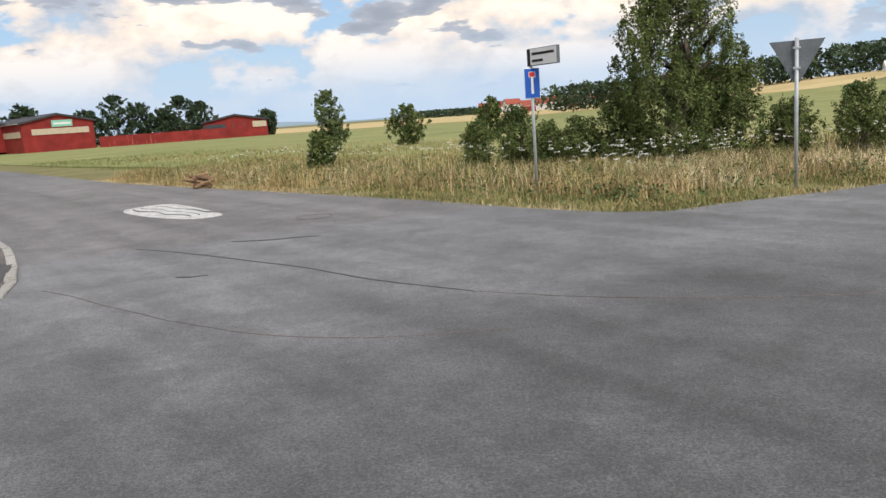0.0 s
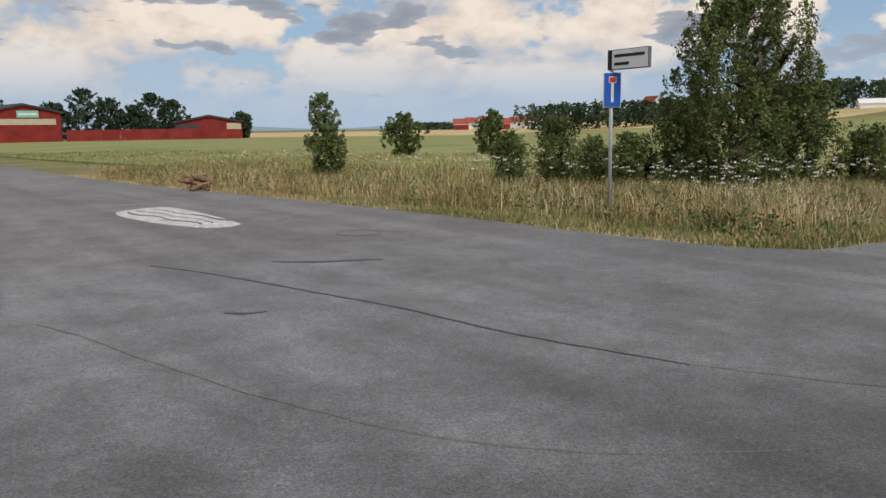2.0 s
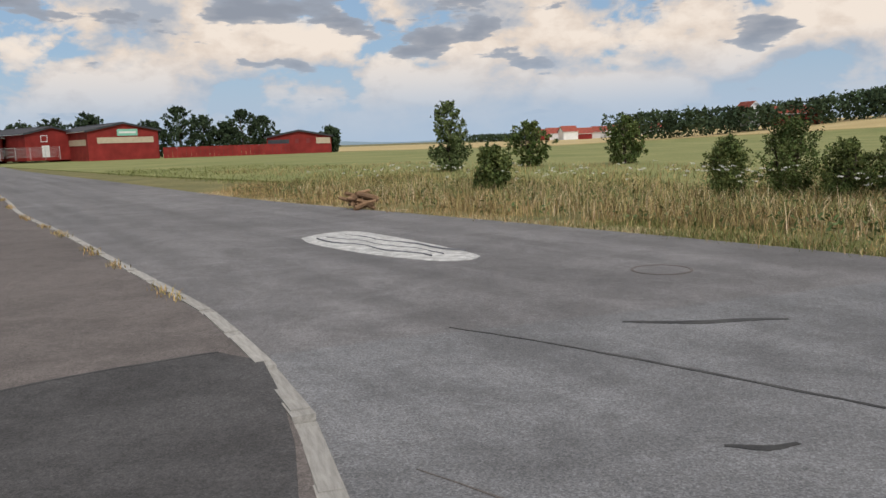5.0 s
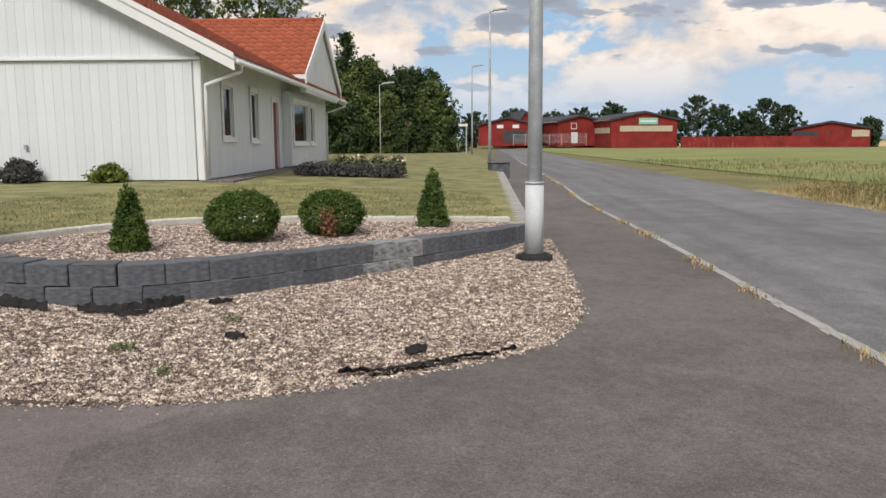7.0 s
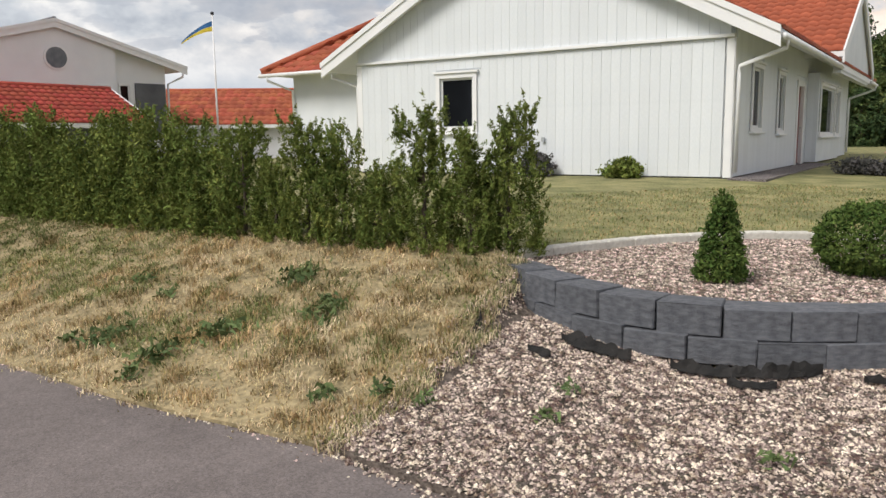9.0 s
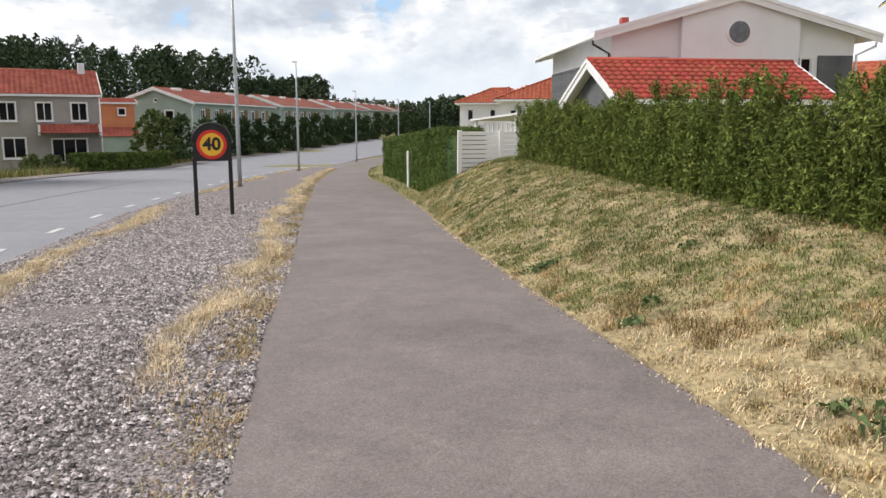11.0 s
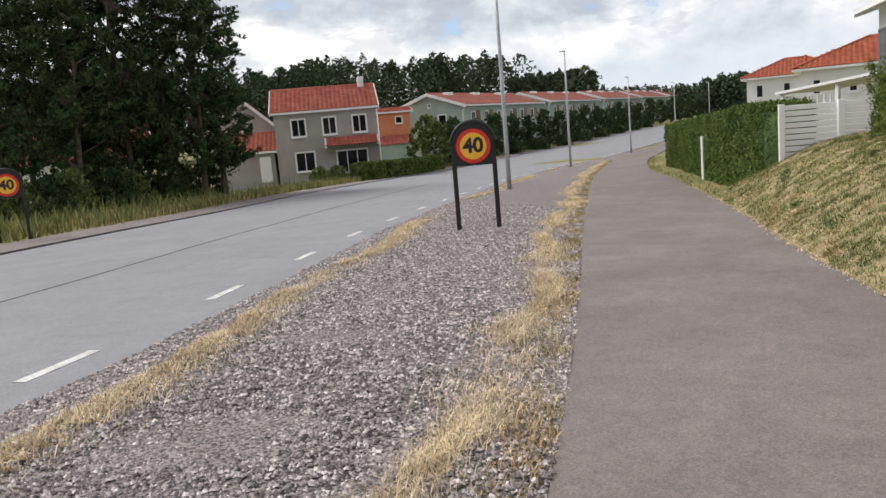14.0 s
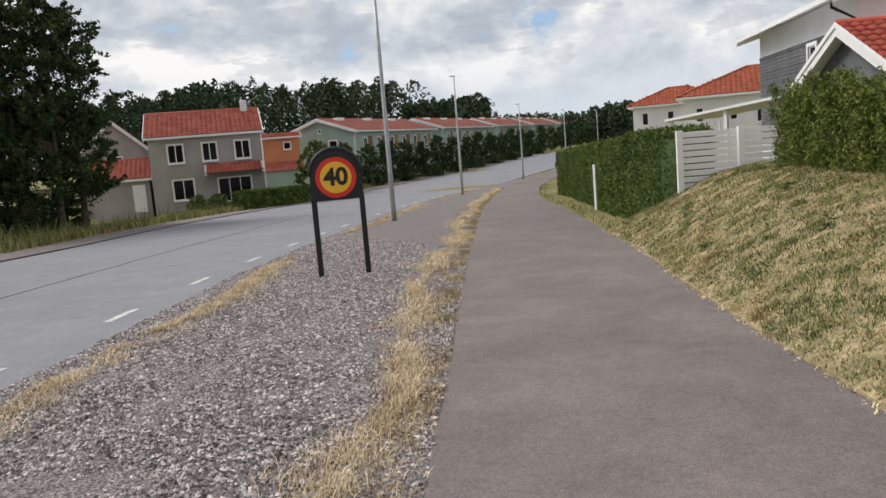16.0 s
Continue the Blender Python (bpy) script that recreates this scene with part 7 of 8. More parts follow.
# ---------------------------------------------------------------- trees of the field edge
def wild(x, y, h, r, lab, mat="leaf", n=5000, size=0.07, top=0.4, low=0.15, stems=3, spread=0.16, clumps=130, dz=-0.05, trunk=0.04, droop=0.0, group="", rise=0.55):
    return plant("tree" if h > 2.6 else "bush", turn_pose(x, y, height_at(x, y) + dz, rng.random() * 360), lab, "tree" if h > 2.6 else "bush", egg(h, r, low, top), n, clumps, spread * 0.55, size * 0.85, mat, trunk, h * 0.95, group, stems=stems, limbs=9, low=0.2, radius=r * 0.9, droop=droop, shoot=max(0.35, 0.14 * h), rise=rise)


wild(5.75, 21.4, 4.75, 1.85, "broad leafy sallow tree at the field edge", n=56000, size=0.05, top=0.33, low=0.1, clumps=560, spread=0.15, trunk=0.035, stems=5, rise=0.72)
wild(7.0, 20.9, 2.3, 0.95, "leafy bush beside the sallow tree", n=9000, size=0.05)
wild(4.4, 21.4, 1.9, 0.8, "leafy bush beside the sallow tree", n=8000, size=0.05)
wild(-7.9, 44.1, 3.4, 1.0, "slender upright young tree in the field verge", "leaf_light", 5000, 0.11, 0.35, 0.2, spread=0.2, clumps=110)
wild(-4.0, 48.4, 2.4, 1.25, "rounded young bush in the field verge", n=4200, size=0.11)
wild(-5.0, 27.7, 1.35, 0.5, "small leafy bush in tall dry grass", n=3600, size=0.08)
wild(1.1, 48.4, 2.5, 1.1, "rounded young bush in the field verge", n=4200, size=0.11)
for x, y, h, r in ((1.67, 23.2, 1.8, 0.6), (0.5, 23.8, 1.4, 0.45), (2.5, 22.4, 1.25, 0.55), (3.3, 21.8, 1.35, 0.6), (8.3, 20.4, 1.5, 0.6), (9.6, 19.6, 1.75, 0.65), (10.8, 19.8, 2.0, 0.75), (12.5, 20.4, 2.1, 0.85), (14.2, 21.2, 2.0, 0.85)):
    wild(x, y, h, r, "wild green bush behind the tall grass", n=9000, size=0.04, group="wild bushes")

# trees north of the house and behind it
for k in range(11):
    t = k / 10
    x, y = -55 + 7.6 * t + 1.3 * math.sin(k * 2.9), 45.0 + 7.4 * t + 1.3 * math.cos(k * 1.7)
    h = (7.0, 8.6, 6.4, 7.2, 7.9, 6.6, 7.6, 6.9, 6.4, 5.9, 5.0)[k]
    wild(x, y, h, 2.6 if k % 4 != 1 else 1.5, "dense dark leafy tree beyond the lawn", ("leaf", "conifer")[k % 3 != 0], 9000, 0.17, 0.3, 0.15, 1, 0.42, 240, 0, 0.16, group="trees beyond the lawn")
for x, y, h, r in ((-50.4, 51.0, 7.2, 2.3), (-51.6, 52.4, 6.8, 2.2), (-54.5, 48.6, 10.0, 1.2)):
    wild(x, y, h, r, "dense dark leafy tree beyond the lawn", "conifer", 8000, 0.16, 0.35, 0.15, 1, 0.4, 220, 0, 0.14, group="trees beyond the lawn")
for x, y, h in ((-62, 38, 15), (-58.5, 43.5, 15.5), (-66, 33, 13)):
    wild(x, y, h, 4.0, "tall leafy tree rising behind the bungalow", "leaf", 11000, 0.22, 0.55, 4.0, 1, 0.5, 260, 0, 0.25, group="tall trees behind the house")
for k in range(12):
    t = k / 11
    wild(-54.5 + 6.5 * t + math.sin(k * 1.3), 41.5 + 6.8 * t + math.cos(k * 2.1), 3.6 + 1.6 * abs(math.sin(k * 2.3)), 1.7, "dense low tree at the edge of the lawn", ("conifer", "leaf")[k % 4 == 2], 4500, 0.15, 0.35, 0.1, 2, 0.35, 150, 0, 0.08, group="low trees beyond the lawn")
# trees round the barns
for k, (x, y, h, r) in enumerate(((-84, 178, 11, 4.5), (-80, 182, 9, 3.5), (-71, 184, 10, 5.0), (-67, 186, 8.5, 4.0), (-90, 176, 8, 4), (-101, 170, 10, 4), (-107, 166, 9, 5), (-113, 163, 8, 5), (-45.5, 166, 5, 2.2), (-75, 183, 7.5, 3), (-120, 158, 9, 5), (-126, 150, 8, 5))):
    wild(x, y, h, r, "dark round-crowned tree behind the barns", "forest", 4000, 0.4, 0.45, 0.4, 1, 0.6, 120, 0, 0.25, group="trees by the barns")


def woods(name, line, depth, height, n, size, label, rise=0.0):
    """A far belt of trees: crowns and trunks as one mass."""
    ln = arc_lengths(line)
    count = max(8, int(ln[-1] / (height * 0.028)))
    s = rng.random(count) * ln[-1]
    c = np.c_[np.interp(s, ln, line[:, 0]), np.interp(s, ln, line[:, 1])]
    d = np.gradient(line, axis=0).mean(0)
    nn = np.array([-d[1], d[0]]) / np.linalg.norm(d)
    c = c + nn * ((rng.random(count) - 0.5) * depth)[:, None]
    hh = height * (0.80 + 0.14 * rng.random(count) ** 1.4 + 0.06 * np.sin(s * 0.11))
    slim = 0.18 + 0.12 * rng.random(count)
    point = np.where(rng.random(count) < 0.05, 1.8, 3.4 + 3.0 * rng.random(count))
    pick = rng.integers(0, count, n)
    t = rng.random(n) ** 0.75
    a = rng.random(n) * math.tau
    r = hh[pick] * slim[pick] * np.clip(1.05 - t ** point[pick], 0.04, 1) * np.sqrt(0.3 + 0.7 * rng.random(n)) * (1 + 0.25 * np.sin(a * 3 + pick))
    base = base_height(c)[pick] + rise
    pts = np.c_[c[pick, 0] + np.cos(a) * r, c[pick, 1] + np.sin(a) * r, base + 0.3 + t * hh[pick]]
    v, f = leaf_arrays(pts + rng.normal(size=pts.shape) * size * 0.3, size, aspect=1.3)
    return tagged(new(name, np_mesh(name, v, f, "forest")), label, "woods", kind="stuff")


woods("woods", smooth_line([(0, -205), (-35, -195), (-70, -178), (-98, -157), (-119, -145), (-134, -133), (-144, -124)], 8), 30, 18.5, 110000, 0.55, "dark mixed forest on the rise behind the houses", 2.0)
woods("woods", smooth_line([(-144, -124), (-150, -119), (-158, -112)], 8), 20, 11, 14000, 0.55, "dark mixed forest on the rise behind the houses", 2.0)
woods("woods", smooth_line([(-175, -138), (-215, -100), (-240, -60), (-230, -20)], 8), 20, 8, 26000, 0.6, "low far woods at the end of the main road", 0.5)
woods("woods", smooth_line([(-172, -92), (-176, -84)], 4), 6, 9, 5000, 0.5, "low far woods at the end of the main road", 0.0)
woods("woods", smooth_line([(18, 226), (38, 224), (64, 218), (100, 205), (150, 180), (210, 130)], 8), 22, 7.5, 26000, 0.75, "dark tree belt on the far rise", 0.0)
woods("woods", smooth_line([(-40, 470), (10, 460), (60, 455), (110, 440)], 10), 20, 4.5, 9000, 0.9, "thin far tree line beyond the grain", 0.0)
# pines and undergrowth across the main road
for k, (x, y, h) in enumerate(((-25.5, -38.5, 14), (-27.6, -37.6, 15), (-29.4, -37.2, 14), (-31.0, -36.9, 12.0), (-27, -43, 15), (-23.5, -41, 14), (-21.5, -37, 13), (-24.4, -36.0, 12), (-28.6, -40.0, 15), (-18.5, -38.5, 14), (-32.4, -37.4, 11))):
    plant("tree", turn_pose(x, y, height_at(x, y), rng.random() * 360), "tall dark pine with a heavy crown", "tree", egg(h, 2.6, 1.6 + 0.4 * (k % 3), 0.45), 13000, 130, 0.14, 0.105, "conifer", 0.16, h * 0.95, "pines across the road", limbs=14, low=0.2, radius=2.4, shoot=1.5, rise=0.3, aspect=2.2)
for k in range(13):
    x, y = -19 - k * 1.1, -31.0 - 0.75 * k + 1.2 * math.sin(k * 2.2)
    wild(x, y, 1.5 + 0.7 * abs(math.sin(k * 1.9)), 1.1, "dark green undergrowth bush below the pines", "leaf" if k % 3 else "conifer", 5000, 0.09, group="undergrowth")
# round trees along the far side of the road
for k in range(22):
    t = k / 21
    x, y = np.interp(t, [0, 0.25, 0.65, 1], [-62.6, -92, -138, -172]), np.interp(t, [0, 0.25, 0.65, 1], [-55.9, -69.6, -86, -91.5])
    wild(x, y, 5.0 - 0.3 * (k % 3), 1.45 if k else 2.3, "dark cone-shaped street tree along the far road side", "conifer" if k else "leaf", 3400 if k else 9000, 0.18, 0.25, 0.5, 1, 0.25, 130, 0, 0.09, group="round street trees")
for k in range(10):
    t = k / 9
    wild(-66 - 70 * t, -57.5 - 25 * t, 1.5, 1.6, "low bush below the street trees", "conifer", 1200, 0.22, group="roadside bushes")
for k in range(5):
    wild(-44.5 - 2.5 * k, -47.2 - 1.4 * k, 1.3, 0.8, "garden shrub in front of the grey house", "leaf_light" if k % 2 else "leaf", 1500, 0.12, group="garden shrubs")

# ---------------------------------------------------------------- grass, flowers, weeds
ne = north_edge[(north_edge[:, 0] > -40) & (north_edge[:, 0] < 20)]
dn = np.gradient(ne, axis=0)
nn = np.c_[-dn[:, 1], dn[:, 0]] / np.linalg.norm(dn, axis=1)[:, None]


def band(n, lo, hi, x_from, x_to, power=1.0):
    """Random places in a band beside the north road edge."""
    ok = np.where((ne[:, 0] > x_from) & (ne[:, 0] < x_to))[0]
    i = ok[rng.integers(0, len(ok), n)]
    o = lo + (hi - lo) * rng.random(n) ** power
    return ne[i] + nn[i] * o[:, None] + (rng.random((n, 2)) - 0.5) * 0.9


for n, lo, hi, x0, x1, h, w, mt, lab in (
    (9000, 1.6, 7.5, -14, 16, 0.42, 0.0045, "straw", "tall dry straw-coloured grass beside the road"),
    (9000, 1.8, 7.0, 5.5, 18, 0.40, 0.0045, "straw", "tall dry straw-coloured grass beside the road"),
    (60000, 1.2, 9.0, -16, 18, 0.38, 0.005, "mixed", "tall mixed green and brown wild grass"),
    (16000, 2.5, 9.0, -16, 18, 0.42, 0.006, "green_blade", "tall green wild grass under the bushes"),
    (14000, 0.2, 1.7, -16, 18, 0.13, 0.006, "mixed", "low worn grass at the road edge"),
    (34000, 0.15, 2.2, -3.5, 12, 0.10, 0.004, "green_blade", "short green grass round the sign posts"),
    (20000, 0.02, 0.5, -16, 12, 0.06, 0.0035, "straw", "short bleached grass at the asphalt edge"),
    (14000, 3.0, 16.0, -40, -2, 0.28, 0.009, "green_blade", "tall green wild grass along the field"),
    (12000, 7.0, 22.0, -30, 18, 0.3, 0.01, "mixed", "tall mixed green and brown wild grass"),
):
    xy = band(n, lo, hi, x0, x1, 1.2)
    gap = lo * 0.6 + (0.9 if h > 0.3 else 0.0) * smoothstep(-5, 2, xy[:, 0])
    xy = xy[seg_dist(north_edge, xy) > gap * (0.8 + 0.4 * rng.random(len(xy)))]
    c = lumps(xy, 1.4)
    xy = xy[(c if mt == "straw" else -c) + 1.1 * rng.random(len(xy)) > 0.25]
    blades("tall_grass" if h > 0.3 else "short_grass", xy, base_height(xy) - 0.06, h, w, mt, lab, 0.85)
xy = band(17000, 0.9, 8.5, -15, 16)
xy = xy[(lumps(xy, 0.8) + 0.9 * rng.random(len(xy)) > 0.35) & (seg_dist(north_edge, xy) > 0.6)]
v, f = leaf_arrays(np.c_[xy, 0.26 * rng.random(len(xy)) ** 1.3], 0.045, aspect=2.0)
tagged(new("wild_herbs", np_mesh("wild_herbs", v, f, "weed")), "low leafy wild herbs among the tall grass", "wild plants", kind="stuff")
xy = scatter(far_bank, 7000)
blades("bank_grass", xy[:4500], base_height(xy[:4500]) + 0.02, 0.11, 0.009, "green_blade", "short green grass below the clipped hedge", 0.8)
blades("bank_grass", xy[4500:], base_height(xy[4500:]) + 0.02, 0.1, 0.009, "mixed", "short faded grass below the clipped hedge", 0.8)
xy = band(260, 1.8, 6.5, -13, 14)
hh = 0.6 + 0.3 * rng.random(len(xy))
st_v = np.stack([np.c_[xy - [0.004, 0], np.full(len(xy), -0.05)], np.c_[xy + [0.004, 0], np.full(len(xy), -0.05)], np.c_[xy, hh]], 1).reshape(-1, 3)
tagged(new("flower_stalks", np_mesh("flower_stalks", st_v, np.arange(len(xy) * 3).reshape(-1, 3), "green_blade")), "thin green stalks of wild flowers", "wild flowers", kind="stuff")
pts = np.repeat(np.c_[xy, hh], 12, 0) + rng.normal(size=(len(xy) * 12, 3)) * [0.028, 0.028, 0.008]
v, f = leaf_arrays(pts, 0.022, aspect=1.0)
tagged(new("flower_heads", np_mesh("flower_heads", v, f, "umbel")), "flat white flower heads in the tall grass", "wild flowers", kind="stuff")
# dry bank
bk = bank_out


def dryness(xy):
    """Above nought the turf is bleached, below it stays green."""
    hedge_side = smoothstep(1.2, 0.2, seg_dist(hedge_line, xy))
    return 0.75 * lumps(xy, 0.95) + 0.5 * lumps(xy + 7.3, 0.36) + 0.3 * lumps(xy + 2.7, 0.15) + 0.1 - 1.5 * smoothstep(-15.5, -20, xy[:, 0]) + 0.3 * hedge_side + 0.6 * smoothstep(0.5, 0.1, seg_dist(path_right, xy))


for n, h, w, mt, lab, sign in (
    (84000, 0.034, 0.003, "straw_bank", "short dry yellow grass on the bank", 1),
    (46000, 0.034, 0.003, "mixed", "short faded grass on the bank", -1),
    (90000, 0.04, 0.0036, "green_blade", "greener grass patches on the bank", -2),
):
    xy = scatter(bk, n)
    c = dryness(xy)
    r_ = rng.random(len(xy))
    xy = xy[(c + r_ > 0.45) if sign == 1 else (-c + 0.9 * r_ > 0.3) if sign == -1 else (-c + 0.5 * r_ > 0.42)]
    # tufts: blades gather round random middles
    mid_ = xy[rng.integers(0, len(xy), len(xy) // 14)]
    xy = np.where((r_[: len(xy)] < 0.7)[:, None], mid_[rng.integers(0, len(mid_), len(xy))] + rng.normal(size=xy.shape) * 0.035, xy)
    xy = xy[inside(bk, xy)]
    blades("bank_grass", xy, bank_height(xy) - 0.004, h, w, mt, lab, 1.7)
# loose tufts, brown and olive, that stand out of the matted turf
for cnt, m, r_, h, mt, lab, lo, hi in ((620, 50, 0.045, 0.065, "mixed", "brown-olive grass tufts on the bank", -0.6, 0.9), (520, 50, 0.055, 0.06, "green_blade", "green grass tufts on the bank", -9, -0.1), (420, 44, 0.05, 0.055, "straw", "bleached straw tufts on the bank", 0.2, 9)):
    c_ = scatter(bk, cnt * 2)
    k_ = dryness(c_)
    c_ = c_[(k_ > lo) & (k_ < hi)][:cnt]
    xy = np.repeat(c_, m, 0) + rng.normal(size=(len(c_) * m, 2)) * r_
    xy = xy[inside(bk, xy)]
    blades("bank_grass", xy, bank_height(xy) - 0.004, h, 0.003, mt, lab, 1.1)
# round green patches with longer grass
for k, (px_, py_) in enumerate([(-14.74, 7.81), (-15.0, 7.2), (-15.56, 7.68), (-15.5, 6.3), (-14.3, 7.55), (-16.9, 5.6), (-18.2, 4.6), (-19.3, 3.2), (-17.6, 4.2), (-20.4, 2.9), (-21.6, 1.2), (-13.9, 8.1)]):
    m = 420
    xy = np.array([px_, py_]) + rng.normal(size=(m, 2)) * [0.17, 0.13]
    xy = xy[inside(bk, xy)]
    blades("bank_grass", xy, bank_height(xy) - 0.005, 0.055, 0.003, "green_blade", "round patch of longer green grass on the bank", 0.7)
# bleached fringe that hangs over the asphalt, and tufts where bank meets pebbles
i = rng.integers(0, len(near_path), 9000)
xy = near_path[i] + rng.normal(size=(9000, 2)) * 0.05 + [-0.03, 0.04]
xy = xy[rng.random(9000) < 0.35 + 0.65 * (np.sin(i * 0.41) * np.sin(i * 0.13 + 1) > -0.2)]
blades("straw_grass", xy, base_height(xy) + 0.012, 0.03, 0.004, "straw", "bleached grass fringe at the path edge", 1.0)
seam_line = smooth_line([(-12.87, 7.66), (-13.2, 8.05), (-13.6, 8.5), (-14.2, 8.95), (-14.95, 9.42)], 0.05)
hub = seam_line[rng.integers(0, len(seam_line), 70)] + rng.normal(size=(70, 2)) * 0.05
xy = hub[rng.integers(0, 70, 6400)] + rng.normal(size=(6400, 2)) * 0.045
blades("straw_grass", xy[:4200], np.maximum(bed_height(xy[:4200]), bank_height(xy[:4200])) - 0.02, 0.055, 0.003, "straw", "dry grass tufts where turf meets pebbles", 0.9)
blades("short_grass", xy[4200:], np.maximum(bed_height(xy[4200:]), bank_height(xy[4200:])) - 0.02, 0.06, 0.003, "green_blade", "green grass tufts where turf meets pebbles", 0.8)
# tufts of weed leaves on bank and pebbles
weeds = np.vstack([scatter(bk, 18), [(-14.74, 7.81), (-14.75, 7.03), (-15.56, 7.68), (-15.3, 6.2), (-14.63, 6.63), (-18.99, 2.74)]])
for k, p in enumerate(weeds):
    big_ = k >= 18
    m = 110 if big_ else 40
    c = p + rng.normal(size=(m, 2)) * (0.09 if big_ else 0.045)
    pts = np.c_[c, bank_height(c) + 0.02 + 0.05 * rng.random(m)]
    v, f = leaf_arrays(pts, 0.034 if big_ else 0.028, aspect=2.2)
    tagged(new("weed", np_mesh("weed", v, f, "weed")), "low green weed tuft in the dry turf", "weed", "weeds on the bank", "stuff")
for p in ((-11.9, 9.6), (-12.6, 8.75), (-11.2, 9.55), (-13.1, 8.2), (-12.0, 10.6), (-12.9, 9.0)):
    c = np.array(p) + rng.normal(size=(30, 2)) * 0.035
    v, f = leaf_arrays(np.c_[c, bed_height(c) + 0.02 + 0.04 * rng.random(30)], 0.022, aspect=2.4)
    tagged(new("weed", np_mesh("weed", v, f, "weed")), "small grey-green weed among pebbles", "weed", "weeds in the pebbles", "stuff")
# lawn blades by the bed, short
xy = scatter(np.vstack([edging_line, [(-17, 20), (-21, 17), (-20, 12), (-17.5, 8.6)]]), 26000)
blades("lawn_grass", xy[:9000], lot_height(xy[:9000]) - 0.004, 0.03, 0.004, "mixed", "short half-dry lawn grass", 0.8)
blades("lawn_grass", xy[9000:], lot_height(xy[9000:]) - 0.004, 0.032, 0.004, "green_blade", "short green lawn grass", 0.8)
# straw strips along path and road
pl_near = smooth_line(path_left[(path_left[:, 0] > -60)], 0.1)
run_ = arc_lengths(pl_near)
d = np.gradient(pl_near, axis=0)
nv_ = np.c_[-d[:, 1], d[:, 0]] / np.linalg.norm(d, axis=1)[:, None]
strip_c = 0.47 + 0.12 * np.sin(run_ * 0.55) + 0.07 * np.sin(run_ * 1.9 + 1)
i = (rng.random(110000) ** 1.25 * len(pl_near)).astype(int)
thick = 0.10 + 0.05 * np.sin(run_[i] * 1.3) + 0.04 * np.sin(run_[i] * 3.7)
o = strip_c[i] + rng.normal(size=len(i)) * thick
xy = pl_near[i] + nv_[i] * np.maximum(o, 0.02)[:, None] + rng.normal(size=(len(i), 2)) * 0.05
dens = 0.45 + 0.4 * np.sin(run_[i] * 2.3) * np.sin(run_[i] * 0.7 + 1) + 0.3 * lumps(xy, 0.16)
xy = xy[rng.random(len(i)) < dens * smoothstep(1.8, 3.8, run_[i])]
xy = xy[~inside(walk_out, xy)]
blades("straw_grass", xy, verge_height(xy) - 0.006, 0.085, 0.0022, "straw", "dry straw-coloured grass strip beside the path", 1.4)
i = (rng.random(40000) ** 1.25 * len(pl_near)).astype(int)
xy2 = pl_near[i] + nv_[i] * (0.04 + np.abs(rng.normal(size=len(i))) * 0.16)[:, None] + (rng.random((len(i), 2)) - 0.5) * 0.22
xy2 = xy2[(lumps(xy2, 0.4) + rng.random(len(i)) > 0.45)]
xy2 = xy2[~inside(walk_out, xy2)]
blades("short_grass", xy2, verge_height(xy2) - 0.006, 0.055, 0.0026, "mixed", "faded olive grass beside the path", 1.3)
mn = main_near[(main_near[:, 0] > -60) & (main_near[:, 0] < -12)]
sm = smooth_line(mn, 0.15)
i = rng.integers(0, len(sm), 70000)
d = np.gradient(sm, axis=0)
nv2 = np.c_[d[:, 1], -d[:, 0]] / np.linalg.norm(d, axis=1)[:, None]
o = 0.5 + 0.12 * np.sin(i * 0.11) + np.abs(rng.normal(size=len(i))) * 0.22
xy = sm[i] + nv2[i] * o[:, None]
xy = xy[(np.sin(i * 0.06) * np.sin(i * 0.023 + 2) + 0.5 * lumps(xy, 0.3) + 0.6 * rng.random(len(i))) > 0.42]
xy = xy[seg_dist(main_near, xy) > 0.25]
blades("straw_grass", xy, verge_height(xy) - 0.006, 0.085, 0.0028, "straw", "dry straw-coloured grass tufts along the road edge", 1.4)
# far verge grass
for n, h, mt in ((12000, 0.35, "mixed"), (26000, 0.42, "green_blade"), (9000, 0.75, "green_blade")):
    xy = scatter(far_verge, n)
    dd = seg_dist(main_far, xy)
    xy = xy[(dd > (2.1 if h < 0.6 else 4.0)) & (xy[:, 0] > -75)]
    blades("verge_grass", xy, base_height(xy), h, 0.02, mt, "rough green grass across the main road", 0.5)
# tufts along the kerb
kk = kerb_line[(kerb_line[:, 1] > 12.5) & (kerb_line[:, 1] < 40)]
kk = smooth_line(kk, 0.1)
i = rng.integers(0, len(kk), 2600)
i = i[np.sin(i * 0.19) * np.sin(i * 0.053 + 1) > 0.15]
xy = kk[i] + rng.normal(size=(len(i), 2)) * 0.05 + [-0.08, -0.05]
blades("short_grass", xy, walk_height(xy), 0.08, 0.006, "mixed", "small weed tufts along the kerbstones", 0.8)
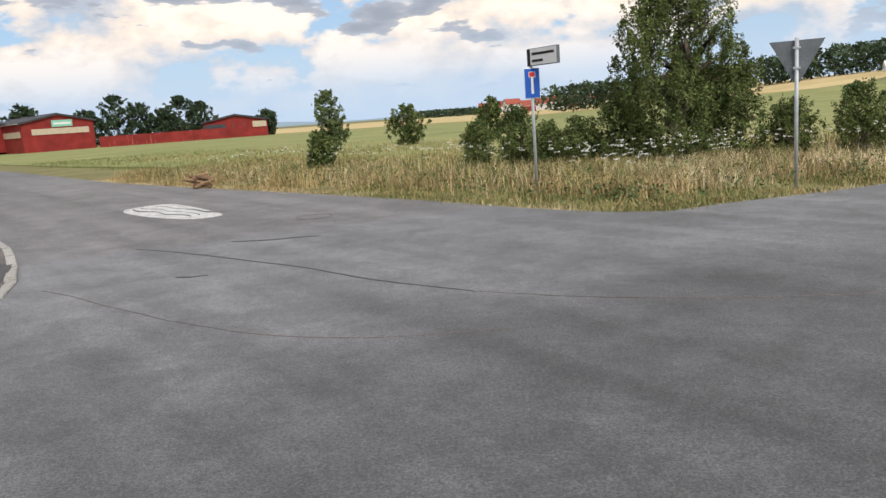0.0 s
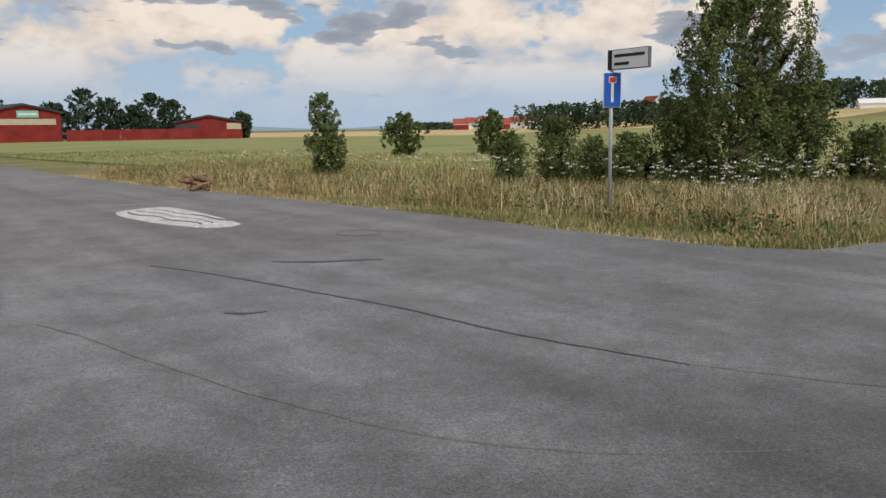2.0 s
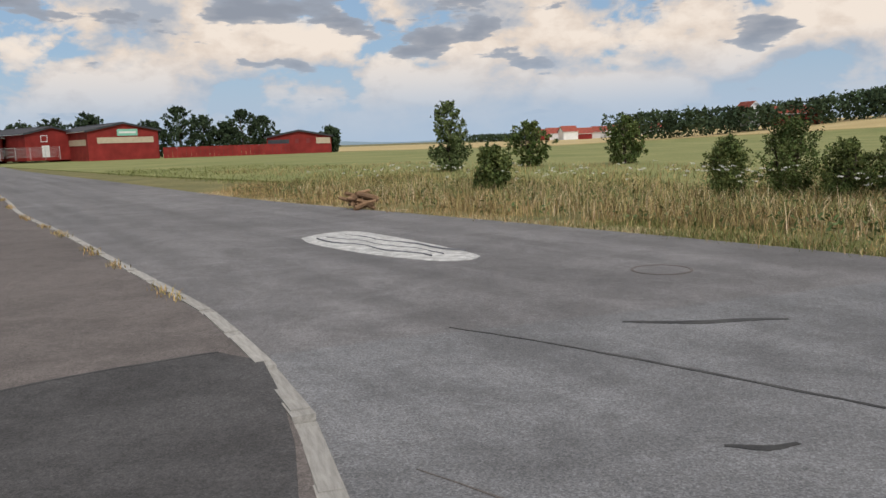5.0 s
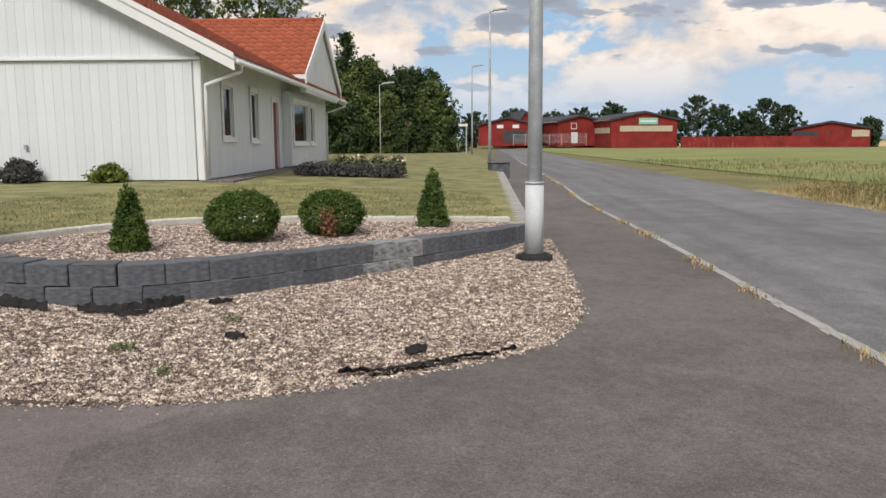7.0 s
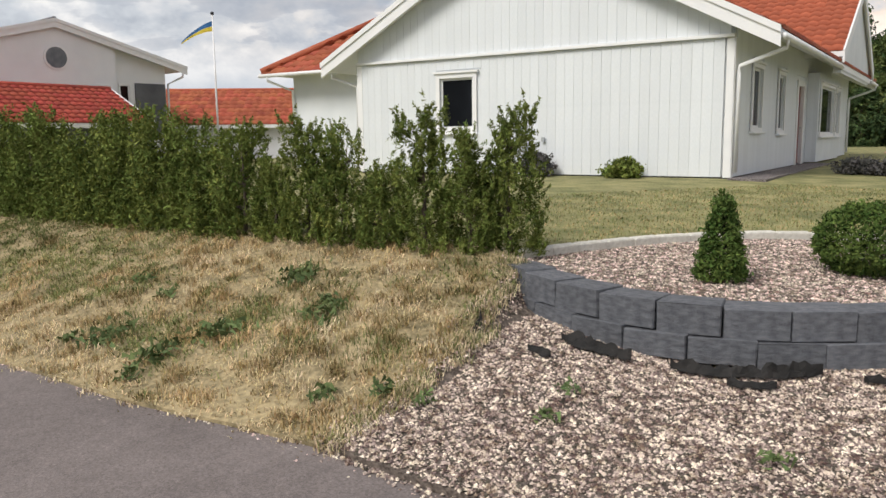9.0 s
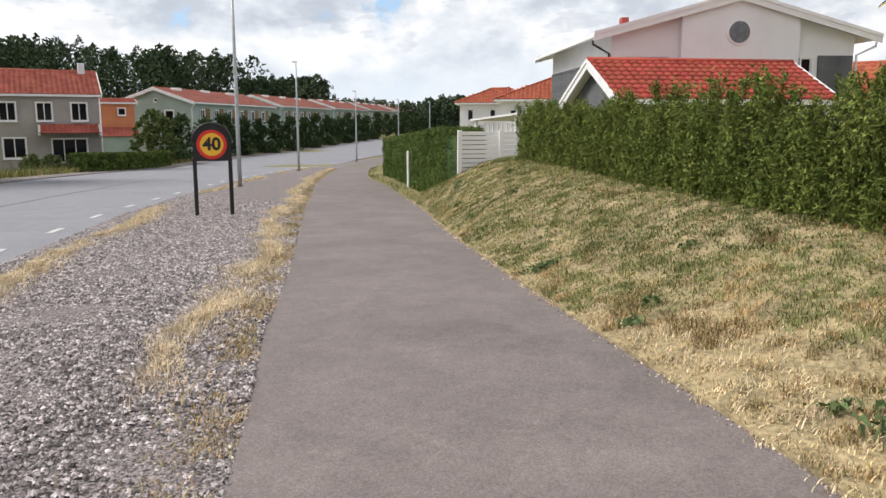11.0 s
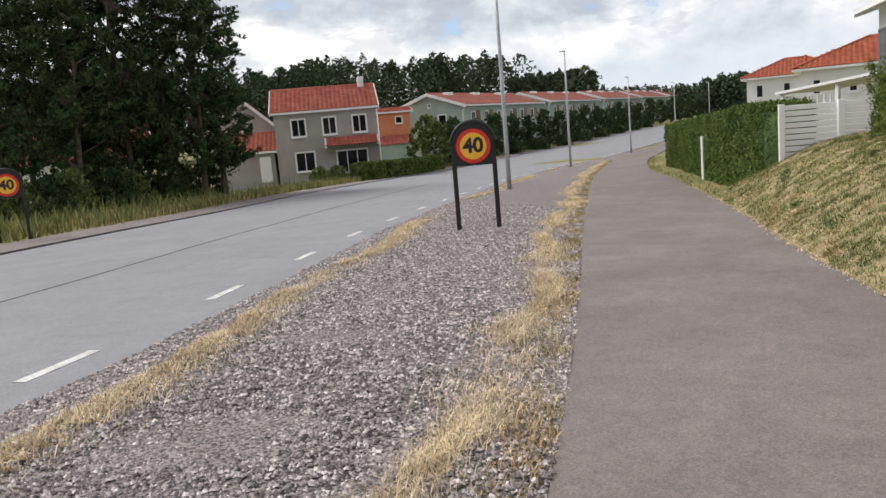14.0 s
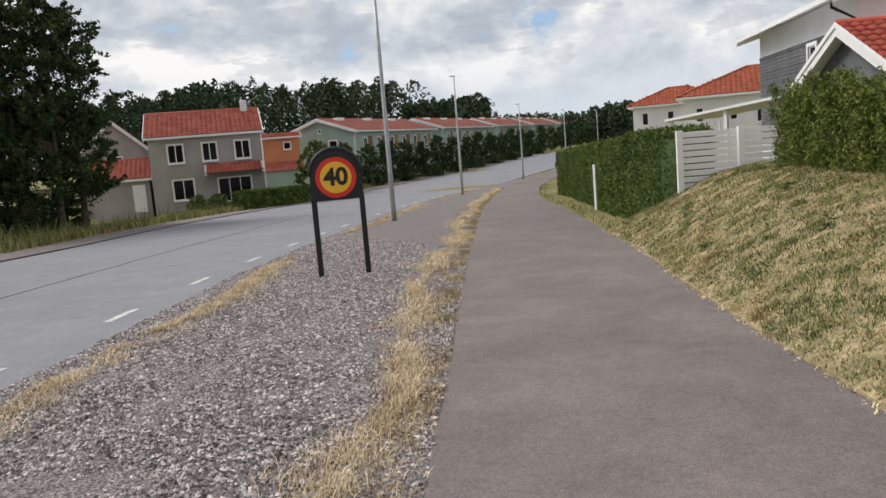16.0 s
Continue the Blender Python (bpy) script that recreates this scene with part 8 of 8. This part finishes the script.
# ---------------------------------------------------------------- loose stones and small things
xy = scatter(bed_out, 98000)
xy = xy[(xy[:, 1] < 16.5)]
stones("pebbles", xy, bed_height(xy) + 0.005, 0.0122, "pebble", "loose pinkish and cream pebbles")
xy = scatter(np.vstack([wall_line[::3] + [-0.15, 0.05], edging_line[::-1]]), 36000)
stones("pebbles", xy, lot_height(xy) - 0.03, 0.0135, "pebble", "loose pinkish and cream pebbles in the raised bed")
near_v = np.vstack([path_left[(path_left[:, 0] > -27)], main_near[(main_near[:, 0] > -30) & (main_near[:, 0] < -12)][::-1]])
xy = scatter(near_v, 120000)
xy = xy[rng.random(len(xy)) < np.interp(xy[:, 0], [-24, -18], [0.3, 1.0])]
stones("crushed_rock", xy, verge_height(xy) + 0.004, 0.0155, "crush", "loose grey and rusty crushed rock")
xy = np.vstack([gravel_edge[rng.integers(0, len(gravel_edge), 900)] + rng.normal(size=(900, 2)) * 0.12, smooth_line(near_path, 0.05)[rng.integers(0, 400, 4200)] + rng.normal(size=(4200, 2)) * 0.045 + [-0.02, 0.03]])
rim_ = gravel_edge[gravel_edge[:, 1] < 17]
rim_ = smooth_line(rim_, 0.03)
rim_ = rim_[rng.integers(0, len(rim_), 5200)] + rng.normal(size=(5200, 2)) * 0.035
stones("pebbles", rim_, walk_height(rim_) + 0.012 * rng.random(5200), 0.011, "pebble", "pebbles heaped along the edge of the asphalt")
spill = seam_line[rng.integers(0, len(seam_line), 1500)] + rng.normal(size=(1500, 2)) * 0.07 + [-0.04, -0.02]
stones("pebbles", spill, np.maximum(bed_height(spill), bank_height(spill)), 0.0112, "pebble", "pebbles strewn over the edge of the turf")
stones("grit", xy, walk_height(xy), 0.009, "pebble", "stray grit at the edge of the asphalt")


def liner(pts, w, label, curl=0.05):
    """A torn sheet of black weed liner: ragged rims, one side curled up."""
    ln = smooth_line(pts, 0.035)
    n = len(ln)
    d = np.gradient(ln, axis=0)
    n_ = np.c_[-d[:, 1], d[:, 0]] / np.linalg.norm(d, axis=1)[:, None]
    body = np.clip(np.sin(np.linspace(0.02, math.pi - 0.02, n)) * 1.6, 0.05, 1.0)
    wa = w * body * (0.15 + 0.5 * rng.random(n))
    wb_ = w * body * (0.15 + 0.6 * rng.random(n))
    rows = []
    for k, (o_, lift) in enumerate(((-wa, 0.012), (-wa * 0.3, 0.03), (wb_ * 0.4, 0.03 + curl * 0.4), (wb_, 0.02 + curl))):
        p = ln + n_ * o_[:, None]
        z = bed_height(p) + 0.018 + lift * (0.6 + 0.8 * rng.random(n))
        rows.append(np.c_[p, z])
    top = np.vstack(rows)
    i = np.arange(n - 1)
    f = np.vstack([np.c_[i + k * n, i + 1 + k * n, i + 1 + (k + 1) * n, i + (k + 1) * n] for k in range(3)])
    v = np.vstack([top, top - [0, 0, 0.006]])
    rim = np.vstack([np.c_[i + 1, i, i + 4 * n, i + 1 + 4 * n], np.c_[i + 3 * n, i + 1 + 3 * n, i + 1 + 7 * n, i + 7 * n]])
    tagged(new("weed_liner", np_mesh("weed_liner", v, np.vstack([f, f[:, ::-1] + 4 * n, rim]), "liner", True)), label, "liner", "torn weed liner")


liner([(-9.76, 11.66), (-9.84, 11.35), (-9.95, 11.0), (-10.1, 10.62), (-10.3, 10.35)], 0.15, "torn black weed liner at the pebble bed edge", 0.03)
liner([(-10.3, 11.0), (-10.28, 11.22)], 0.1, "small scrap of black weed liner on pebbles", 0.02)
liner([(-13.7, 9.3), (-13.45, 9.46), (-13.28, 9.6)], 0.07, "torn black weed liner below the block wall")
liner([(-13.12, 9.78), (-12.95, 10.02), (-12.83, 10.3), (-12.76, 10.6)], 0.065, "torn black weed liner below the block wall")
liner([(-12.78, 9.95), (-12.66, 10.2)], 0.1, "small scrap of black weed liner on pebbles", 0.02)
liner([(-14.1, 8.85), (-13.9, 8.75)], 0.07, "small scrap of black weed liner on pebbles")
liner([(-13.55, 9.0), (-13.4, 9.1)], 0.07, "small scrap of black weed liner on pebbles", 0.02)
liner([(-11.62, 10.3), (-11.52, 10.42)], 0.05, "small scrap of black weed liner on pebbles", 0.02)
liner([(-12.6, 10.75), (-12.52, 10.95)], 0.045, "small scrap of black weed liner on pebbles", 0.02)
